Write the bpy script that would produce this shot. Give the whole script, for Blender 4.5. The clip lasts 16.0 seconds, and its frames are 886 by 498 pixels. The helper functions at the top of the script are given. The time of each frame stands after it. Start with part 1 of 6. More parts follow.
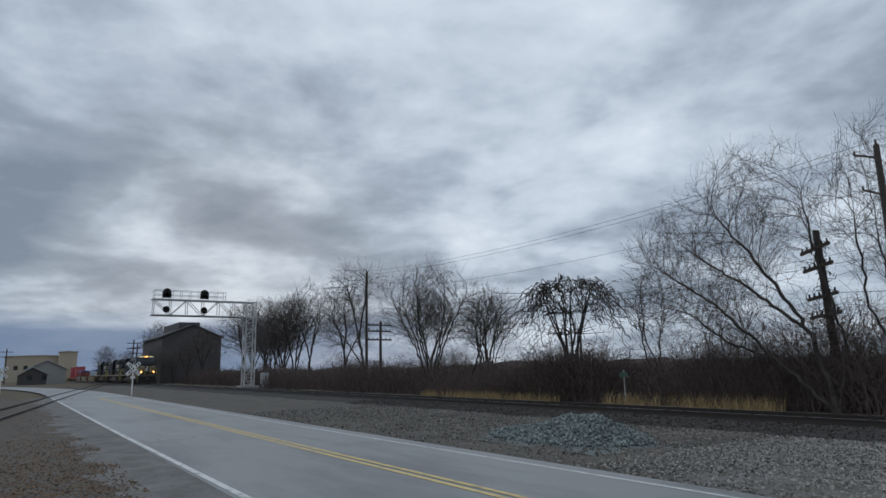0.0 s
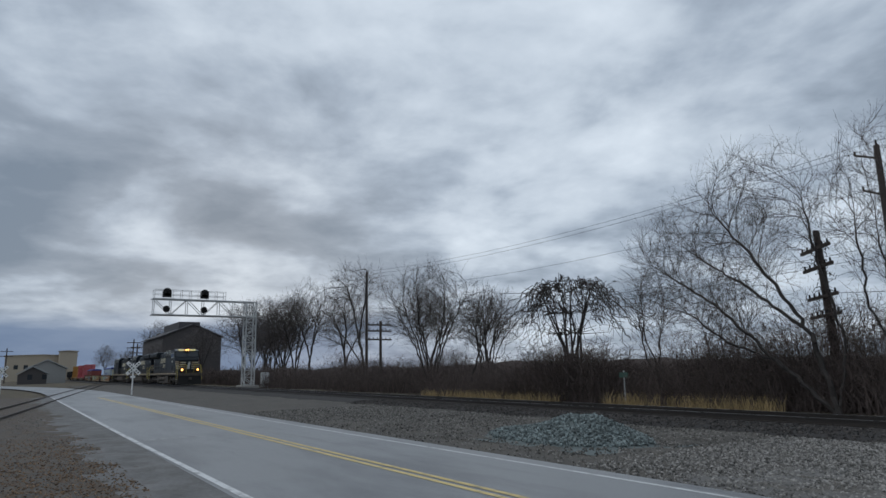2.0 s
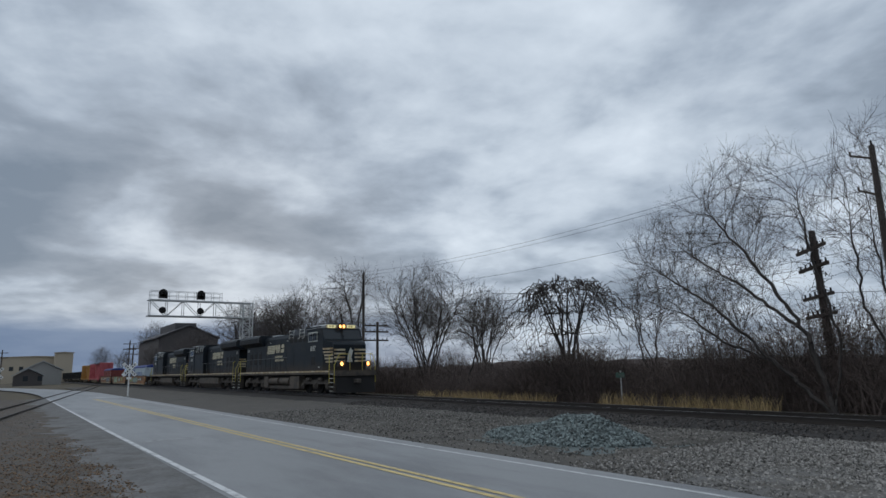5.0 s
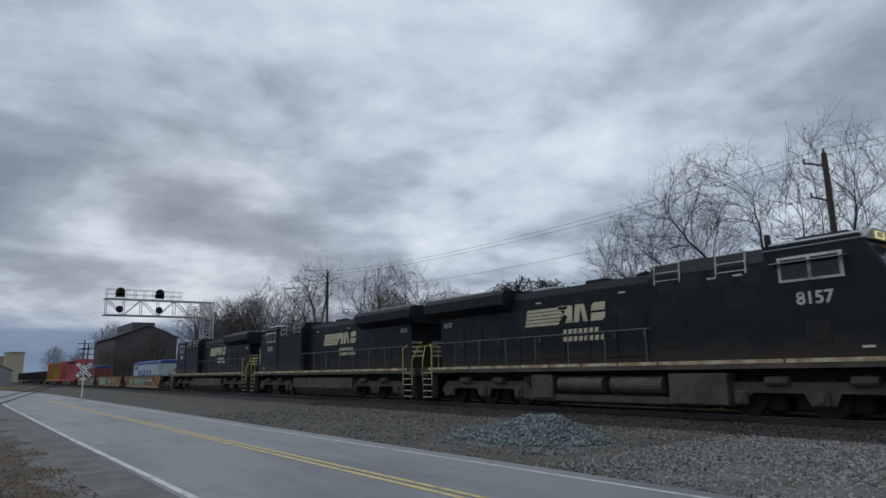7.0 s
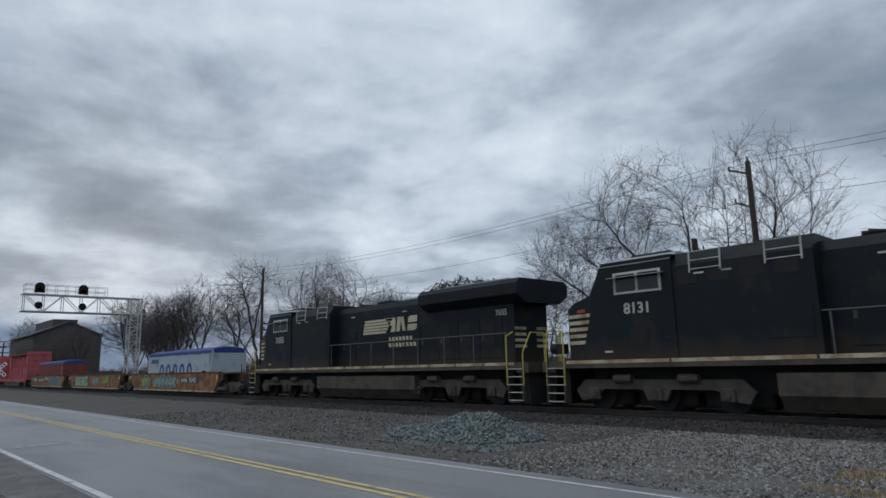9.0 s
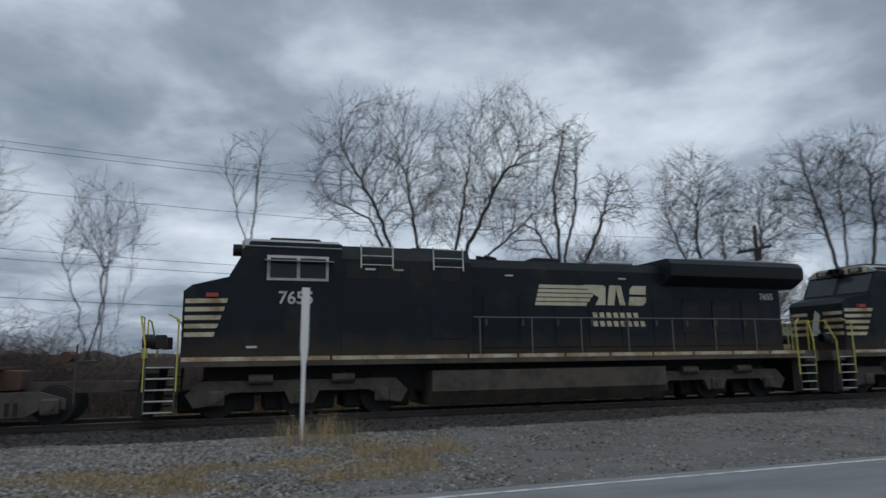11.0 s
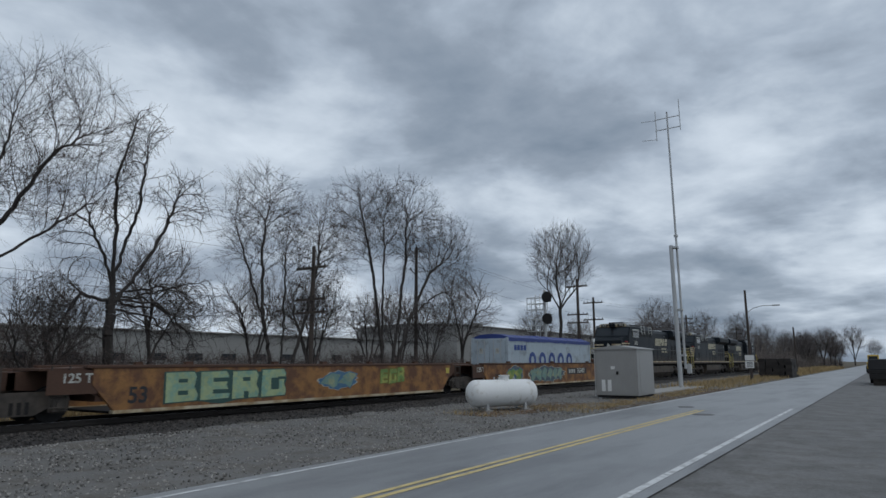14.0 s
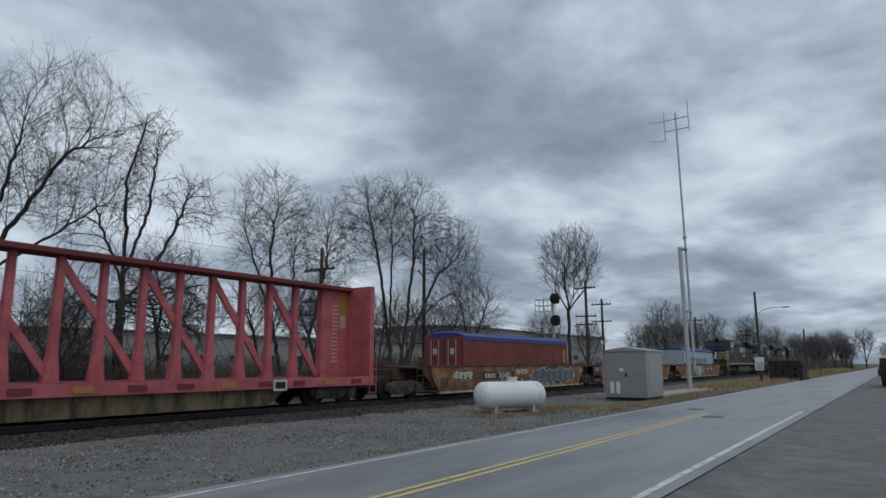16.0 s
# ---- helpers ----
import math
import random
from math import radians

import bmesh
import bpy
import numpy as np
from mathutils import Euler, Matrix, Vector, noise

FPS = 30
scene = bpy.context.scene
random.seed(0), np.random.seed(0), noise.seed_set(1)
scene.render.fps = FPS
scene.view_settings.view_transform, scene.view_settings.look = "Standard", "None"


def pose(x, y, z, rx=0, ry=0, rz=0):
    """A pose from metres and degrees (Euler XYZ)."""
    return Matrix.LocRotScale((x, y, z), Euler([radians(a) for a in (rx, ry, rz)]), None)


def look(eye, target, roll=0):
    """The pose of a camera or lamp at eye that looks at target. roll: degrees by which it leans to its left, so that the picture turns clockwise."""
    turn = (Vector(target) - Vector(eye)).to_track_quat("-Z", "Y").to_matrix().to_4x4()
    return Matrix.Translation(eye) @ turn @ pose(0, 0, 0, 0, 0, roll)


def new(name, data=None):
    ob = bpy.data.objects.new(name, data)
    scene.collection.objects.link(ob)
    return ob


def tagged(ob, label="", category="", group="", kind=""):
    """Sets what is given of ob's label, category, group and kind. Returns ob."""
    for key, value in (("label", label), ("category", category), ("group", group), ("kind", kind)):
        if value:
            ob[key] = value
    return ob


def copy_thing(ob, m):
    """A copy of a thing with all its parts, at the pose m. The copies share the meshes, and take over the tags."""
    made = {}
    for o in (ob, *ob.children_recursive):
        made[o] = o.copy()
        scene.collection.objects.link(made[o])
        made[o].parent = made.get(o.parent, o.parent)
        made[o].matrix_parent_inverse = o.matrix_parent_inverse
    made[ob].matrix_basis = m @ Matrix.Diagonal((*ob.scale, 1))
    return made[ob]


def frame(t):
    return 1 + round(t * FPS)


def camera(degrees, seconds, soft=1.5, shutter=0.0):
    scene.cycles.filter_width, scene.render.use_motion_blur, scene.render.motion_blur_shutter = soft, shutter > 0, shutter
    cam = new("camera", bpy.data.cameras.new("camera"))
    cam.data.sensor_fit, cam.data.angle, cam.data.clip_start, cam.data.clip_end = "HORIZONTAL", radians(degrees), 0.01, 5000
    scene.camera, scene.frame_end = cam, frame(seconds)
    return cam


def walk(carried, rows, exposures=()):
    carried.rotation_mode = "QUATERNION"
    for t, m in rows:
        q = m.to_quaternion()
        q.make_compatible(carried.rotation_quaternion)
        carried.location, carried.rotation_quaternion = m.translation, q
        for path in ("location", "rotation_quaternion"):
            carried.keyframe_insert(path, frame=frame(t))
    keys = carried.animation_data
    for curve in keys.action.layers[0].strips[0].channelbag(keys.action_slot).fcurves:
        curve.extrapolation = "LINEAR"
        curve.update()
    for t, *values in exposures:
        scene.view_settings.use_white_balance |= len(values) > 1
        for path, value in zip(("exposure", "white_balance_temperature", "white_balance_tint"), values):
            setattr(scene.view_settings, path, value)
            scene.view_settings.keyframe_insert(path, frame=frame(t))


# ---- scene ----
cam = camera(68.74, 16.0, soft=1.5, shutter=0.08)
walk(cam, [
    (0.0, pose(0, 0, 1.75, 100.46, 1.17, 56.89)),
    (0.5, pose(0, 0, 1.75, 100.45, 1.10, 56.89)),
    (1.0, pose(0, 0, 1.75, 100.45, 1.10, 56.89)),
    (1.5, pose(0, 0, 1.75, 100.45, 1.10, 56.89)),
    (2.0, pose(0, 0, 1.75, 100.45, 1.10, 56.89)),
    (2.5, pose(0, 0, 1.75, 100.45, 1.10, 56.89)),
    (3.0, pose(0, 0, 1.75, 100.45, 1.10, 56.89)),
    (3.5, pose(0, 0, 1.75, 100.46, 1.16, 56.90)),
    (5.8, pose(0, 0, 1.75, 100.53, 1.29, 56.01)),
    (6.0, pose(0, 0, 1.75, 100.50, 1.29, 55.71)),
    (6.5, pose(0, 0, 1.75, 100.48, 1.32, 54.72)),
    (7.0, pose(0, 0, 1.75, 100.47, 1.24, 53.48)),
    (7.5, pose(0, 0, 1.75, 100.43, 1.38, 52.26)),
    (8.0, pose(0, 0, 1.75, 100.40, 1.35, 51.19)),
    (8.2, pose(0, 0, 1.75, 100.37, 1.36, 50.86)),
    (8.9, pose(0, 0, 1.75, 100.25, 1.35, 48.60)),
    (9.6, pose(0, 0, 1.75, 100.00, 1.32, 43.20)),
    (10.3, pose(0, 0, 1.75, 99.78, 1.27, 27.67)),
    (10.5, pose(0, 0, 1.75, 99.80, 1.18, 16.92)),
    (10.8, pose(0, 0, 1.75, 99.59, 0.97, -3.55)),
    (11.0, pose(0, 0, 1.75, 99.45, 0.74, -18.32)),
    (11.2, pose(0, 0, 1.75, 99.59, 0.62, -31.25)),
    (11.5, pose(0, 0, 1.75, 99.53, 0.47, -45.58)),
    (11.6, pose(0, 0, 1.75, 99.52, 0.43, -48.66)),
    (12.0, pose(0, 0, 1.75, 99.61, 0.27, -54.97)),
    (12.5, pose(0, 0, 1.75, 99.74, 0.13, -56.07)),
    (13.0, pose(0, 0, 1.75, 99.81, 0.23, -56.12)),
    (13.5, pose(0, 0, 1.75, 99.89, 0.17, -56.04)),
    (14.0, pose(0, 0, 1.75, 99.95, 0.20, -55.93)),
    (14.5, pose(0, 0, 1.75, 99.98, 0.15, -55.86)),
    (15.0, pose(0, 0, 1.75, 100.03, 0.17, -55.78)),
    (15.5, pose(0, 0, 1.75, 100.05, 0.13, -55.64)),
    (16.0, pose(0, 0, 1.75, 100.10, 0.13, -55.24)),
])

# ---- world and light ----
world = bpy.data.worlds.new("world")
scene.world = world
world.use_nodes = True
wn, wl = world.node_tree.nodes, world.node_tree.links
wn.clear()


def wnode(kind, **inputs):
    n = wn.new(kind)
    for k, v in inputs.items():
        n.inputs[k.replace("_", " ")].default_value = v
    return n


def wmath(op, a, b=None, clamp=False):
    n = wn.new("ShaderNodeMath")
    n.operation, n.use_clamp = op, clamp
    for i, v in enumerate((a, b)):
        if v is None:
            continue
        if isinstance(v, (int, float)):
            n.inputs[i].default_value = v
        else:
            wl.new(v, n.inputs[i])
    return n.outputs[0]


w_out = wn.new("ShaderNodeOutputWorld")
w_bg = wnode("ShaderNodeBackground", Strength=1.0)
sky = wn.new("ShaderNodeTexSky")
sky.sky_type, sky.sun_disc = "NISHITA", False
sky.sun_elevation, sky.sun_rotation = radians(14), radians(-75)
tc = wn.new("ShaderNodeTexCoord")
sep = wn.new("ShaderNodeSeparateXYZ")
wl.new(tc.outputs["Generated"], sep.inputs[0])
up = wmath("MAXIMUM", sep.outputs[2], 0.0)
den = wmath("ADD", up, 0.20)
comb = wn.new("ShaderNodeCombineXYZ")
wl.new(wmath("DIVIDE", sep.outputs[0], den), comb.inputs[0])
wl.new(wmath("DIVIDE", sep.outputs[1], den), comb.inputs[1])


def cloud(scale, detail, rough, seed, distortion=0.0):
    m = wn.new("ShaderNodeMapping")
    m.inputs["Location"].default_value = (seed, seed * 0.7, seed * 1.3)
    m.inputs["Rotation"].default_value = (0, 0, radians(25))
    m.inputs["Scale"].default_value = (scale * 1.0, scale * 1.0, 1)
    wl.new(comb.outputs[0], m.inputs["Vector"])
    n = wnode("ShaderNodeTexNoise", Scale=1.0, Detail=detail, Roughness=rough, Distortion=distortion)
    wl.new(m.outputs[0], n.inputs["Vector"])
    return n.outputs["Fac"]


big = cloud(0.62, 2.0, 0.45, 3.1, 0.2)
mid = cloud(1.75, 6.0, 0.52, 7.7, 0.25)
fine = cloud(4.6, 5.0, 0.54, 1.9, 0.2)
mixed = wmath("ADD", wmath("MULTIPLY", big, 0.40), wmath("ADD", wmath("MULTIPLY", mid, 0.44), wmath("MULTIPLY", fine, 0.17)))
ramp = wn.new("ShaderNodeValToRGB")
cr = ramp.color_ramp
cr.elements[0].position, cr.elements[0].color = 0.372, (0.190, 0.246, 0.322, 1)
cr.elements[1].position, cr.elements[1].color = 0.648, (0.73, 0.815, 0.91, 1)
for pos, col in ((0.458, (0.290, 0.350, 0.432, 1)), (0.505, (0.395, 0.468, 0.565, 1)), (0.558, (0.545, 0.625, 0.722, 1))):
    e = cr.elements.new(pos)
    e.color = col
cr.interpolation = "LINEAR"
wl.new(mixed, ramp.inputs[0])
skyscale = wn.new("ShaderNodeMixRGB")
skyscale.blend_type = "MULTIPLY"
skyscale.inputs[0].default_value = 1.0
skyscale.inputs[2].default_value = (0.08, 0.08, 0.08, 1)
wl.new(sky.outputs[0], skyscale.inputs[1])
cover = wn.new("ShaderNodeMixRGB")
cover.inputs[0].default_value = 0.975
wl.new(skyscale.outputs[0], cover.inputs[1])
wl.new(ramp.outputs[0], cover.inputs[2])
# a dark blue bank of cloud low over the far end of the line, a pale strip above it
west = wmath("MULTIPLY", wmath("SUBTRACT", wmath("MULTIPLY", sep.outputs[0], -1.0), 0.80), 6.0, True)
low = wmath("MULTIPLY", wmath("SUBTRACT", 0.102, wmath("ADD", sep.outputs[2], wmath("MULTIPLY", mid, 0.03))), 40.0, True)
bank = wn.new("ShaderNodeMixRGB")
bank.inputs[2].default_value = (0.13, 0.195, 0.32, 1)
wl.new(wmath("MULTIPLY", wmath("MULTIPLY", west, low), 0.85), bank.inputs[0])
wl.new(cover.outputs[0], bank.inputs[1])
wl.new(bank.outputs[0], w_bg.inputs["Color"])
wl.new(w_bg.outputs[0], w_out.inputs["Surface"])

sun = new("sun", bpy.data.lights.new("sun", "SUN"))
sun.data.energy, sun.data.angle, sun.data.color = 0.5, radians(25), (1.0, 0.96, 0.9)
sun.matrix_world = look((0, 0, 50), (18, 26, 0))

# ---- materials ----


def mat(name, base, rough=0.7, metal=0.0, scale=6.0, vary=0.25, fine=60.0, bump=0.15, dirt=None, dirt_amount=0.0, island=0.0, obj=0.0, spec=0.5, stretch=(1, 1, 1), dust=None):
    """A procedural surface: base colour, broad and fine variation, optional second colour in patches, and relief."""
    m = bpy.data.materials.new(name)
    m.use_nodes = True
    nt = m.node_tree
    n, l = nt.nodes, nt.links
    b = n["Principled BSDF"]
    b.inputs["Roughness"].default_value = rough
    b.inputs["Metallic"].default_value = metal
    b.inputs["Specular IOR Level"].default_value = spec
    co = n.new("ShaderNodeTexCoord")
    mp = n.new("ShaderNodeMapping")
    mp.inputs["Scale"].default_value = stretch
    l.new(co.outputs["Object"], mp.inputs[0])

    def noise_at(s, detail=4.0, r=0.6):
        t = n.new("ShaderNodeTexNoise")
        t.inputs["Scale"].default_value, t.inputs["Detail"].default_value, t.inputs["Roughness"].default_value = s, detail, r
        l.new(mp.outputs[0], t.inputs["Vector"])
        return t.outputs["Fac"]

    def math(op, a, c):
        t = n.new("ShaderNodeMath")
        t.operation = op
        for i, v in enumerate((a, c)):
            if isinstance(v, (int, float)):
                t.inputs[i].default_value = v
            else:
                l.new(v, t.inputs[i])
        return t.outputs[0]

    broad, grain = noise_at(scale), noise_at(fine, 3.0)
    v = math("ADD", math("MULTIPLY", broad, vary * 1.4), math("MULTIPLY", grain, vary * 1.0))
    v = math("ADD", v, 1.0 - vary * 1.2)
    if island:
        g = n.new("ShaderNodeNewGeometry")
        v = math("MULTIPLY", v, math("ADD", math("MULTIPLY", g.outputs["Random Per Island"], island * 2), 1 - island))
    if obj:
        o = n.new("ShaderNodeObjectInfo")
        v = math("MULTIPLY", v, math("ADD", math("MULTIPLY", o.outputs["Random"], obj * 2), 1 - obj))
    hsv = n.new("ShaderNodeHueSaturation")
    col = n.new("ShaderNodeMixRGB")
    col.inputs[1].default_value = (*base, 1)
    col.inputs[2].default_value = (*(dirt or base), 1)
    if dirt:
        r = n.new("ShaderNodeMapRange")
        r.inputs["From Min"].default_value, r.inputs["From Max"].default_value = 0.62 - dirt_amount * 0.35, 0.78 - dirt_amount * 0.35
        l.new(noise_at(scale * 1.7, 5.0, 0.65), r.inputs["Value"])
        l.new(r.outputs[0], col.inputs[0])
    else:
        col.inputs[0].default_value = 0
    last = col.outputs[0]
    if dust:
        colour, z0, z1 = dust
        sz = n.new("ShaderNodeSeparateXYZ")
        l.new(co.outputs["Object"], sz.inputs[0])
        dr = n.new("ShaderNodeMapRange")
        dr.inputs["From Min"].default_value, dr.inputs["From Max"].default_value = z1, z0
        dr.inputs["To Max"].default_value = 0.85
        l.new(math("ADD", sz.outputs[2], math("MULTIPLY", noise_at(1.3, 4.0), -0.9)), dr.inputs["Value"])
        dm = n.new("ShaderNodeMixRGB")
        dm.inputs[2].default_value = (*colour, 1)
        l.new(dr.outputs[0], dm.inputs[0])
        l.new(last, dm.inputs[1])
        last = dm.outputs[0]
    l.new(last, hsv.inputs["Color"])
    l.new(v, hsv.inputs["Value"])
    l.new(hsv.outputs[0], b.inputs["Base Color"])
    rr = math("ADD", math("MULTIPLY", broad, 0.25), rough - 0.12)
    l.new(rr, b.inputs["Roughness"])
    if bump:
        bp = n.new("ShaderNodeBump")
        bp.inputs["Strength"].default_value, bp.inputs["Distance"].default_value = bump, 0.02
        l.new(grain, bp.inputs["Height"])
        l.new(bp.outputs[0], b.inputs["Normal"])
    return m


def glow(name, colour, strength):
    m = bpy.data.materials.new(name)
    m.use_nodes = True
    b = m.node_tree.nodes["Principled BSDF"]
    b.inputs["Base Color"].default_value = (0.8, 0.8, 0.8, 1)
    b.inputs["Emission Color"].default_value = (*colour, 1)
    b.inputs["Emission Strength"].default_value = strength
    return m


ASPHALT = mat("asphalt", (0.222, 0.228, 0.233), 0.40, scale=0.35, vary=0.26, fine=38, bump=0.4, dirt=(0.148, 0.152, 0.157), dirt_amount=0.45, stretch=(0.25, 1, 1))
APRON = mat("worn_apron", (0.150, 0.149, 0.146), 0.8, scale=0.9, vary=0.8, fine=14, bump=1.0, dirt=(0.112, 0.108, 0.102), dirt_amount=0.5)
PAINT_F = mat("faded_white_paint", (0.36, 0.365, 0.365), 0.6, scale=3, vary=0.4, fine=40, dirt=(0.21, 0.21, 0.215), dirt_amount=0.5)
PAINT_W = mat("road_paint_white", (0.62, 0.63, 0.63), 0.6, scale=2, vary=0.25, fine=40, dirt=(0.3, 0.3, 0.3), dirt_amount=0.35)
PAINT_Y = mat("road_paint_yellow", (0.62, 0.48, 0.20), 0.6, scale=2, vary=0.3, fine=40, dirt=(0.36, 0.30, 0.17), dirt_amount=0.35)
FINEGRAVEL = mat("fine_grey_gravel", (0.142, 0.138, 0.131), 0.95, scale=0.5, vary=0.6, fine=18, bump=1.0, dirt=(0.108, 0.098, 0.084), dirt_amount=0.45)
GRAVEL = mat("gravel_ground", (0.088, 0.081, 0.072), 0.95, scale=0.7, vary=0.75, fine=20, bump=1.0, dirt=(0.095, 0.085, 0.072), dirt_amount=0.5)
DIRT = mat("dirt_and_litter", (0.092, 0.084, 0.075), 0.95, scale=1.6, vary=0.9, fine=22, bump=1.0, dirt=(0.100, 0.072, 0.050), dirt_amount=0.5)
LEAF = mat("dead_leaves", (0.160, 0.102, 0.060), 0.9, scale=3, vary=0.3, fine=30, island=0.7)
FIELD = mat("dead_grass_ground", (0.075, 0.062, 0.042), 0.95, scale=0.25, vary=0.5, fine=8, bump=1.0, dirt=(0.12, 0.095, 0.05), dirt_amount=0.4)
# dark ballast, with the shadow along the track put into its colour
BALLAST_SHADED = mat("ballast", (0.032, 0.029, 0.027), 0.95, scale=1.2, vary=0.5, fine=18, bump=1.0)
STONE_E = mat("grey_verge_stones", (0.225, 0.215, 0.20), 0.9, scale=4, vary=0.3, fine=40, island=0.6)
STONE = mat("ballast_stones", (0.165, 0.157, 0.143), 0.9, scale=4, vary=0.3, fine=40, island=0.75)
# dark stones, darkened further to paint the shadow band by the rails
STONE_SHADED = mat("dark_shaded_ballast_stones", (0.056, 0.050, 0.046), 0.9, scale=4, vary=0.3, fine=40, island=0.85)
STONE_G = mat("blue_green_stones", (0.15, 0.18, 0.178), 0.85, scale=4, vary=0.3, fine=40, island=0.7)
RAIL = mat("rail_steel", (0.055, 0.047, 0.042), 0.5, 0.6, scale=3, vary=0.3, fine=50)
RAILTOP = mat("polished_rail", (0.34, 0.34, 0.35), 0.28, 1.0, scale=2, vary=0.15, fine=60)
TIE = mat("creosote_tie", (0.028, 0.024, 0.022), 0.9, scale=3, vary=0.5, fine=30, bump=0.6, obj=0.3)
BARK = mat("bark", (0.046, 0.040, 0.037), 0.95, scale=2, vary=0.4, fine=25, bump=0.8)
TWIG = mat("twigs", (0.060, 0.051, 0.047), 0.95, scale=1.0, vary=0.4, fine=25, bump=0.0, island=0.35)
BRUSH = mat("brush", (0.098, 0.076, 0.068), 0.95, scale=0.6, vary=0.5, fine=25, bump=0.0, island=0.5)
THICKET = mat("thicket_mass", (0.078, 0.060, 0.053), 1.0, scale=0.5, vary=0.6, fine=6, bump=1.0)
# twig and brush colours for far off, with distance haze mixed in as paleness
HAZE_TWIG = mat("far_twigs_hazed", (0.105, 0.092, 0.088), 0.95, scale=1.0, vary=0.4, fine=25, bump=0.0, island=0.3)
HAZE_BRUSH = mat("far_brush_hazed", (0.150, 0.128, 0.115), 0.95, scale=0.6, vary=0.5, fine=25, bump=0.0, island=0.4)
GRASS = mat("dry_grass", (0.35, 0.255, 0.125), 0.9, scale=0.5, vary=0.4, fine=10, bump=0.0, island=0.45)
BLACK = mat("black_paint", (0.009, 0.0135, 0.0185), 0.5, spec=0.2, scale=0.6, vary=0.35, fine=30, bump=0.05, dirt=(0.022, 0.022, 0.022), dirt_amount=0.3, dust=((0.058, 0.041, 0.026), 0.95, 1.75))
GRIME = mat("grimy_paint", (0.085, 0.068, 0.052), 0.75, scale=1.0, vary=0.4, fine=20, bump=0.2, dirt=(0.045, 0.038, 0.033), dirt_amount=0.5)
TRUCK = mat("dusty_truck_steel", (0.078, 0.066, 0.056), 0.85, scale=1.5, vary=0.5, fine=18, bump=0.3, dirt=(0.05, 0.043, 0.037), dirt_amount=0.5)
UNDER = mat("dark_underframe", (0.014, 0.013, 0.013), 0.85, scale=2, vary=0.4, fine=20)
WHITE = mat("dull_white_paint", (0.50, 0.51, 0.47), 0.6, scale=1.5, vary=0.25, fine=30, dirt=(0.25, 0.23, 0.19), dirt_amount=0.3)
CREAM = mat("reflective_stripe", (0.52, 0.46, 0.33), 0.6, scale=0.8, vary=0.35, fine=30, dirt=(0.30, 0.21, 0.11), dirt_amount=0.6)
ROOFGREY = mat("grey_roof_paint", (0.30, 0.32, 0.33), 0.5, scale=1.5, vary=0.25, fine=30)
YELLOW = mat("yellow_rail_paint", (0.50, 0.42, 0.09), 0.6, scale=3, vary=0.3, fine=30)
GREYRAIL = mat("dull_grey_rail", (0.10, 0.105, 0.105), 0.6)
RED = mat("red_plate", (0.35, 0.05, 0.04), 0.6)
GLASS = mat("cab_glass", (0.03, 0.036, 0.042), 0.1, scale=1, vary=0.1, fine=20, bump=0.0, spec=0.3)
LAMP = glow("lit_headlamp", (1.0, 0.44, 0.11), 4.0)
BOARDLIT = glow("lit_number_board", (0.85, 0.72, 0.16), 0.55)
EMBLEM = mat("tan_lettering", (0.50, 0.46, 0.33), 0.6, scale=1.5, vary=0.3, fine=30, dirt=(0.30, 0.26, 0.18), dirt_amount=0.3)
WELL = mat("well_car_yellow", (0.30, 0.145, 0.048), 0.7, scale=0.9, vary=0.4, fine=22, bump=0.15, dirt=(0.13, 0.06, 0.032), dirt_amount=0.62)
WELL_D = mat("rusty_brown_steel", (0.085, 0.045, 0.03), 0.85, scale=1.2, vary=0.5, fine=22, bump=0.3)
CONT_B = mat("pale_blue_container", (0.40, 0.47, 0.52), 0.6, scale=0.8, vary=0.2, fine=20, dirt=(0.28, 0.31, 0.33), dirt_amount=0.3)
CONT_R = mat("red_oxide_container", (0.20, 0.045, 0.036), 0.65, scale=0.8, vary=0.3, fine=20, dirt=(0.12, 0.03, 0.025), dirt_amount=0.3)
TARP = mat("blue_tarp", (0.02, 0.042, 0.20), 0.5, scale=2, vary=0.4, fine=12, bump=0.5)
BLUE = mat("blue_lettering", (0.035, 0.07, 0.24), 0.6)
PINK = mat("faded_red_paint", (0.47, 0.115, 0.13), 0.7, scale=0.9, vary=0.35, fine=20, bump=0.1, dirt=(0.36, 0.08, 0.09), dirt_amount=0.5)
NOTICE = mat("faded_notice_paint", (0.52, 0.32, 0.32), 0.7)
BELLY = mat("rust_streaked_sill", (0.15, 0.115, 0.06), 0.85, scale=1.6, vary=0.7, fine=14, bump=0.3, dirt=(0.05, 0.038, 0.028), dirt_amount=0.55, stretch=(1, 1, 0.25))
PINK_D = mat("dark_red_paint", (0.15, 0.03, 0.035), 0.75, scale=1.0, vary=0.35, fine=20)
OCHRE = mat("ochre_paint", (0.36, 0.19, 0.05), 0.7, scale=0.9, vary=0.3, fine=20)
GOND = mat("gondola_black", (0.02, 0.02, 0.022), 0.75, scale=0.9, vary=0.4, fine=20)
G_TEAL = mat("spray_teal", (0.16, 0.28, 0.25), 0.6, scale=1.2, vary=0.5, fine=10, dirt=(0.30, 0.33, 0.20), dirt_amount=0.45)
G_NAVY = mat("spray_slate", (0.08, 0.11, 0.14), 0.6, scale=1.2, vary=0.5, fine=10)
G_GREEN = mat("spray_green", (0.13, 0.24, 0.07), 0.6, scale=1.2, vary=0.5, fine=10, dirt=(0.38, 0.38, 0.10), dirt_amount=0.5)
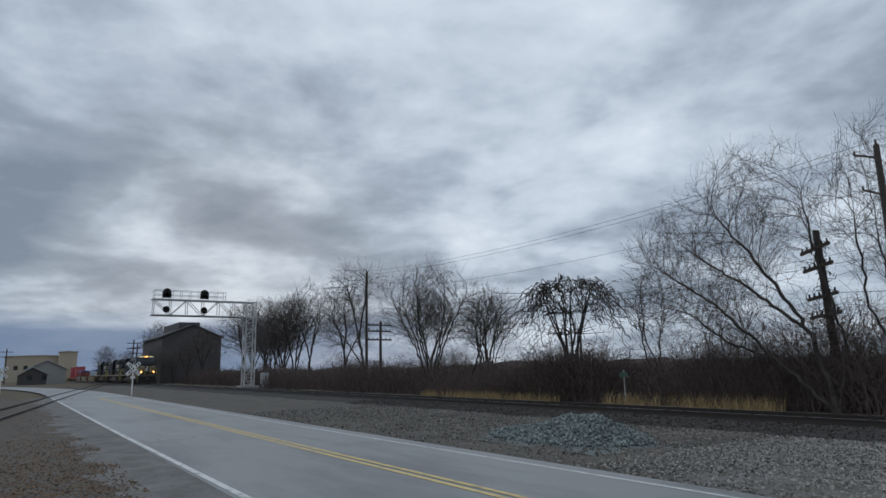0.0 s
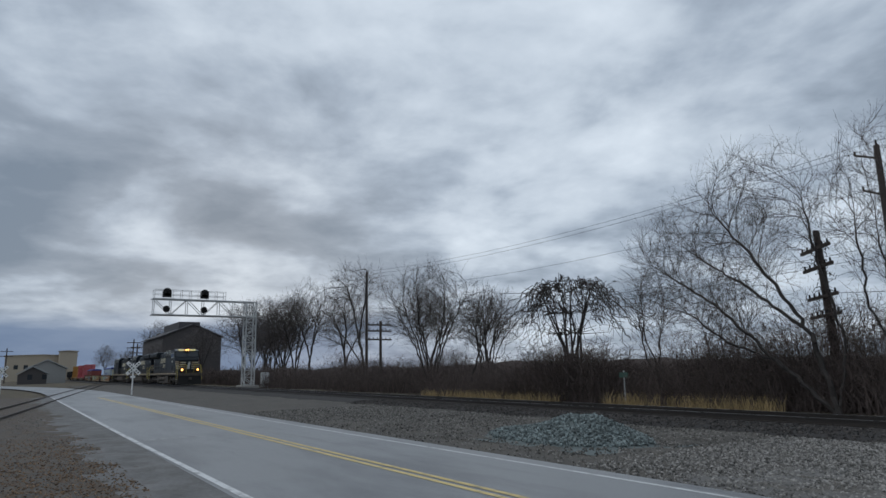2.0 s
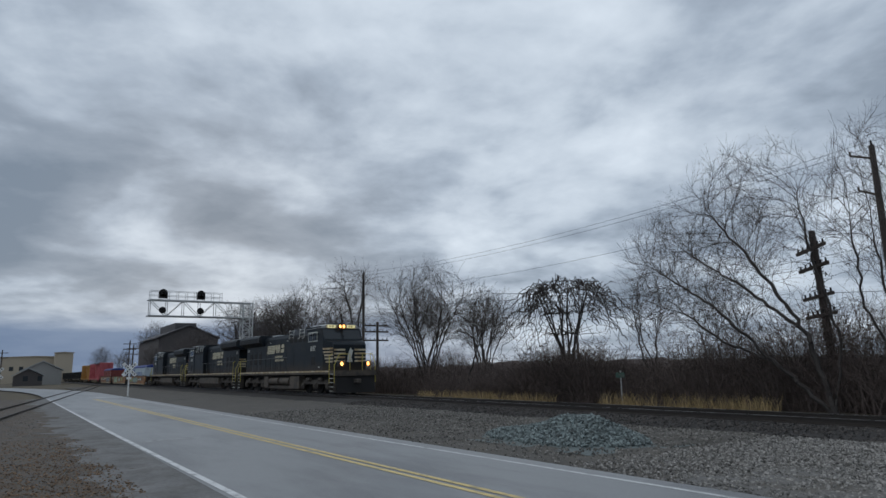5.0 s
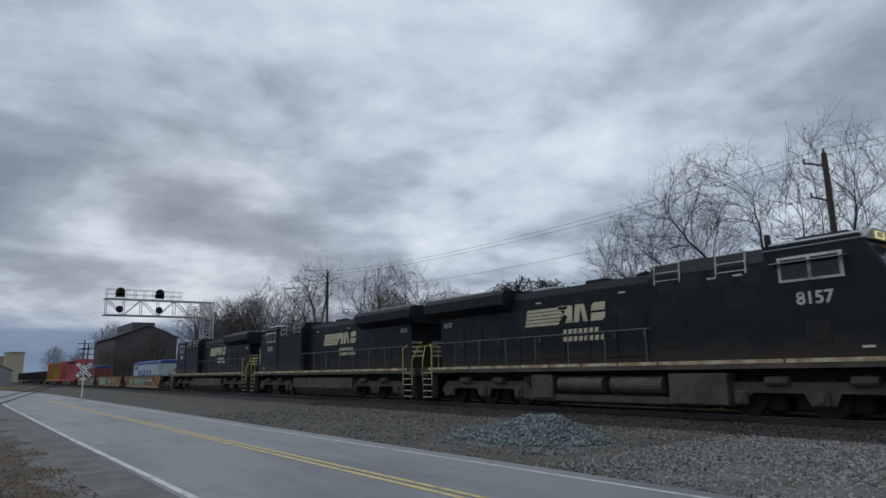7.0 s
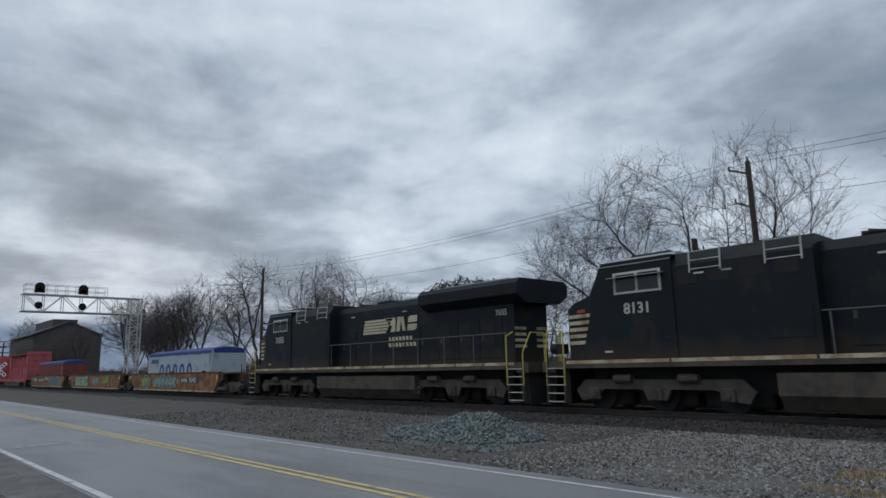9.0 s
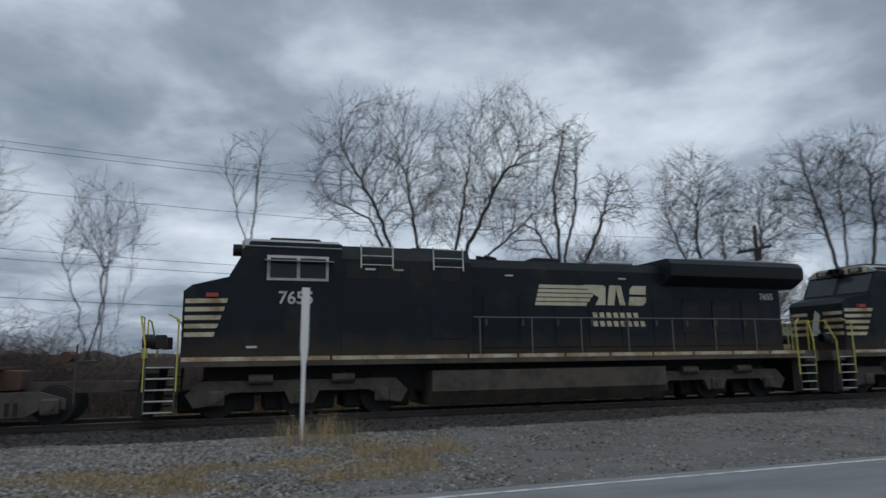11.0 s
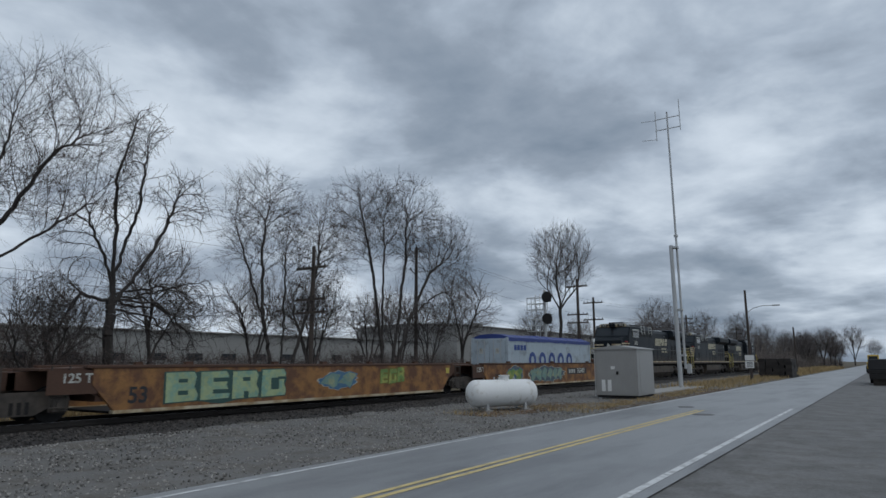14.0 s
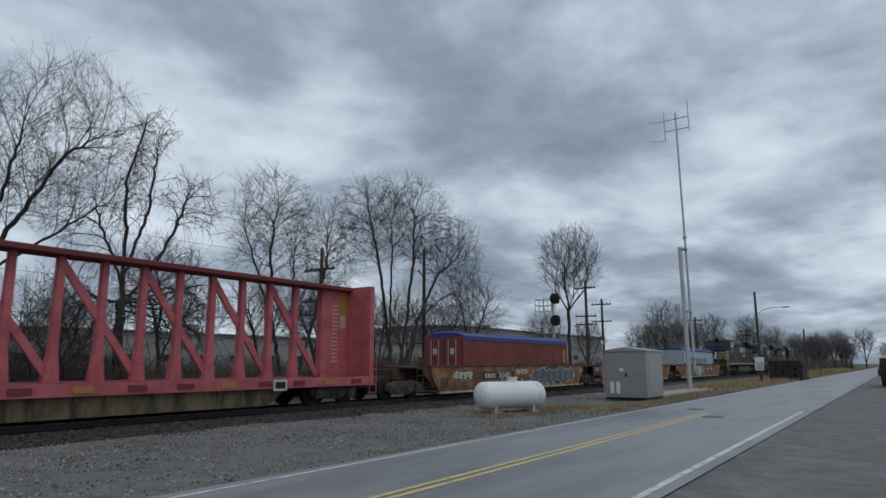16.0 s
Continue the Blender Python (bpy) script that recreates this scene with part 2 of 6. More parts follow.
G_PALE = mat("spray_pale_green", (0.36, 0.44, 0.24), 0.6, scale=1.6, vary=0.4, fine=10, dirt=(0.20, 0.36, 0.29), dirt_amount=0.5)
G_TEALD = mat("spray_dark_teal", (0.035, 0.085, 0.075), 0.6)
G_OLIVE = mat("spray_olive", (0.16, 0.15, 0.03), 0.6)
G_LINE = mat("spray_outline", (0.46, 0.43, 0.34), 0.6, scale=2, vary=0.3, fine=10)
G_BLACK = mat("spray_black", (0.025, 0.025, 0.028), 0.6)
G_BLUE = mat("spray_blue", (0.07, 0.16, 0.26), 0.6, scale=1.5, vary=0.4, fine=10)
GALV = mat("galvanised_steel", (0.46, 0.47, 0.47), 0.5, 0.3, scale=1.5, vary=0.2, fine=30)
CABINET = mat("aluminium_sheet", (0.36, 0.355, 0.34), 0.45, 0.55, scale=1.2, vary=0.2, fine=25)
TANKW = mat("white_tank_paint", (0.74, 0.75, 0.74), 0.45, scale=1.0, vary=0.12, fine=20, dirt=(0.42, 0.38, 0.32), dirt_amount=0.18)
CONCRETE = mat("concrete", (0.30, 0.29, 0.27), 0.9, scale=1.2, vary=0.3, fine=20, bump=0.3)
WOODPOLE = mat("weathered_pole", (0.065, 0.052, 0.045), 0.9, scale=1.5, vary=0.4, fine=20, bump=0.4, stretch=(1, 1, 0.15))
WIRE = mat("wire", (0.06, 0.06, 0.065), 0.7)
BRICK = mat("dark_brick_wall", (0.078, 0.070, 0.069), 0.9, scale=0.4, vary=0.3, fine=6, bump=0.3)
ROOFD = mat("dark_roof", (0.075, 0.072, 0.076), 0.85, scale=0.5, vary=0.3, fine=10)
TAN = mat("tan_wall", (0.42, 0.36, 0.28), 0.85, scale=0.1, vary=0.2, fine=3)
SIDING = mat("pale_siding", (0.27, 0.27, 0.26), 0.8, scale=0.1, vary=0.2, fine=3)
SIGNW = mat("sign_white", (0.72, 0.72, 0.70), 0.55, scale=3, vary=0.12, fine=30)
SIGNGREEN = mat("green_sign", (0.035, 0.085, 0.065), 0.55)
MACHINE = mat("machine_yellow", (0.50, 0.34, 0.04), 0.5)

# ---- building helpers ----


def mesh_of(bm, name, material):
    me = bpy.data.meshes.new(name)
    bm.to_mesh(me)
    bm.free()
    me.materials.append(material)
    return me


def part(name, bm, material, parent, label=""):
    ob = new(name, mesh_of(bm, name, material))
    ob.parent = parent
    if label:
        ob["label"] = label
    return ob


def thing(name, label, category, group="", m=None):
    ob = new(name)
    ob.empty_display_size = 0.3
    tagged(ob, label, category, group)
    if m is not None:
        ob.matrix_world = m
    return ob


def solid(name, bm, material, label, category="", group="", kind="", m=None):
    ob = new(name, mesh_of(bm, name, material))
    tagged(ob, label, category, group, kind)
    if m is not None:
        ob.matrix_world = m
    return ob


def box(bm, x0, x1, y0, y1, z0, z1, bevel=0.0, m=None):
    mm = Matrix.Translation(((x0 + x1) / 2, (y0 + y1) / 2, (z0 + z1) / 2)) @ Matrix.Diagonal((abs(x1 - x0), abs(y1 - y0), abs(z1 - z0), 1))
    vs = bmesh.ops.create_cube(bm, size=1, matrix=mm if m is None else m @ mm)["verts"]
    if bevel:
        es = {e for v in vs for e in v.link_edges}
        bmesh.ops.bevel(bm, geom=list(es), offset=bevel, segments=1, affect="EDGES", clamp_overlap=True)
    return bm


def Box(*a, **k):
    return box(bmesh.new(), *a, **k)


def rod(bm, p, q, r, r2=None, n=8):
    p, q = Vector(p), Vector(q)
    d = q - p
    m = Matrix.Translation((p + q) / 2) @ d.to_track_quat("Z", "Y").to_matrix().to_4x4()
    bmesh.ops.create_cone(bm, cap_ends=True, segments=n, radius1=r, radius2=r if r2 is None else r2, depth=d.length, matrix=m)
    return bm


def Rod(*a, **k):
    return rod(bmesh.new(), *a, **k)


def tube(p, q, r, inner, n=14):
    """An open pipe with a wall."""
    b = bmesh.new()
    p, q = Vector(p), Vector(q)
    m = (q - p).to_track_quat("Z", "Y").to_matrix()
    rings = [[b.verts.new(o + m @ Vector((rr * math.cos(6.2832 * k / n), rr * math.sin(6.2832 * k / n), 0))) for k in range(n)] for o, rr in ((p, inner), (p, r), (q, r), (q, inner))]
    for i in range(4):
        a, c = rings[i], rings[(i + 1) % 4]
        for k in range(n):
            b.faces.new((a[k], a[(k + 1) % n], c[(k + 1) % n], c[k]))
    bmesh.ops.recalc_face_normals(b, faces=b.faces[:])
    return b


def path(bm, pts, r, n=6):
    for a, b in zip(pts, pts[1:]):
        rod(bm, a, b, r, n=n)
    return bm


def prism(bm, outline, a, b, axis="y"):
    """Extrude a 2D outline (in xz for axis y, in yz for axis x, in xy for axis z) from a to b."""
    def at(p, h):
        u, v = p
        return {"y": (u, h, v), "x": (h, u, v), "z": (u, v, h)}[axis]
    lo = [bm.verts.new(at(p, a)) for p in outline]
    hi = [bm.verts.new(at(p, b)) for p in outline]
    bm.faces.new(lo)
    bm.faces.new(hi[::-1])
    n = len(lo)
    for i in range(n):
        bm.faces.new((lo[i], hi[i], hi[(i + 1) % n], lo[(i + 1) % n]))
    bmesh.ops.recalc_face_normals(bm, faces=bm.faces[:])
    return bm


def Prism(*a, **k):
    return prism(bmesh.new(), *a, **k)


def sweep(pts, r, n=5):
    """One unbroken round tube along points."""
    b = bmesh.new()
    rings = []
    for i, p in enumerate(pts):
        d = Vector(pts[min(i + 1, len(pts) - 1)]) - Vector(pts[max(i - 1, 0)])
        m = Matrix.Translation(p) @ d.to_track_quat("Z", "Y").to_matrix().to_4x4()
        rings.append([b.verts.new(m @ Vector((r * math.cos(6.2832 * k / n), r * math.sin(6.2832 * k / n), 0))) for k in range(n)])
    for a, c in zip(rings, rings[1:]):
        for k in range(n):
            b.faces.new((a[k], a[(k + 1) % n], c[(k + 1) % n], c[k]))
    return b


def from_arrays(name, verts, faces, material):
    me = bpy.data.meshes.new(name)
    me.from_pydata([tuple(v) for v in verts], [], faces)
    me.materials.append(material)
    return me


def lettering(name, text, size, material, parent, m, label=""):
    cu = bpy.data.curves.new(name, "FONT")
    cu.body, cu.size, cu.extrude, cu.align_x, cu.align_y = text, size, 0.004, "CENTER", "CENTER"
    cu.offset = size * 0.02
    tmp = bpy.data.objects.new(name, cu)
    scene.collection.objects.link(tmp)
    dg = bpy.context.evaluated_depsgraph_get()
    me = bpy.data.meshes.new_from_object(tmp.evaluated_get(dg))
    bpy.data.objects.remove(tmp)
    me.materials.clear()
    me.materials.append(material)
    ob = new(name, me)
    ob.parent, ob.matrix_local = parent, m
    if label:
        ob["label"] = label
    return ob


TRACK_Y, RAIL_Z = 19.0, 0.25

# ---- ground, road, track ----


def sheet(name, x0, x1, y0, y1, nx, ny, height, material, label, category="ground"):
    xs, ys = np.linspace(x0, x1, nx), np.linspace(y0, y1, ny)
    verts = [(x, y, height(x, y)) for y in ys for x in xs]
    faces = [(j * nx + i, j * nx + i + 1, (j + 1) * nx + i + 1, (j + 1) * nx + i) for j in range(ny - 1) for i in range(nx - 1)]
    ob = new(name, from_arrays(name, verts, faces, material))
    for p in ob.data.polygons:
        p.use_smooth = True
    return tagged(ob, label, category, kind="structure")


def bumps(x, y, s=1.0, h=0.05):
    return h * noise.noise((x * s, y * s, 0.3)) + h * 0.5 * noise.noise((x * s * 3.1, y * s * 3.1, 4.1))


sheet("ground", -2500, 2500, -2500, 2500, 3, 3, lambda x, y: -0.12, FIELD, "flat ground of dead grass and bare soil")
sheet("ground_verge", -130, -5.0, 7.9, 16.3, 180, 32, lambda x, y: -0.02 + bumps(x, y, 0.9, 0.05) * min(1, max(0, y - 8.4)), GRAVEL, "brown gravel verge between road and railway")
sheet("ground_verge", -9.0, 160, 7.9, 16.3, 220, 32, lambda x, y: -0.012 + bumps(x, y, 0.9, 0.05) * min(1, max(0, y - 8.4)) - 0.05 * max(0.0, -6.6 + 1.6 * noise.noise((x, y * 0.7, 6.0)) + 0.8 * noise.noise((x * 4, y * 4, 6.0)) - x), FINEGRAVEL, "grey fine gravel verge between road and railway")
sheet("ground_bank", -300, 320, 20.6, 60, 160, 26, lambda x, y: -0.02 + bumps(x, y, 0.3, 0.12), FIELD, "dead grass and leaf litter behind the railway")
sheet("pavement_apron", -9, 320, -22, 3.0, 90, 30, lambda x, y: 0.0 + bumps(x, y, 0.5, 0.003), APRON, "worn grey asphalt apron beside the road", "pavement")
sheet("ground_shoulder", -66, -8.5, -22, 2.7, 90, 40, lambda x, y: -0.012 + bumps(x, y, 0.8, 0.03), DIRT, "brown dirt and leaf litter beside the road")
sheet("pavement_shoulder", -64, -8.6, 0.9, 2.98, 160, 22, lambda x, y: 0.020 - 0.05 * max(0.0, 2.2 - y + 0.5 * noise.noise((x * 0.45, 0.0, 1.0)) + 0.5 * noise.noise((x * 1.9, y * 1.5, 1.0)) + 0.6 * noise.noise((x * 7.0, y * 3.0, 1.0))), APRON, "strip of broken asphalt along the road edge", "pavement")


def road_y(x):
    """The road's middle: straight, turning away far behind the crossing."""
    return 5.75 - 0.0016 * max(0.0, -x - 72) ** 2


def ribbon(bm, x0, x1, off0, off1, z, step=3.0, skew=0.0):
    n = max(2, int((x1 - x0) / step) + 1)
    rows = []
    for i in range(n):
        x = x0 + (x1 - x0) * i / (n - 1)
        drift = skew * max(-22.0, min(22.0, x))
        offs = [off0 + (off1 - off0) * k / 4 for k in range(5)]
        rows.append([bm.verts.new((x, road_y(x) + o + drift, z + 0.012 * (1 - abs(o) / 2.9))) for o in offs])
    for a, b in zip(rows, rows[1:]):
        for k in range(4):
            bm.faces.new((a[k], b[k], b[k + 1], a[k + 1]))
    return bm


road = solid("road", ribbon(bmesh.new(), -260, 420, -3.0, 2.62, 0.022), ASPHALT, "two-lane grey asphalt road, damp and worn", "road", kind="structure")
for nm, o0, o1, x0, x1, skew, material, lab in (
        ("edge_line", -2.86, -2.74, -62, 27.6, 0.006, PAINT_W, "worn white edge line"),
        ("edge_line", 2.22, 2.31, -55, 120, 0.008, PAINT_W, "thin worn white edge line"),
        ("centre_line", -0.17, -0.06, -58, 25, 0.0, PAINT_Y, "double yellow centre line"),
        ("centre_line", 0.04, 0.15, -58, 25, 0.0, PAINT_Y, "double yellow centre line")):
    part(nm, ribbon(bmesh.new(), x0, x1, o0, o1, 0.027, skew=skew), material, road, lab)
part("stop_bar", ribbon(bmesh.new(), -19.5, -19.05, -2.7, -1.2, 0.028, 0.3), PAINT_F, road, "faded white bar across one lane")
part("stop_bar", ribbon(bmesh.new(), -62, -61.3, 0.4, 2.3, 0.028, 0.3), PAINT_W, road, "faded white stop bar before the crossing")
for px, py, pr in ((23.0, 5.2, 0.34), (26.5, 6.6, 0.3)):
    part("manhole_cover", Rod((px, py, 0.028), (px, py, 0.042), pr, n=18), APRON, road, "dark iron cover set in the road")
# track bed; the near shoulder is widened to carry the painted shadow band
bed = bmesh.new()
prism(bed, [(15.5, -0.06), (16.2, 0.03), (17.5, 0.07), (20.5, 0.07), (21.8, -0.05)], -330, 330, "x")
track = tagged(new("track", mesh_of(bed, "track", BALLAST_SHADED)), "single railway track on dark stone ballast with shade coloured in", "railway track", kind="structure")


def rail_section(y, z):
    return [(y - 0.07, z - 0.17), (y + 0.07, z - 0.17), (y + 0.07, z - 0.155), (y + 0.012, z - 0.14), (y + 0.012, z - 0.045), (y + 0.036, z - 0.035), (y + 0.036, z - 0.004), (y - 0.036, z - 0.004), (y - 0.036, z - 0.035), (y - 0.012, z - 0.045), (y - 0.012, z - 0.14), (y - 0.07, z - 0.155)]


for sy in (-0.7525, 0.7525):
    r = part("rail", Prism(rail_section(TRACK_Y + sy, RAIL_Z), -330, 330, "x"), RAIL, track, "rusty steel rail")
    part("rail_head", Box(-330, 330, TRACK_Y + sy - 0.03, TRACK_Y + sy + 0.03, RAIL_Z - 0.004, RAIL_Z), RAILTOP, r, "polished running surface")

# a spur that leaves the railway and crosses the road
spur = tagged(new("spur_track"), "rusty spur track crossing the road at grade", "railway track", kind="structure")


def spur_y(x):
    return -0.4 + 0.14 * (-x - 38)


for off in (-0.75, 0.75):
    b = bmesh.new()
    xs = list(range(-160, -8, 4))
    rows = [[b.verts.new((x, spur_y(x) + off + dy, z)) for dy, z in ((-0.035, 0.0), (-0.035, 0.095), (0.035, 0.095), (0.035, 0.0))] for x in xs]
    for r0, r1 in zip(rows, rows[1:]):
        for k in range(3):
            b.faces.new((r0[k], r0[k + 1], r1[k + 1], r1[k]))
    part("rail", b, RAIL, spur, "rusty steel rail")


def scatter(name, pts, sizes, material, label, category, seed, parent=None):
    """Many small angular stones in one mesh."""
    rng = np.random.default_rng(seed)
    base = np.array([(1, 0, 0), (-1, 0, 0), (0, 1, 0), (0, -1, 0), (0, 0, 0.8), (0, 0, -0.8)], float)
    tri = [(0, 2, 4), (2, 1, 4), (1, 3, 4), (3, 0, 4), (2, 0, 5), (1, 2, 5), (3, 1, 5), (0, 3, 5)]
    n = len(pts)
    q = rng.normal(size=(n, 4))
    q /= np.linalg.norm(q, axis=1, keepdims=True)
    w, x, y, z = q.T
    R = np.stack([1 - 2 * (y * y + z * z), 2 * (x * y - z * w), 2 * (x * z + y * w), 2 * (x * y + z * w), 1 - 2 * (x * x + z * z), 2 * (y * z - x * w), 2 * (x * z - y * w), 2 * (y * z + x * w), 1 - 2 * (x * x + y * y)], 1).reshape(n, 3, 3)
    v = base[None] * rng.uniform(0.6, 1.25, (n, 6, 1)) * np.asarray(sizes)[:, None, None] * rng.uniform(0.6, 1.2, (n, 1, 3))
    v = np.einsum("nij,nkj->nki", R, v) + np.asarray(pts)[:, None, :]
    faces = [(6 * i + a, 6 * i + b, 6 * i + c) for i in range(n) for a, b, c in tri]
    ob = new(name, from_arrays(name, v.reshape(-1, 3), faces, material))
    tagged(ob, label, category, kind="stuff")
    if parent:
        ob.parent = parent
    return ob


rng = np.random.default_rng(5)
# these stones cover the shoulder where the shadow band is painted
n = 19000
px, py = rng.uniform(-34, 42, n), 15.3 + 2.6 * rng.beta(1.3, 1.0, n)
scatter("ballast_stones", np.stack([px, py, np.interp(py, [15.3, 15.6, 16.2, 17.5], [-0.03, -0.03, 0.04, 0.075])], 1), rng.uniform(0.02, 0.06, n), STONE_SHADED, "dark angular ballast stones along the track, darkened further for shade", "stones", 1)
n = 14000
px, py = rng.uniform(-30, -5, n), 8.4 + 7.2 * rng.beta(1.4, 1.1, n)
scatter("gravel", np.stack([px, py, np.zeros(n)], 1), rng.uniform(0.012, 0.045, n), STONE, "loose brown-grey gravel on the verge", "gravel", 2)
n = 24000
px, py = -9.0 + 13.0 * rng.beta(1.2, 1.3, n), 8.35 + 7.2 * rng.beta(1.4, 1.1, n)
scatter("gravel", np.stack([px, py, np.zeros(n)], 1), rng.uniform(0.014, 0.048, n), STONE_E, "loose pale gravel on the verge", "gravel", 6)
n = 12000
px, py = 3 + 37 * rng.beta(1.0, 1.7, n), rng.uniform(8.5, 15.6, n)
scatter("gravel", np.stack([px, py, np.zeros(n)], 1), rng.uniform(0.012, 0.04, n), STONE_E, "sparse grey gravel on the verge", "gravel", 3)
n = 3500
px, py = rng.uniform(-40, -6, n), rng.uniform(-6, 1.2, n)
scatter("gravel", np.stack([px, py, np.full(n, 0.0)], 1), rng.uniform(0.008, 0.024, n), STONE, "scattered small gravel in the dirt", "gravel", 4)


n = 9000
px, py = -7 - 16 * rng.beta(1.1, 2.0, n), 1.9 - 6.0 * rng.beta(1.1, 1.6, n)
leaves = scatter("leaf_litter", np.stack([px, py, np.full(n, 0.012)], 1), rng.uniform(0.010, 0.032, n), LEAF, "scattered dead brown leaves on the dirt", "leaves", 7)
leaves.scale = (1, 1, 0.6)
n = 5000
px = np.concatenate([rng.uniform(19, 27, n // 2), rng.uniform(24, 46, n - n // 2)])
py = np.concatenate([10.4 + 2.2 * rng.beta(1.4, 1.8, n // 2), 8.5 + 2.2 * rng.beta(1.1, 1.8, n - n // 2)])
scatter("leaf_litter", np.stack([px, py, np.full(n, 0.0)], 1), rng.uniform(0.010, 0.036, n), LEAF, "drifts of dead brown leaves on the gravel", "leaves", 8)


def heap_z(x, y):
    u, v = (x + 12.3) / 2.6, (y - 11.6) / 1.5
    w = max(0.0, 1 - math.sqrt(u * u + v * v))
    u2, v2 = (x + 11.5) / 1.5, (y - 11.8) / 1.2
    w2 = max(0.0, 1 - math.sqrt(u2 * u2 + v2 * v2))
    return 0.42 * w ** 0.9 + 0.30 * w2 + 0.10 * min(w * 3, 1) * noise.noise((x * 1.3, y * 1.3, 0))


xs, ys = np.linspace(-15.2, -9.4, 50), np.linspace(9.9, 13.3, 36)
hv = [(x, y, heap_z(x, y) - 0.03) for y in ys for x in xs]
hf = [(j * 50 + i, j * 50 + i + 1, (j + 1) * 50 + i + 1, (j + 1) * 50 + i) for j in range(35) for i in range(49)]
heap = tagged(new("gravel_heap", from_arrays("gravel_heap", hv, hf, STONE_G)), "low heap of blue-green crushed stone on the gravel", "gravel heap")
n = 7000
px, py = rng.uniform(-15.0, -9.6, n), rng.uniform(10.0, 13.2, n)
pz = np.array([heap_z(a, b) for a, b in zip(px, py)])
keep = pz > 0.03
ob = scatter("loose_stone", np.stack([px, py, pz], 1)[keep], rng.uniform(0.025, 0.065, keep.sum()), STONE_G, "", "", 5)
ob.parent = heap

# ---- the train ----


def bogie(parent, x, axles, r, pitch, three):
    """A truck with its side frames and wheelsets, centred at x; z = 0 is the rail."""
    t = new("truck")
    t.parent, t.location = parent, (x, 0, 0)
    t["label"] = "dusty brown steel truck"
    half = pitch * (axles - 1) / 2
    for s in (-1, 1):
        b = bmesh.new()
        if three:
            prism(b, [(-half - 0.75, 0.62), (-half - 0.4, 0.95), (half + 0.4, 0.95), (half + 0.75, 0.62), (half + 0.55, 0.30), (half + 0.2, 0.34), (half - 0.35, 0.66), (0.45, 0.66), (0.3, 0.34), (-0.3, 0.34), (-0.45, 0.66), (-half + 0.35, 0.66), (-half - 0.2, 0.34), (-half - 0.55, 0.30)], s * 1.02, s * 1.16)
        else:
            prism(b, [(-half - 0.3, 0.38), (-half - 0.3, 0.62), (-half + 0.25, 0.80), (half - 0.25, 0.80), (half + 0.3, 0.62), (half + 0.3, 0.38), (half - 0.15, 0.42), (0.35, 0.22), (-0.35, 0.22), (-half + 0.15, 0.42)], s * 1.0, s * 1.13)
        sf = new("side_frame", mesh_of(b, "side_frame", TRUCK))
        sf.parent = t
        for k in range(axles):
            ax = -half + k * pitch
            j = Box(ax - 0.2, ax + 0.2, s * 1.12, s * 1.27, r - 0.2, r + 0.18, 0.04)
            rod(j, (ax, s * 1.2, r), (ax, s * 1.31, r), 0.11, n=10)
            jb = new("journal_box", mesh_of(j, "journal_box", TRUCK))
            jb.parent = t
        if three:
            for ax in (-half / 2, half / 2):
                bc = Rod((ax - 0.3, s * 1.22, 0.98), (ax + 0.3, s * 1.22, 0.98), 0.13, n=10)
                o = new("brake_cylinder", mesh_of(bc, "brake_cylinder", TRUCK))
                o.parent = t
        else:
            for dx in (-0.18, 0, 0.18):
                o = new("spring", mesh_of(Rod((dx, s * 1.08, 0.26), (dx, s * 1.08, 0.56), 0.07, n=8), "spring", UNDER))
                o.parent = t
    if three:
        for k in range(axles):
            ax = -half + k * pitch
            o = new("traction_motor", mesh_of(Box(ax - 0.95, ax + 0.95, -0.6, 0.6, 0.14, 0.7, 0.06), "traction_motor", UNDER))
            o.parent = t
    sets = []
    for k in range(axles):
        b = bmesh.new()
        for s in (-1, 1):
            rod(b, (0, s * 0.69, 0), (0, s * 0.82, 0), r, n=24)
            rod(b, (0, s * 0.67, 0), (0, s * 0.69, 0), r + 0.03, n=24)
            rod(b, (0, s * 0.82, 0), (0, s * 0.84, 0), r * 0.45, n=12)
        rod(b, (0, -1.0, 0), (0, 1.0, 0), 0.08, n=8)
        w = new("wheelset", mesh_of(b, "wheelset", UNDER))
        w.parent = t
        sets.append((w, -half + k * pitch, r))
    return sets


WHEELS = []


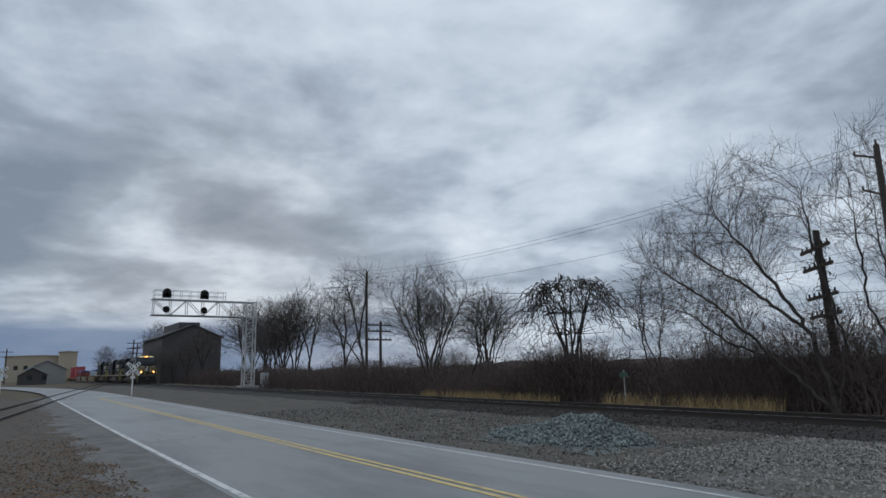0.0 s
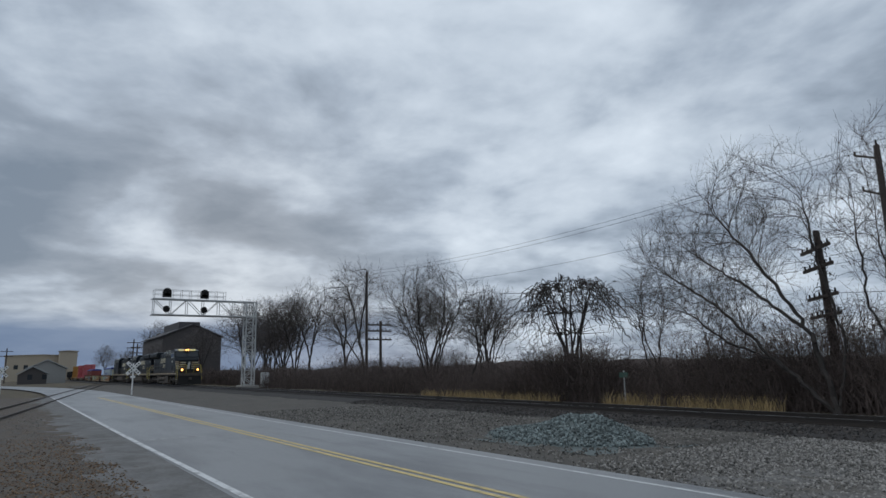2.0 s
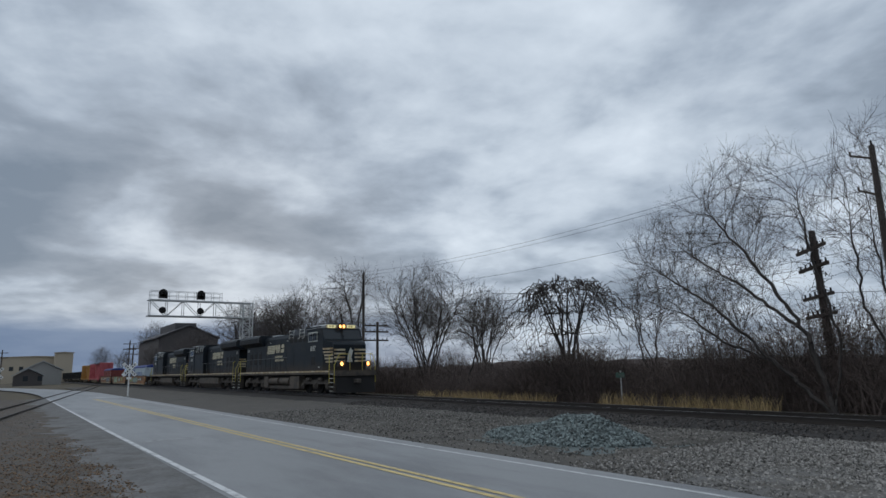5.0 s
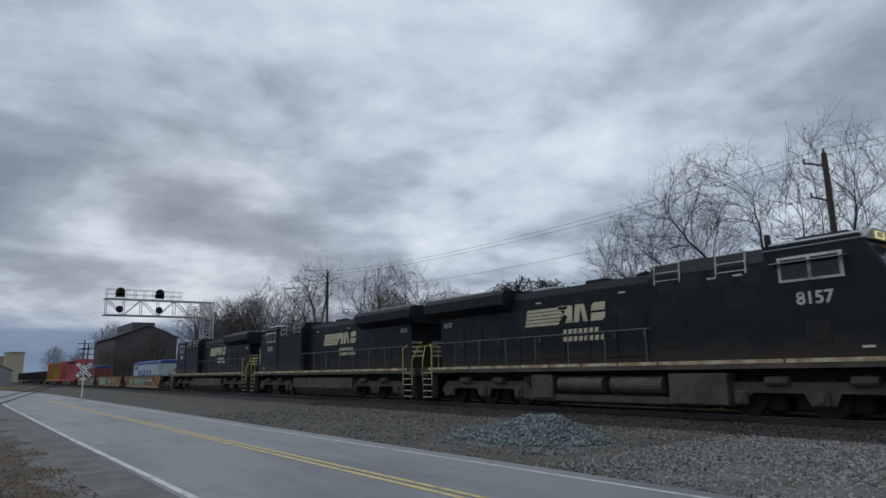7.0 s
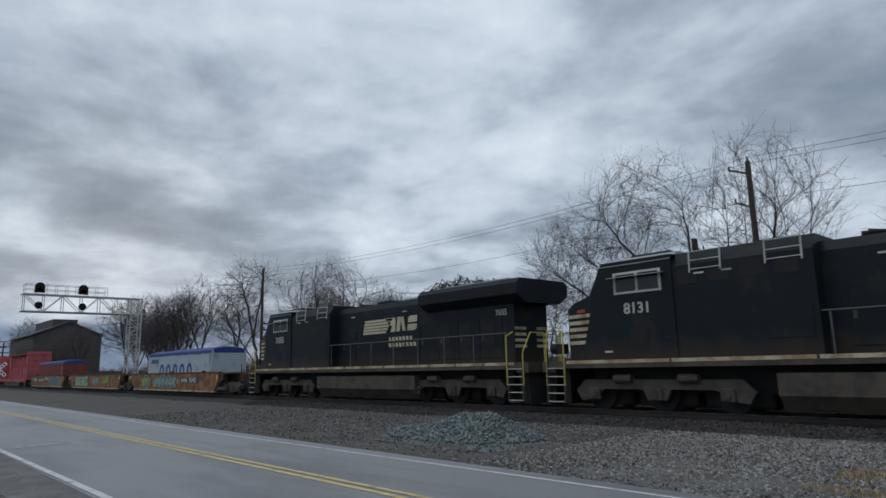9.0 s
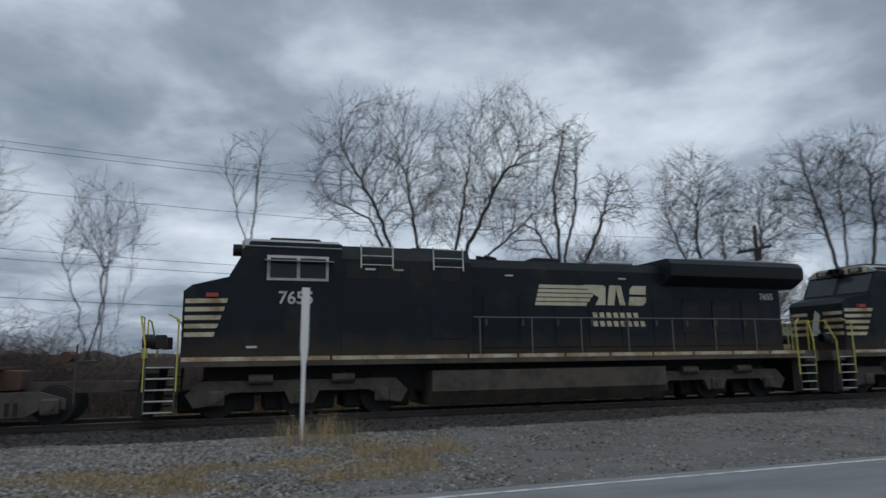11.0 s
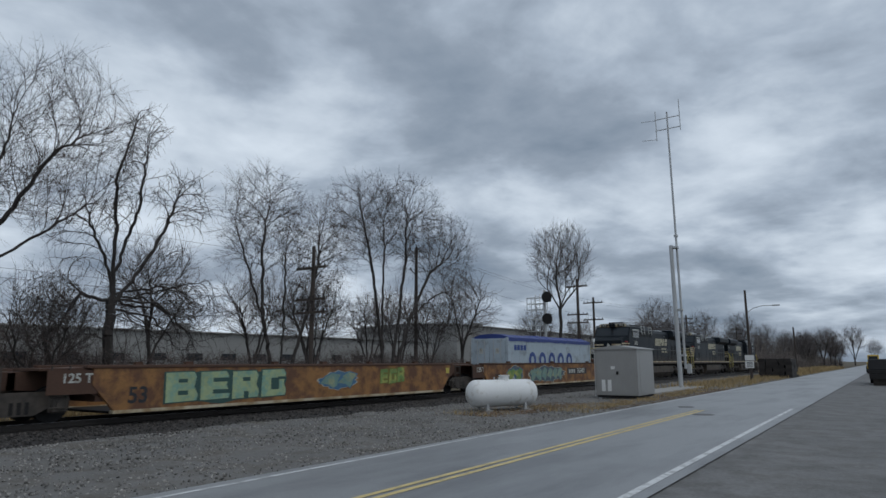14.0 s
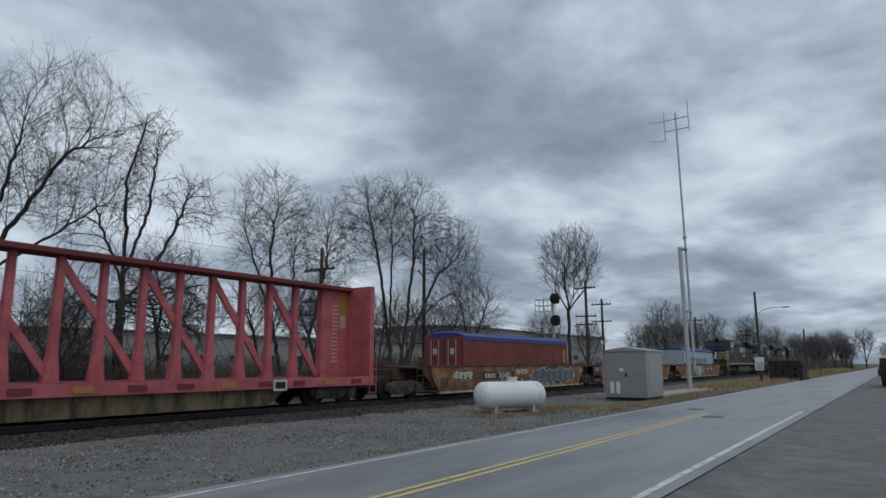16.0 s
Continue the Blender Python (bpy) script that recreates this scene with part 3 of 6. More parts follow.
def loco(number, lit):
    """A six-axle wide-nose diesel; front at +x, z = 0 on the rail, middle at x = 0."""
    g = thing("locomotive", f"black six-axle freight locomotive with white lettering, number {number}" + (", headlights lit" if lit else ""), "locomotive", "locomotives of the train")
    # frame and walkway
    f = Box(-10.35, 10.2, -1.48, 1.48, 1.32, 1.56)
    part("frame", f, GRIME, g, "grimy frame and walkway")
    for s in (-1, 1):
        x = -10.3
        while x < 9.6:
            w = 1.55 if x < 1.6 else 3.9
            e = min(x + w, 9.75)
            part("sill_stripe", Box(x + 0.04, e - 0.04, s * 1.482, s * 1.492, 1.46, 1.565), CREAM, g, "dirty pale reflective stripe")
            x = e
    # hood
    hood = Prism([(-0.95, 1.56), (-0.95, 4.15), (-0.80, 4.42), (0.80, 4.42), (0.95, 4.15), (0.95, 1.56)], -9.9, 1.95, "x")
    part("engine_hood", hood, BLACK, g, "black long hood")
    eq = Prism([(-1.44, 1.56), (-1.44, 4.2), (-1.15, 4.6), (1.15, 4.6), (1.44, 4.2), (1.44, 1.56)], 1.95, 5.75, "x")
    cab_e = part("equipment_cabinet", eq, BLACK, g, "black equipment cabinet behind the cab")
    for s in (-1, 1):
        part("access_panel", Box(2.1, 3.2, s * 1.442, s * 1.456, 2.0, 2.9, 0.01), BLACK, cab_e)
        for x0 in (4.3, 2.2):
            b = bmesh.new()
            for xx in (x0, x0 + 0.9):
                rod(b, (xx, s * 1.47, 3.95), (xx, s * 1.42, 4.62), 0.022, n=6)
            for zz in (4.05, 4.3, 4.55):
                rod(b, (x0, s * 1.46, zz), (x0 + 0.9, s * 1.46, zz), 0.014, n=6)
            part("roof_ladder", b, WHITE, cab_e, "pale grab rails at the roof edge")
        for k in range(4):
            part("louvre", Box(2.3 + k * 0.9, 2.3 + k * 0.9 + 0.6, s * 1.30, s * 1.45, 3.65, 4.1), UNDER, cab_e)
    # radiator wing
    rw = Prism([(-0.96, 3.72), (-1.48, 4.02), (-1.48, 4.42), (-1.30, 4.60), (1.30, 4.60), (1.48, 4.42), (1.48, 4.02), (0.96, 3.72)], -10.55, -5.0, "x")
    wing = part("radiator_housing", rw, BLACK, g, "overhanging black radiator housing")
    part("radiator_top", Box(-9.8, -6.2, -1.1, 1.1, 4.60, 4.68), ROOFGREY, wing, "pale radiator roof")
    for s in (-1, 1):
        b = bmesh.new()
        for k in range(4):
            box(b, -10.3, -5.3, s * 1.47, s * 1.488, 4.06 + k * 0.085, 4.10 + k * 0.085)
        part("radiator_grille", b, UNDER, wing)
    # hood doors
    for s in (-1, 1):
        for k in range(9):
            x0 = -9.3 + k * 1.2
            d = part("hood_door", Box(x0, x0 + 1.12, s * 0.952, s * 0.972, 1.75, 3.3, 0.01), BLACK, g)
            part("door_latch", Box(x0 + 0.98, x0 + 1.06, s * 0.972, s * 0.99, 2.4, 2.6), GRIME, d)
        for k in range(3):
            part("screen", Box(-8.9 + k * 1.25, -8.2 + k * 1.25, s * 0.974, s * 0.985, 2.2, 3.1), UNDER, g)
    # roof gear
    part("exhaust_stack", Box(-1.6, -0.6, -0.35, 0.35, 4.42, 4.62, 0.04), UNDER, g)
    part("roof_hatch", Box(-4.2, -2.9, -0.6, 0.6, 4.42, 4.56, 0.05), ROOFGREY, g)
    part("roof_vent", Box(2.4, 3.6, -0.9, 0.9, 4.6, 4.68, 0.03), UNDER, g)
    h = bmesh.new()
    for dy, l in ((-0.18, 0.45), (0, 0.6), (0.18, 0.4)):
        rod(h, (0.6, dy, 4.56), (0.6 + l, dy, 4.58), 0.03, 0.09, n=8)
    rod(h, (0.65, -0.25, 4.5), (0.65, 0.25, 4.5), 0.04, n=6)
    rod(h, (0.65, 0, 4.4), (0.65, 0, 4.55), 0.03, n=6)
    part("horn", h, UNDER, g, "air horn cluster")
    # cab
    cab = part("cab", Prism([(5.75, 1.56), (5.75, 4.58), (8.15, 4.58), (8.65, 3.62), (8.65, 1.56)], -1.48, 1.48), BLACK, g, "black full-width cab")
    roof = Prism([(-1.52, 4.45), (-1.0, 4.72), (1.0, 4.72), (1.52, 4.45), (1.46, 4.42), (-1.46, 4.42)], 5.75, 8.3, "x")
    part("cab_roof", roof, ROOFGREY, cab, "pale grey cab roof")
    part("air_conditioner", Box(6.2, 7.6, -0.6, 0.6, 4.72, 4.86, 0.04), UNDER, cab)
    for s in (-1, 1):
        part("window_frame", Box(6.1, 7.72, s * 1.482, s * 1.50, 3.55, 4.22), WHITE, cab, "aluminium window frame")
        for x0 in (6.18, 6.95):
            part("window_pane", Box(x0, x0 + 0.68, s * 1.495, s * 1.512, 3.62, 4.15), GLASS, cab)
        aw = bmesh.new()
        box(aw, 6.0, 7.8, s * 1.48, s * 1.80, -0.012, 0.012, m=Matrix.Translation((0, 0, 4.26)) @ Matrix.Rotation(-s * 0.12, 4, "X"))
        part("sunshade", aw, ROOFGREY, cab, "grey sunshade over the cab window")
        part("cab_vent", Box(6.65, 7.25, s * 1.482, s * 1.492, 1.95, 2.5), UNDER, cab)
    for s in (-1, 1):
        a = [(8.17, 4.5), (8.62, 3.66), (8.645, 3.672), (8.195, 4.512)]
        part("windshield", Prism(a, s * 0.1, s * 1.36), GLASS, cab, "windshield pane")
    # nose
    nose = Prism([(8.65, 1.56), (8.65, 3.62), (9.55, 3.42), (9.75, 3.25), (9.75, 1.56)], -1.18, 1.18)
    for v in nose.verts:
        if v.co.x < 8.7:
            v.co.y *= 1.25
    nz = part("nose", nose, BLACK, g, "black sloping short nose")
    for s in (-1, 1):
        for k in range(5):
            z = 2.08 + k * 0.215
            q = Prism([(0.30 - 0.075 * k, 0), (1.04, 0), (1.04, 0.115), (0.265 - 0.075 * k, 0.115)], -0.006, 0.006)
            a0 = math.atan2(0.295, 1.1)
            mm = Matrix.Translation((8.69, s * 1.476, z)) @ Matrix.Rotation(-s * a0, 4, "Z")
            bmesh.ops.transform(q, matrix=mm, verts=q.verts[:])
            part("nose_stripe", q, CREAM, nz, "pale horizontal stripe")
    for k in range(4):
        for s in (-1, 1):
            part("front_stripe", Box(9.752, 9.762, s * 0.35, s * 1.15, 2.1 + k * 0.25, 2.22 + k * 0.25), CREAM, nz, "pale horizontal stripe")
    hp = Prism([(-0.16, 2.5), (0.02, 3.05), (0.22, 2.85), (0.1, 2.4), (0.2, 2.1), (-0.2, 2.1)], 9.752, 9.764, "x")
    part("nose_emblem", hp, WHITE, nz, "white emblem shape on the nose")
    # front board with lamps above the windshield
    nb = part("number_board", Box(8.2, 8.34, -1.15, 1.15, 4.42, 4.66, 0.02), CREAM, cab, "pale number board over the windshield")
    for s in (-1, 1):
        bd = part("number_field", Box(8.341, 8.347, s * 0.72 - 0.3, s * 0.72 + 0.3, 4.45, 4.64), BOARDLIT if lit else UNDER, cab, "lit yellow number field" if lit else "dark number field")
        lettering("board_number", number, 0.17, G_BLACK if lit else WHITE, bd, Matrix.Translation((8.352, s * 0.72, 4.545)) @ pose(0, 0, 0, 90, 0, 90))
    lamp_m = LAMP if lit else GLASS
    hl = bmesh.new()
    for y in (-0.13, 0.13):
        rod(hl, (8.33, y, 4.55), (8.40, y, 4.55), 0.13, n=14)
    # added tubes that hide the glowing lamps from the side, like a directed beam
    for y in (-0.13, 0.13):
        part("headlight_hood", tube((8.34, y, 4.55), (8.58, y, 4.55), 0.15, 0.13), UNDER, cab)
    part("headlight", hl, lamp_m, cab, "twin headlight, lit" if lit else "twin headlight, off")
    for s in (-1, 1):
        part("ditch_light", Rod((10.36, s * 0.95, 1.98), (10.44, s * 0.95, 1.98), 0.15, n=14), lamp_m, g, "ditch light, lit" if lit else "ditch light, off")
        # added tube, keeps the ditch light's glow out of side views
        part("ditch_light_hood", tube((10.40, s * 0.95, 1.98), (10.66, s * 0.95, 1.98), 0.18, 0.152), BLACK, g)
        part("ditch_light_box", Box(10.1, 10.36, s * 0.95 - 0.16, s * 0.95 + 0.16, 1.8, 2.14, 0.02), BLACK, g)
    # end platforms, pilots, steps, rails
    for e in (-1, 1):
        xe = 10.2 if e > 0 else -10.35
        part("end_platform", Box(xe, xe + e * 0.55, -1.45, 1.45, 1.2, 1.56), GRIME, g)
        pl = Prism([(xe + e * 0.15, 0.12), (xe + e * 0.55, 0.12), (xe + e * 0.42, 1.2), (xe, 1.2)], -1.35, 1.35)
        part("pilot", pl, UNDER, g, "dark pilot plate")
        part("coupler", Box(xe + e * 0.4, xe + e * 0.98, -0.16, 0.16, 0.72, 1.0, 0.04), TRUCK, g)
        for s in (-1, 1):
            for k in range(5):
                st = part("step", Box(min(xe - e * 0.35, xe + e * 0.3), max(xe - e * 0.35, xe + e * 0.3), s * 1.16, s * 1.5, 0.22 + k * 0.27, 0.26 + k * 0.27), TRUCK, g)
                part("step_edge", Box(xe - e * 0.35, xe + e * 0.3, s * 1.495, s * 1.51, 0.235 + k * 0.27, 0.265 + k * 0.27), WHITE, st, "pale step edge")
            b = bmesh.new()
            for xx in (xe - e * 0.37, xe + e * 0.32):
                box(b, xx - 0.02, xx + 0.02, s * 1.16, s * 1.5, 0.2, 1.56)
            part("step_frame", b, TRUCK, g, "open side step frame")
            b = bmesh.new()
            path(b, [(xe - e * 0.4, s * 1.5, 0.75), (xe - e * 0.4, s * 1.5, 2.5), (xe - e * 0.15, s * 1.4, 2.65)], 0.024)
            path(b, [(xe + e * 0.35, s * 1.48, 0.75), (xe + e * 0.35, s * 1.48, 1.9), (xe + e * 0.5, s * 1.2, 2.6)], 0.024)
            path(b, [(xe + e * 0.5, s * 1.2, 2.6), (xe + e * 0.5, s * 0.45, 2.6), (xe + e * 0.5, s * 0.45, 1.56)], 0.02)
            part("grab_rail", b, YELLOW, g, "yellow grab rail by the steps")
    for s in (-1, 1):
        b = bmesh.new()
        for k in range(8):
            x = -9.9 + k * 1.66
            rod(b, (x, s * 1.46, 1.5), (x, s * 1.46, 2.62), 0.022, n=6)
        rod(b, (-9.95, s * 1.46, 2.62), (1.9, s * 1.46, 2.62), 0.02, n=6)
        part("handrail", b, GREYRAIL, g, "dull grey walkway handrail")
    # rear end stripes and class lamps
    for k in range(4):
        for s in (-1, 1):
            part("rear_stripe", Box(-9.91, -9.90, s * 0.3, s * 0.93, 2.1 + k * 0.22, 2.21 + k * 0.22), CREAM, g)
    # fuel tank (left side plain, right side with air reservoirs)
    tank = Prism([(-1.40, 0.55), (-1.40, 1.12), (1.40, 1.12), (1.40, 0.55), (1.05, 0.14), (-1.05, 0.14)], -4.6, 3.15, "x")
    if lit:
        bmesh.ops.scale(tank, vec=(1, 0.62, 1), verts=tank.verts[:])
    part("fuel_tank", tank, GRIME, g, "brown dusty fuel tank")
    if lit:
        for x0, x1 in ((-2.2, -0.2), (0.15, 2.15)):
            a = Rod((x0, -1.22, 0.85), (x1, -1.22, 0.85), 0.27, n=16)
            part("air_reservoir", a, GRIME, g, "brown cylindrical air reservoir")
        part("equipment_box", Box(2.4, 4.3, -1.45, -0.9, 0.3, 1.2, 0.03), GRIME, g)
        part("equipment_box", Box(-3.6, -2.5, -1.42, -0.9, 0.35, 1.2, 0.03), GRIME, g)
        part("skid_rail", Box(-3.8, 4.3, -1.3, -1.0, 0.28, 0.5), TRUCK, g)
    part("underframe", Box(-9.2, 9.2, -0.62, 0.62, 0.55, 1.33), UNDER, g, "dark underframe and traction gear")
    for x in (-6.7, 6.7):
        WHEELS.extend(bogie(g, x, 3, 0.53, 2.15, True))
    # lettering on both flanks
    for s in (-1, 1):
        face = pose(0, 0, 0, 90, 0, 0 if s < 0 else 180)
        fl = 1.0 if s < 0 else -1.0
        def put(x, y, z):
            return Matrix.Translation((x, y, z)) @ face
        lettering("road_number", number, 0.46, WHITE, g, put(6.95, s * 1.49, 3.08), "white painted number")
        lettering("road_number_rear", number, 0.30, WHITE, g, put(-9.3, s * 0.985, 3.42), "small white painted number")
        cx = -2.35 if s > 0 else -2.2
        # slanted striped flag and three block shapes, as plain forms
        for k in range(5):
            z = 3.03 + k * 0.135
            q = bmesh.new()
            lean = 0.06 * k
            a, c2 = -1.05 + lean * 0.6, 1.0 + 0.11 * k
            pts = [(cx + fl * (a - 1.0), z), (cx + fl * (c2 - 1.25), z), (cx + fl * (c2 - 1.2), z + 0.105), (cx + fl * (a - 0.97), z + 0.105)]
            prism(q, pts, s * 0.976, s * 0.986)
            part("emblem_stripe", q, EMBLEM, g, "tan stripe of the flank emblem")
        # plain forms beside the stripes: a hooked wedge, a leaning block and a rounded block
        for pts in ([(0.30, 3.70), (1.02, 3.70), (1.10, 3.64), (1.06, 3.06), (0.70, 3.06), (0.84, 3.30), (0.62, 3.42)],
                    [(1.14, 3.06), (1.38, 3.06), (1.50, 3.70), (1.24, 3.70)],
                    [(1.46, 3.70), (1.66, 3.70), (1.80, 3.06), (1.60, 3.06)],
                    [(1.92, 3.06), (2.46, 3.06), (2.58, 3.16), (2.60, 3.34), (1.98, 3.34)],
                    [(1.98, 3.42), (2.60, 3.42), (2.62, 3.70), (2.12, 3.70), (2.0, 3.60)]):
            q = bmesh.new()
            prism(q, [(cx + fl * (a - 0.62), z) for a, z in pts], s * 0.976, s * 0.986)
            part("emblem_block", q, EMBLEM, g, "tan plain shape of the flank emblem")
        for r_, (z, segs) in enumerate(((2.74, 7), (2.47, 8))):
            for k in range(segs):
                x = cx + fl * (0.05 + k * 0.25)
                q = bmesh.new()
                prism(q, [(x - 0.10, z - 0.085), (x + 0.06, z - 0.085), (x + 0.10, z + 0.085), (x - 0.06, z + 0.085)], s * 0.976, s * 0.986)
                part("name_bar", q, EMBLEM, g)
        for x in (7.9, 4.8, 4.0, 0.4, -3.6):
            part("data_mark", Box(x, x + 0.28, s * 1.45 if x > 2 else s * 0.974, s * 1.494 if x > 6 else (s * 1.456 if x > 2 else s * 0.986), 1.78 if x > 6 else 3.9, 1.84 if x > 6 else 3.95), WHITE, g)
    part("red_builder_plate", Box(8.9, 9.2, 1.0, 1.42, 3.1, 3.2), RED, nz, "small red plate")
    return g


def corrugated(bm, x0, x1, y, s, z0, z1, pitch=0.28, depth=0.035):
    n = int((x1 - x0) / pitch)
    prof = []
    for k in range(n):
        a = x0 + k * pitch
        prof += [(a, 0), (a + pitch * 0.35, 0), (a + pitch * 0.5, depth), (a + pitch * 0.85, depth)]
    prof.append((x0 + n * pitch, 0))
    lo = [bm.verts.new((x, y - s * d, z0)) for x, d in prof]
    hi = [bm.verts.new((x, y - s * d, z1)) for x, d in prof]
    for i in range(len(prof) - 1):
        bm.faces.new((lo[i], lo[i + 1], hi[i + 1], hi[i]) if s < 0 else (lo[i + 1], lo[i], hi[i], hi[i + 1]))
    return bm


def container(x0, x1, material, label, words):
    """A 40-foot open-top container with a tarpaulin; z = 0 at the rail."""
    z0, z1 = 0.22, 2.92
    g = thing("shipping_container", label, "container", "containers on the train")
    b = Box(x0 + 0.06, x1 - 0.06, -1.17, 1.17, z0 + 0.05, z1 - 0.05)
    for s in (-1, 1):
        corrugated(b, x0 + 0.15, x1 - 0.15, s * 1.215, s, z0 + 0.15, z1 - 0.1)
    part("body", b, material, g, "corrugated steel body")
    for s in (-1, 1):
        part("top_rail", Box(x0, x1, s * 1.16, s * 1.22, z1 - 0.12, z1), material, g)
        part("bottom_rail", Box(x0, x1, s * 1.16, s * 1.22, z0, z0 + 0.15), material, g)
        for x in (x0, x1 - 0.15):
            part("corner_post", Box(x, x + 0.15, s * 1.08, s * 1.222, z0, z1), material, g)
    t = bmesh.new()
    nx, ny = 60, 7
    rows = []
    rg = random.Random(int(x0 * 7) & 255)
    for i in range(nx):
        x = x0 + 0.1 + (x1 - x0 - 0.15) * i / (nx - 1)
        sag = 0.05 * math.sin(i * 0.9) + rg.uniform(-0.025, 0.025)
        pr = [(-1.235, z1 - 0.20 + rg.uniform(-0.03, 0.03)), (-1.235, z1 + 0.0), (-0.7, z1 + 0.16 + sag), (0, z1 + 0.2 + sag), (0.7, z1 + 0.16 + sag), (1.235, z1), (1.235, z1 - 0.2)]
        rows.append([t.verts.new((x, y, z)) for y, z in pr])
    for a, c in zip(rows, rows[1:]):
        for k in range(ny - 1):
            t.faces.new((a[k], c[k], c[k + 1], a[k + 1]))
    t.faces.new(rows[0])
    t.faces.new(rows[-1][::-1])
    part("tarpaulin", t, TARP, g, "creased blue tarpaulin tied over the open top")
    for y0, y1 in ((-1.05, -0.02), (0.02, 1.05)):
        d = part("door", Box(x0 - 0.02, x0 + 0.05, y0, y1, z0 + 0.1, z1 - 0.12, 0.01), material, g, "steel end door")
        for yy in (y0 + 0.28, y1 - 0.28):
            part("lock_bar", Rod((x0 - 0.05, yy, z0 + 0.15), (x0 - 0.05, yy, z1 - 0.18), 0.022, n=6), GALV, d, "galvanised lock bar")
        part("door_plate", Box(x0 - 0.03, x0 - 0.021, y0 + 0.4, y1 - 0.4, 2.0, 2.3), WHITE, d)
    if words:
        for k in range(5):
            cx = x0 + 3.1 + k * 1.38
            b = bmesh.new()
            # broad rounded ring shapes stand for the lettering
            o = [(cx + 0.48 * math.cos(a), 1.62 + 0.50 * math.sin(a)) for a in np.linspace(0, 2 * math.pi, 21)[:-1]]
            i_ = [(cx + 0.22 * math.cos(a), 1.62 + 0.26 * math.sin(a)) for a in np.linspace(0, 2 * math.pi, 21)[:-1]]
            vo = [b.verts.new((x, -1.222, z)) for x, z in o]
            vi = [b.verts.new((x, -1.222, z)) for x, z in i_]
            for j in range(20):
                b.faces.new((vo[j], vo[(j + 1) % 20], vi[(j + 1) % 20], vi[j]))
            part("name_shape", b, BLUE, g, "blue ring shape of the owner's lettering")
        for k in range(4):
            part("name_bar", Box(x0 + 0.75 + k * 0.4, x0 + 1.05 + k * 0.4, -1.226, -1.216, 2.2, 2.5), BLUE, g, "blue bar of small lettering")
    else:
        for x in (x1 - 0.55, x1 - 0.4):
            part("mark_bar", Box(x, x + 0.05, -1.226, -1.216, 1.55, 2.4), WHITE, g)
    return g


def outline_blob(pts, y, grow=0.0):
    b = bmesh.new()
    cx = sum(p[0] for p in pts) / len(pts)
    cz = sum(p[1] for p in pts) / len(pts)
    prism(b, [(cx + (x - cx) * (1 + grow), cz + (z - cz) * (1 + grow * 0.8)) for x, z in pts], y, y + 0.004)
    return b


def blob(x, z, w, h, seed, n=13):
    r = random.Random(seed)
    return [(x + w / 2 * math.cos(a) * r.uniform(0.75, 1.05), z + h / 2 * math.sin(a) * r.uniform(0.75, 1.05)) for a in np.linspace(0, 2 * math.pi, n + 1)[:-1]]


def well_body(parent, x0, x1):
    """One well unit between truck centres x0 < x1."""
    g = new("well_unit")
    g.parent = parent
    g["label"] = "rusty yellow well unit"
    a, b = x0 + 1.9, x1 - 1.9
    for s in (-1, 1):
        w = Prism([(a - 0.3, 1.42), (a - 0.3, 0.95), (a + 0.35, 0.22), (b - 0.35, 0.22), (b + 0.3, 0.95), (b + 0.3, 1.42)], s * 1.36, s * 1.46)
        part("side_wall", w, WELL, g, "rust-stained yellow side")
        part("top_chord", Box(a - 0.5, b + 0.5, s * 1.28, s * 1.49, 1.38, 1.47, 0.015), WELL_D, g, "dark rusty top edge")
        part("bottom_chord", Box(a + 0.3, b - 0.3, s * 1.30, s * 1.475, 0.16, 0.25), CREAM, g, "scuffed pale lower edge")
        for x in (a + 2.5, (a + b) / 2, b - 2.5):
            part("guide", Box(x, x + 0.25, s * 1.26, s * 1.42, 1.45, 1.56), WELL_D, g)
        part("end_mark", Box(b - 0.05, b + 0.22, s * 1.462, s * 1.468, 1.0, 1.25), YELLOW, g)
    part("well_floor", Box(a + 0.3, b - 0.3, -1.3, 1.3, 0.16, 0.22), UNDER, g)
    for x, d in ((a, -1), (b, 1)):
        part("end_bulkhead", Box(x - 0.15, x + 0.15, -1.36, 1.36, 0.5, 1.4), WELL_D, g)
        e = Prism([(x, 0.75), (x, 1.42), (x + d * 2.0, 1.28), (x + d * 2.0, 0.85)], -0.55, 0.55)
        part("end_sill", e, WELL_D, g, "brown rusty end sill")
        part("end_deck", Box(min(x, x + d * 1.6), max(x, x + d * 1.6), -1.3, 1.3, 1.33, 1.39), WELL_D, g)
        for s in (-1, 1):
            lb = bmesh.new()
            xx = x + d * 1.1
            for k in range(4):
                rod(lb, (xx - 0.2, s * 1.38, 0.4 + 0.3 * k), (xx + 0.2, s * 1.38, 0.4 + 0.3 * k), 0.016, n=6)
            for q in (-0.22, 0.22):
                rod(lb, (xx + q, s * 1.38, 0.3), (xx + q, s * 1.38, 1.45), 0.018, n=6)
            part("ladder", lb, TRUCK, g)
            part("end_gusset", Prism([(x, 0.55), (x, 1.38), (x + d * 0.9, 1.38), (x + d * 0.75, 1.0)], s * 1.30, s * 1.36), WELL_D, g)
    return g


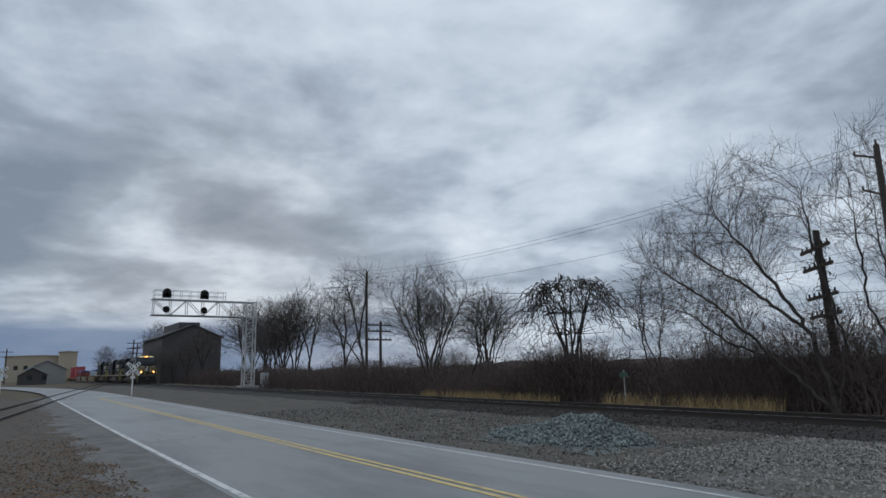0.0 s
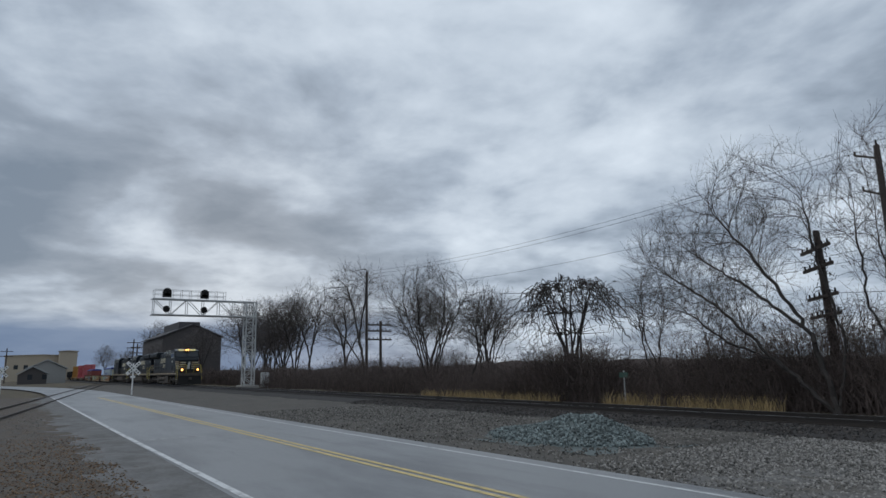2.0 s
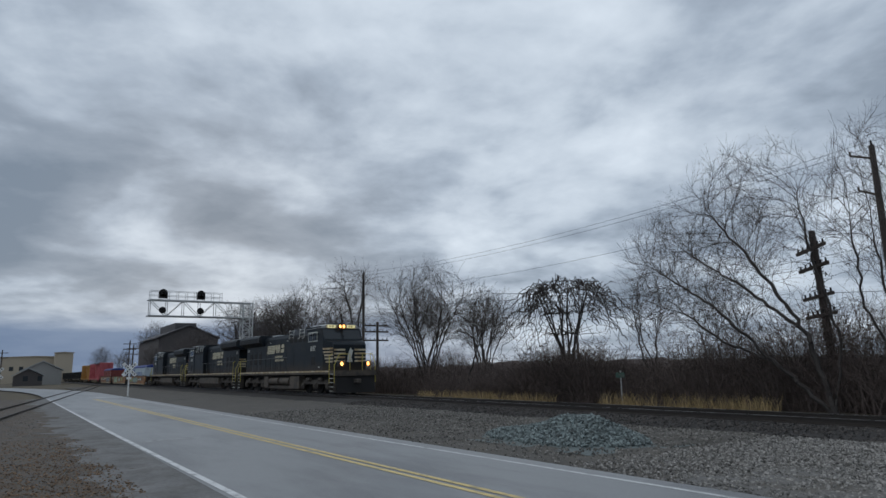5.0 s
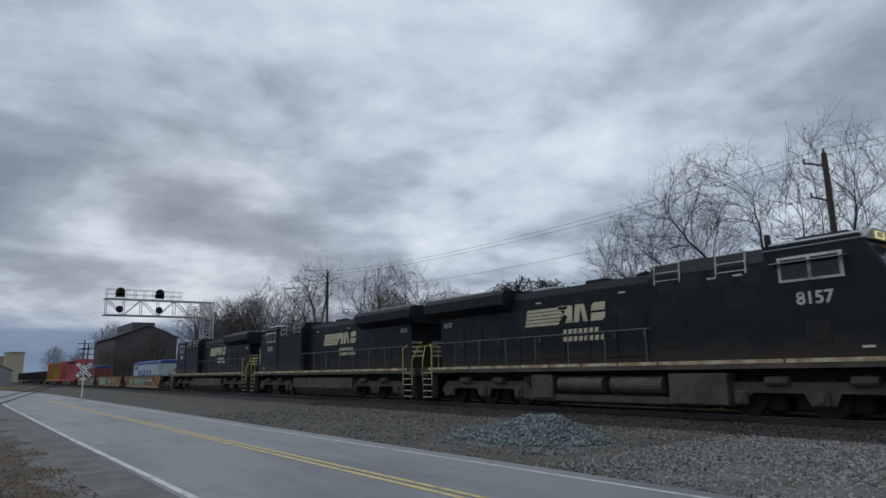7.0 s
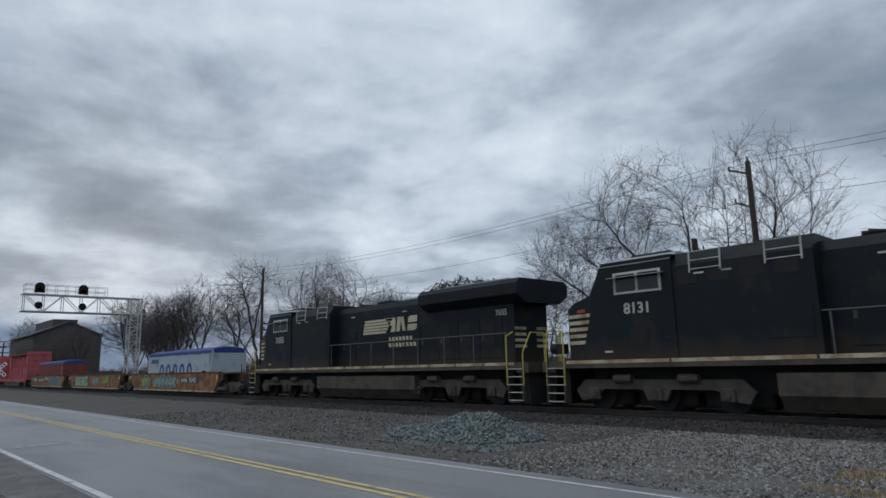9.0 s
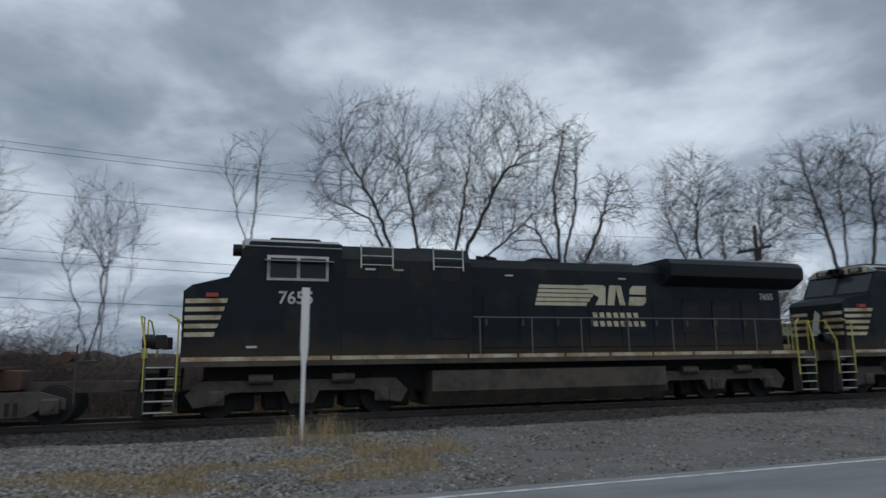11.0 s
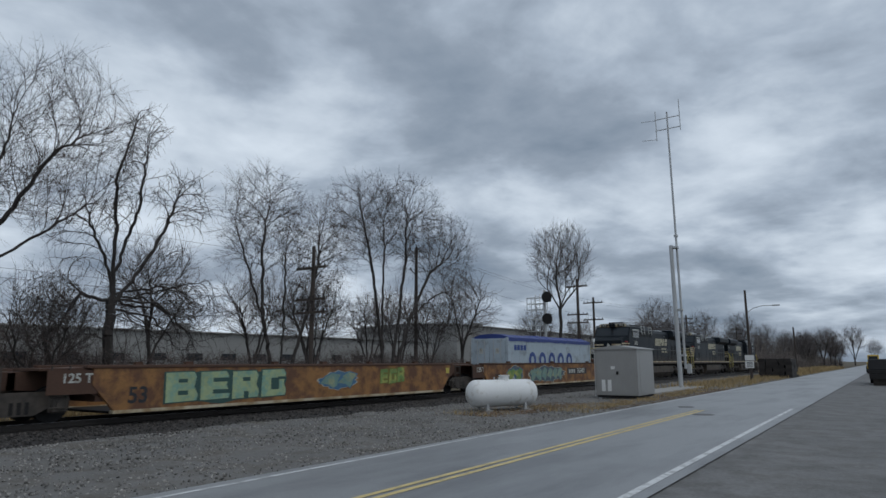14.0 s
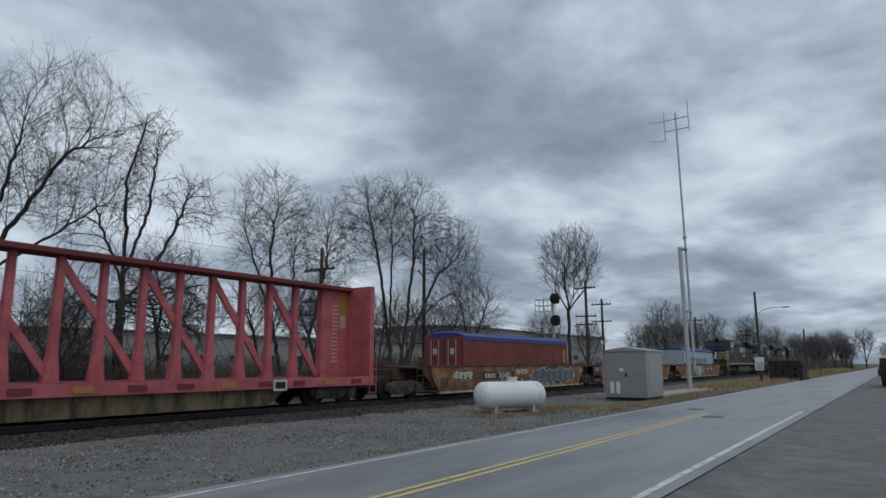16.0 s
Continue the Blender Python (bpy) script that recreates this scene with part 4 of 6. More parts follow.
def well_car():
    g = thing("well_car", "rusty yellow three-unit intermodal well car with painted tags", "well car")
    tx = [-69.2, -89.7, -110.1, -130.5]
    for i in range(3):
        well_body(g, tx[i + 1], tx[i])
    for i, x in enumerate(tx):
        WHEELS.extend(bogie(g, x, 2, 0.46, 1.8, False))
    for x, d in ((tx[0], 1), (tx[3], -1)):
        part("coupler", Box(min(x, x + d * 2.3), max(x, x + d * 2.3), -0.15, 0.15, 0.72, 1.0), TRUCK, g)
        hb = bmesh.new()
        path(hb, [(x + d * 1.4, -1.3, 0.5), (x + d * 1.4, -1.3, 1.9)], 0.025)
        path(hb, [(x + d * 1.4, -1.3, 1.5), (x + d * 1.4, 1.3, 1.5)], 0.025)
        part("end_rail", hb, TRUCK, g)
        br = Rod((x + d * 1.0, -0.5, 1.62), (x + d * 1.0, 0.4, 1.62), 0.14, n=10)
        part("brake_reservoir", br, WELL_D, g)
    y = -1.466
    # stencilled number boards: a bar for the owner's mark and the digits
    for xa, xb in ((-77.3, -74.0), (-124.5, -121.1)):
        bd = part("stencil_board", Box(xa, xb, y, y + 0.006, 0.72, 1.12), G_BLACK, g, "black board with pale stencilled number")
        for k in range(4):
            xx = xa + 0.25 + k * 0.28
            part("mark_bar", Box(xx, xx + 0.2, y - 0.006, y, 0.80, 1.04), WHITE, bd)
        lettering("number", "765403", 0.45, WHITE, bd, Matrix.Translation((xa + 2.30, y - 0.004, 0.92)) @ pose(0, 0, 0, 90, 0, 0), "pale stencilled digits")
    for xx in (-86.6, -107.2, -127.9):
        lettering("size_mark", "53", 0.62, G_BLACK, g, Matrix.Translation((xx, y - 0.002, 0.62)) @ pose(0, 0, 0, 90, 0, 0), "dark stencilled digits")
    for xx in (-88.4, -108.9):
        part("end_plate", Box(xx - 0.75, xx + 0.75, -1.44, -1.43, 0.72, 1.34), WELL_D, g)
        lettering("load_mark", "125 T", 0.34, WHITE, g, Matrix.Translation((xx, -1.445, 1.12)) @ pose(0, 0, 0, 90, 0, 0), "white painted mark")

    def tag(cx, cz, w, h, materials, seed, letters):
        rr = random.Random(seed)
        part("tag_outline", outline_blob(blob(cx, cz, w, h, seed, 30), y - 0.001, 0.06), G_LINE, g, "pale outline of a sprayed tag")
        part("tag_ground", outline_blob(blob(cx, cz, w, h, seed, 30), y - 0.004), materials[0], g, "sprayed colour field")
        for k in range(letters):
            x = cx - w * 0.42 + w * 0.84 * (k + 0.5) / letters
            ww = w * 0.8 / letters
            hh = h * 0.74
            m_ = rr.choice((9, 11, 13))
            sh = [(x + ww * 0.72 * (1.0 if j % 2 else rr.uniform(0.35, 0.7)) * math.cos(6.2832 * j / m_), cz + hh * 0.56 * (rr.uniform(0.85, 1.05) if j % 3 else 0.55) * math.sin(6.2832 * j / m_)) for j in range(m_)]
            part("tag_shape_edge", outline_blob(sh, y - 0.007, 0.16), materials[2], g, "dark edge of a sprayed shape")
            part("tag_shape", outline_blob(sh, y - 0.010), materials[1], g, "sprayed interlocking shape")

    def block_tag(x0, x1, z0, z1, materials, shapes):
        """Broad sprayed blocks with dark edges and small slots."""
        rr = random.Random(int(-x0))
        n = len(shapes)
        w = (x1 - x0) / n
        part("tag_ground", outline_blob(blob((x0 + x1) / 2, (z0 + z1) / 2, (x1 - x0) * 1.04, (z1 - z0) * 1.05, 5, 26), y - 0.003), materials[2], g, "dark sprayed ground")
        for k, slots in enumerate(shapes):
            a = x0 + k * w
            low, high = z0 + rr.uniform(0, 0.08), z1 - rr.uniform(0, 0.08)
            lean = rr.uniform(-0.06, 0.06)
            sh = [(a + 0.02, low), (a + w * 0.94, low + 0.03), (a + w * 0.98, low + 0.2), (a + w * 0.90 + lean, (low + high) / 2), (a + w * 0.97 + lean, high - 0.15), (a + w * 0.88 + lean, high), (a + 0.06 + lean, high - 0.02)]
            part("tag_shape_edge", outline_blob(sh, y - 0.006, 0.05), materials[1], g, "dark edge of a sprayed block")
            part("tag_shape", outline_blob(sh, y - 0.009, -0.04), materials[0], g, "pale sprayed block")
            for u, v, ww, hh in slots:
                q = [(a + w * u, low + (high - low) * v), (a + w * (u + ww), low + (high - low) * v), (a + w * (u + ww), low + (high - low) * (v + hh)), (a + w * u, low + (high - low) * (v + hh))]
                part("tag_slot", outline_blob(q, y - 0.012), materials[1], g)

    bar2 = [(0.38, 0.24, 0.28, 0.14), (0.38, 0.64, 0.26, 0.12)]
    gaps = [(0.42, 0.22, 0.56, 0.14), (0.42, 0.62, 0.56, 0.14)]
    leg = [(0.38, 0.62, 0.26, 0.14), (0.44, 0.0, 0.16, 0.26)]
    hook = [(0.40, 0.26, 0.30, 0.42), (0.66, 0.62, 0.32, 0.10)]
    block_tag(-106.4, -101.7, 0.30, 1.34, (G_PALE, G_TEALD, G_TEALD), [bar2, gaps, leg, hook])
    block_tag(-96.6, -94.9, 0.62, 1.32, (G_GREEN, G_OLIVE, G_OLIVE), [gaps, hook, leg])
    tag(-80.4, 0.80, 5.4, 1.0, (G_NAVY, G_TEAL, G_NAVY), 11, 6)
    tag(-84.6, 0.80, 2.0, 1.05, (G_NAVY, G_GREEN, G_BLUE), 12, 2)
    tag(-99.0, 0.85, 2.2, 0.75, (G_BLUE, G_TEAL, G_BLUE), 14, 2)
    tag(-116.0, 0.82, 6.8, 1.15, (G_BLACK, G_NAVY, G_LINE), 16, 7)
    tag(-120.2, 1.1, 1.6, 0.45, (WELL_D, G_LINE, WELL_D), 17, 3)
    tag(-126.3, 0.98, 2.0, 0.55, (WELL_D, G_LINE, WELL_D), 18, 4)
    return g


def centerbeam(x1, paint, dark, label):
    """A centre-partition lumber flatcar whose leading end is at x1."""
    L = 22.2
    x0 = x1 - L
    g = thing("centerbeam_flatcar", label, "flatcar", "lumber flatcars")
    part("deck", Box(x0 + 0.3, x1 - 0.3, -1.40, 1.40, 0.92, 1.02), dark, g)
    for s in (-1, 1):
        part("side_sill", Box(x0 + 0.2, x1 - 0.2, s * 1.38, s * 1.46, 0.70, 1.04), paint, g, "faded red side sill")
        for k in range(14):
            x = x0 + 1.2 + k * 1.5
            part("stake_pocket", Box(x, x + 0.55, s * 1.455, s * 1.49, 0.78, 0.95), OCHRE if k % 3 == 0 else dark, g)
    part("fishbelly_sill", Prism([(x0 + 4.6, 0.72), (x0 + 5.4, 0.14), (x1 - 5.4, 0.14), (x1 - 4.6, 0.72)], -1.28, 1.28), BELLY, g, "deep sill streaked with rust and dirt")
    part("centre_sill", Box(x0 + 0.3, x1 - 0.3, -0.25, 0.25, 0.55, 0.93), dark, g)
    part("top_chord", Box(x0 + 1.2, x1 - 0.4, -0.42, 0.42, 4.50, 4.68, 0.03), dark, g, "dark red top beam")
    n = 15
    for k in range(n + 1):
        x = x0 + 1.6 + (L - 3.6) * k / n
        if x > x1 - 2.2:
            break
        po = Prism([(x - 0.09, 4.5), (x + 0.09, 4.5), (x + 0.11, 1.9), (x + 0.22, 1.02), (x - 0.22, 1.02), (x - 0.11, 1.9)], -0.11, 0.11)
        part("post", po, paint, g, "faded red post")
    for k in range(1, n, 2):
        xa = x0 + 1.6 + (L - 3.6) * k / n
        xb = xa + (L - 3.6) / n * 2.0
        if max(xa, xb) > x1 - 1.8 or min(xa, xb) < x0 + 1.0:
            continue
        b = bmesh.new()
        d = Vector((xb - xa, 0, -3.3))
        m = Matrix.Translation(((xa + xb) / 2, 0, 2.75)) @ d.to_track_quat("Z", "Y").to_matrix().to_4x4()
        box(b, -0.05, 0.05, -0.11, 0.11, -d.length / 2, d.length / 2, m=m)
        part("brace", b, paint, g, "diagonal brace")
    for xe, d in ((x1, -1), (x0, 1)):
        e = part("end_bulkhead", Box(min(xe + d * 0.15, xe + d * 0.42), max(xe + d * 0.15, xe + d * 0.42), -1.42, 1.42, 0.95, 4.68, 0.02), paint, g, "tall end bulkhead")
        part("end_web", Prism([(xe + d * 0.4, 1.02), (xe + d * 1.9, 1.02), (xe + d * 1.9, 4.5), (xe + d * 0.4, 4.5)], -0.14, 0.14), paint, g, "steel web plate behind the bulkhead")
        for k in range(15):
            part("notice_bar", Box(xe + d * (1.0 if k % 3 else 0.95), xe + d * 1.32, -0.147, -0.141, 1.6 + 0.16 * k, 1.66 + 0.16 * k), NOTICE, e)
        part("notice_plate", Box(xe + d * 0.55, xe + d * 0.85, -0.152, -0.147, 3.0, 3.5), NOTICE, e)
        for k in range(5):
            part("bulkhead_rib", Box(min(xe + d * 0.08, xe + d * 0.15), max(xe + d * 0.08, xe + d * 0.15), -1.35, 1.35, 1.3 + 0.75 * k, 1.4 + 0.75 * k), paint, e)
        part("worn_patch", Box(min(xe + d * 0.45, xe + d * 0.95), max(xe + d * 0.45, xe + d * 0.95), -0.146, -0.141, 2.9, 4.4), OCHRE, e, "ochre rusty patch")
        part("coupler", Box(min(xe, xe - d * 0.5), max(xe, xe - d * 0.5), -0.15, 0.15, 0.62, 0.9), TRUCK, g)
        WHEELS.extend(bogie(g, xe + d * 2.1, 2, 0.46, 1.75, False))
        for s in (-1, 1):
            lb = bmesh.new()
            xx = xe + d * 0.28
            path(lb, [(xx - 0.2, s * 1.48, 0.3), (xx - 0.2, s * 1.48, 1.7)], 0.018)
            path(lb, [(xx + 0.2, s * 1.48, 0.3), (xx + 0.2, s * 1.48, 1.7)], 0.018)
            for k in range(5):
                rod(lb, (xx - 0.2, s * 1.48, 0.4 + 0.3 * k), (xx + 0.2, s * 1.48, 0.4 + 0.3 * k), 0.015, n=6)
            part("ladder", lb, paint, g)
    fr = part("placard", Box(x1 - 5.4, x1 - 4.8, -1.50, -1.49, 0.62, 1.0), WHITE, g, "white framed placard")
    part("placard_field", Box(x1 - 5.32, x1 - 4.88, -1.506, -1.50, 0.70, 0.92), UNDER, fr)
    return g


def gondola(x1, label, material=None, load=0.0):
    L = 17.0
    x0 = x1 - L
    g = thing("gondola", label, "gondola", "gondolas of the train")
    mtl = material or GOND
    for s in (-1, 1):
        part("side", Box(x0 + 0.4, x1 - 0.4, s * 1.40, s * 1.47, 1.0, 2.9), mtl, g)
        for k in range(12):
            x = x0 + 0.7 + k * 1.4
            part("rib", Box(x, x + 0.12, s * 1.47, s * 1.56, 1.0, 2.9), mtl, g)
        part("top_edge", Box(x0 + 0.35, x1 - 0.35, s * 1.38, s * 1.56, 2.9, 3.0), mtl, g)
    for x in (x0 + 0.4, x1 - 0.47):
        part("end", Box(x, x + 0.07, -1.40, 1.40, 1.0, 2.9), mtl, g)
    part("floor", Box(x0 + 0.3, x1 - 0.3, -1.45, 1.45, 0.85, 1.0), UNDER, g)
    for xe, d in ((x1, -1), (x0, 1)):
        part("coupler", Box(min(xe + d * 0.4, xe - d * 0.05), max(xe + d * 0.4, xe - d * 0.05), -0.15, 0.15, 0.72, 1.0), TRUCK, g)
        bogie(g, xe + d * 2.0, 2, 0.46, 1.75, False)
    return g


# vehicles, each with the pose that it has when the leading coupler is at x = 0
TRAIN = []


def coupled(ob, m):
    TRAIN.append((ob, m))
    ob.matrix_world = Matrix.Translation((-120, TRACK_Y, RAIL_Z)) @ m
    return ob


coupled(loco("8157", True), pose(-11.15, 0, 0))
coupled(loco("8131", False), pose(-33.45, 0, 0, 0, 0, 180))
coupled(loco("7655", False), pose(-55.75, 0, 0, 0, 0, 180))
coupled(well_car(), pose(0, 0, 0))
coupled(container(-84.95, -72.5, CONT_B, "pale blue open-top container with a blue tarpaulin in a well", True), pose(0, 0, 0))
coupled(container(-125.85, -113.5, CONT_R, "red-brown open-top container with a blue tarpaulin in a well", False), pose(0, 0, 0))
coupled(centerbeam(-132.75, PINK, PINK_D, "empty faded red centre-beam lumber flatcar"), pose(0, 0, 0))
coupled(centerbeam(-155.3, OCHRE, OCHRE, "empty ochre centre-beam lumber flatcar"), pose(0, 0, 0))
for k in range(5):
    coupled(gondola(-178.2 - 17.1 * k, "black steel gondola with ribbed sides"), pose(0, 0, 0))

RUN = [(0.0, -119.9), (1.5, -96.2), (3.5, -63.3), (5.8, -25.2), (6.5, -12.7), (7.0, -3.4), (8.2, 16.7), (10.3, 51.9), (10.8, 60.8), (11.6, 75.3), (12.5, 91.4), (14.5, 126.7), (15.2, 139.2), (16.0, 153.3)]


def motions():
    for ob, m in TRAIN:
        walk(ob, [(t, Matrix.Translation((x, TRACK_Y, RAIL_Z)) @ m) for t, x in RUN])
    steps = [k / 30 for k in range(481)]
    ts, xs = [t for t, _ in RUN], [x for _, x in RUN]
    run = np.interp(steps, ts, xs) - xs[0]
    for w, x, r in WHEELS:
        back = w.parent.parent.matrix_world.to_3x3()[0][0] < 0
        turn = np.degrees(run / r) * (-1 if back else 1)
        walk(w, [(t, pose(x, 0, r, 0, a, 0)) for t, a in zip(steps, turn)])

# ---- trees, brush and grass ----


def tubes(segs, sides=3):
    """Tapered prisms for rows of (x0, y0, z0, x1, y1, z1, r0, r1)."""
    s = np.asarray(segs, float)
    p, q, r0, r1 = s[:, :3], s[:, 3:6], s[:, 6], s[:, 7]
    d = q - p
    d /= np.linalg.norm(d, axis=1, keepdims=True) + 1e-9
    ref = np.where(np.abs(d[:, 2:3]) > 0.9, np.array([[1.0, 0, 0]]), np.array([[0, 0, 1.0]]))
    u = np.cross(d, ref)
    u /= np.linalg.norm(u, axis=1, keepdims=True) + 1e-9
    v = np.cross(d, u)
    ring0, ring1 = [], []
    for k in range(sides):
        a = 2 * math.pi * k / sides
        o = math.cos(a) * u + math.sin(a) * v
        ring0.append(p + o * r0[:, None])
        ring1.append(q + o * r1[:, None])
    verts = np.stack(ring0 + ring1, 1).reshape(-1, 3)
    one = np.array([(k, (k + 1) % sides, sides + (k + 1) % sides, sides + k) for k in range(sides)])
    faces = (np.arange(len(s))[:, None, None] * 2 * sides + one[None]).reshape(-1, 4)
    return verts, faces.tolist()


def grow(seed, limbs, crowns, points=500, step=0.34, tip=0.007, up=0.16, twigs=3, twig=0.6, hang=0.0, power=2.0, keep=1.3):
    """A leafless tree: limbs that fork towards free room in the crown, and twigs on all thin wood.

    limbs: bends (x, y, z) of the main limbs; crowns: ellipsoids (x, y, z, rx, ry, rz) that the wood fills.
    hang: share of twigs that trail downwards."""
    rg = np.random.default_rng(seed)
    pos, par, way = [], [], []

    def add(p, parent, d):
        pos.append(np.asarray(p, float))
        par.append(parent)
        way.append(d / (np.linalg.norm(d) + 1e-9))
        return len(pos) - 1

    for bends in limbs:
        b = np.array(bends, float)
        last = -1
        if pos:
            near = np.linalg.norm(np.array(pos) - b[0], axis=1)
            last = int(near.argmin()) if b[0][2] > 0.3 else 0
        if last < 0:
            last = add(b[0], -1, np.array((0, 0, 1.0)))
        for a, c in zip(b, b[1:]):
            n = max(1, int(np.linalg.norm(c - a) / step))
            for k in range(1, n + 1):
                q = a + (c - a) * k / n + rg.normal(0, 0.035, 3)
                last = add(q, last, q - pos[last])
    vol = np.array([c[3] * c[4] * c[5] for c in crowns])
    share = np.maximum(1, (2.6 * points * vol ** 0.7 / (vol ** 0.7).sum()).astype(int))
    goal = []
    for c, n in zip(crowns, share):
        v = rg.normal(size=(n, 3))
        v /= np.linalg.norm(v, axis=1, keepdims=True)
        v *= rg.random((n, 1)) ** 0.5
        goal.append(np.array(c[:3]) + v * np.array(c[3:]))
    goal = np.concatenate(goal)
    goal = goal[goal[:, 2] > 0.6]
    dist, near = np.full(len(goal), 1e9), np.zeros(len(goal), int)
    alive = np.ones(len(goal), bool)
    fresh = list(range(len(pos)))
    sprouts = {}
    for _ in range(80):
        fp = np.array([pos[k] for k in fresh])
        dd = np.linalg.norm(goal[:, None] - fp[None], axis=2)
        m = dd.argmin(1)
        dm = dd[np.arange(len(goal)), m]
        better = dm < dist
        dist[better], near[better] = dm[better], np.array(fresh)[m[better]]
        alive &= dist > step * 1.05
        if not alive.any():
            break
        fresh = []
        for k in np.unique(near[alive]):
            g = goal[alive & (near == k)] - pos[k]
            g /= np.linalg.norm(g, axis=1, keepdims=True)
            g = g[g @ way[k] > -0.15]
            if not len(g):
                alive &= near != k
                continue
            d = g.mean(0) + keep * way[k] + np.array((0, 0, up)) + rg.normal(0, 0.13, 3)
            d /= np.linalg.norm(d)
            # a fork that would repeat an earlier one gives its goals up
            if any(float(d @ e) > 0.93 for e in sprouts.get(k, ())) or len(sprouts.get(k, ())) > 2:
                alive &= near != k
                continue
            sprouts.setdefault(k, []).append(d)
            fresh.append(add(pos[k] + d * step, k, d))
        if not fresh:
            break
    n = len(pos)
    load, leaf = np.zeros(n), np.ones(n, bool)
    for k in range(n):
        if par[k] >= 0:
            leaf[par[k]] = False
    for k in range(n - 1, -1, -1):
        load[k] = max(load[k], tip ** power)
        if par[k] >= 0:
            load[par[k]] += load[k]
    r = load ** (1 / power)
    thick, fine = [], []
    for k in range(n):
        a = par[k]
        if a >= 0:
            (thick if r[k] > 0.024 else fine).append((*pos[a], *pos[k], min(r[a], r[k] * 1.25), r[k]))
        if r[k] < 0.045:
            for _ in range(twigs + (1 if leaf[k] else 0)):
                if rg.random() < 0.45:
                    continue
                p, d = pos[k], way[k] * 0.9 + rg.normal(0, 0.48, 3) + np.array((0, 0, 0.3))
                down = rg.random() < hang
                long = twig * rg.uniform(0.35, 0.8)
                for i in range(3):
                    d = d / np.linalg.norm(d) + rg.normal(0, 0.11, 3) + (np.array((0, 0, -0.9)) if down else 0)
                    d = d / np.linalg.norm(d)
                    q = p + d * long
                    fine.append((*p, *q, tip * (0.85 - 0.2 * i), tip * (0.65 - 0.2 * i)))
                    if i < 2 and not down:
                        e = d * 0.8 + rg.normal(0, 0.5, 3)
                        fine.append((*q, *(q + e / np.linalg.norm(e) * long * rg.uniform(0.5, 1.2)), tip * 0.55, tip * 0.3))
                    p = q
        elif hang and rg.random() < hang * 1.6:
            p, d = pos[k], np.array((rg.normal(0, 0.6), rg.normal(0, 0.6), -0.2))
            for i in range(rg.integers(2, 6)):
                d = d * 0.6 + np.array((0, 0, -0.6)) + rg.normal(0, 0.22, 3)
                q = p + d * 0.4
                fine.append((*p, *q, 0.010, 0.008))
                p = q
    return thick, fine


def tree(x, y, seed, label, limbs, crowns, group="bare trees", **k):
    th, fi = grow(seed, limbs, crowns, **k)
    g = thing("tree", label, "tree", group, pose(x, y, -0.04))
    for nm, segs, sides, material in (("trunk", th, 6, BARK), ("crown", fi, 3, HAZE_TWIG if group == "far trees" else TWIG)):
        if segs:
            v, fc = tubes(np.array(segs), sides)
            ob = new(nm, from_arrays(nm, v, fc, material))
            ob.parent = g
    return g


def fan(seed, stems, height, width, fork=0.0, lean=0.0):
    """Main limbs that rise from one base and spread into a crown."""
    q = random.Random(seed)
    out = []
    if fork:
        out.append([(0, 0, 0), (lean * fork * 0.5, 0, fork * 0.5), (lean * fork, q.gauss(0, 0.1), fork)])
    for k in range(stems):
        a = 6.283 * (k + q.uniform(-0.3, 0.3)) / stems
        w, h = width * q.uniform(0.45, 0.9), height * q.uniform(0.62, 0.82)
        b = Vector((lean * fork, 0, fork))
        cx, cy = w * math.cos(a), w * math.sin(a)
        out.append([(*b,)] + [(b.x + cx * f ** 1.3 + lean * f * h * 0.3 + q.gauss(0, 0.12), b.y + cy * f ** 1.3 + q.gauss(0, 0.12), fork + (h - fork) * f) for f in (0.3, 0.62, 1.0)])
    return out


MULTI = "leafless multi-stemmed tree with fine upswept twigs"
SINGLE = "tall leafless tree with an open crown of twigs"
tree(-11.1, 22.6, 21, "broad leafless multi-stemmed tree leaning over the brush",
     [[(0, 0, 0), (-1.9, 0, 1.8), (-4.0, 0.3, 2.6), (-6.2, 0.5, 4.2)],
      [(0, 0, 0), (-0.6, 0, 2.7), (-1.9, -0.4, 5.2), (-3.5, -0.5, 7.4)],
      [(-0.6, 0, 2.7), (-3.2, 0.6, 4.7), (-5.6, 0.8, 6.4)],
      [(-1.9, 0, 1.8), (-3.6, -0.5, 3.8), (-6.4, -0.6, 5.8)],
      [(0, 0, 0), (0.2, 0.5, 2.5), (-0.4, 0.6, 5.0), (-0.9, 0.8, 8.0)]],
     [(-4.3, 0, 5.4, 3.4, 2.2, 2.8), (-2.2, 0, 7.0, 2.5, 2.0, 2.6), (-6.0, 0, 5.8, 1.7, 1.5, 2.0)], points=1100, step=0.28, tip=0.0062, twig=0.5)
tree(-9.2, 23.4, 22, MULTI, fan(2, 5, 9.0, 1.8, 0.0, 0.05), [(0.3, 0, 6.6, 2.3, 2.0, 3.1)], points=600, step=0.28, tip=0.0062, twig=0.5)
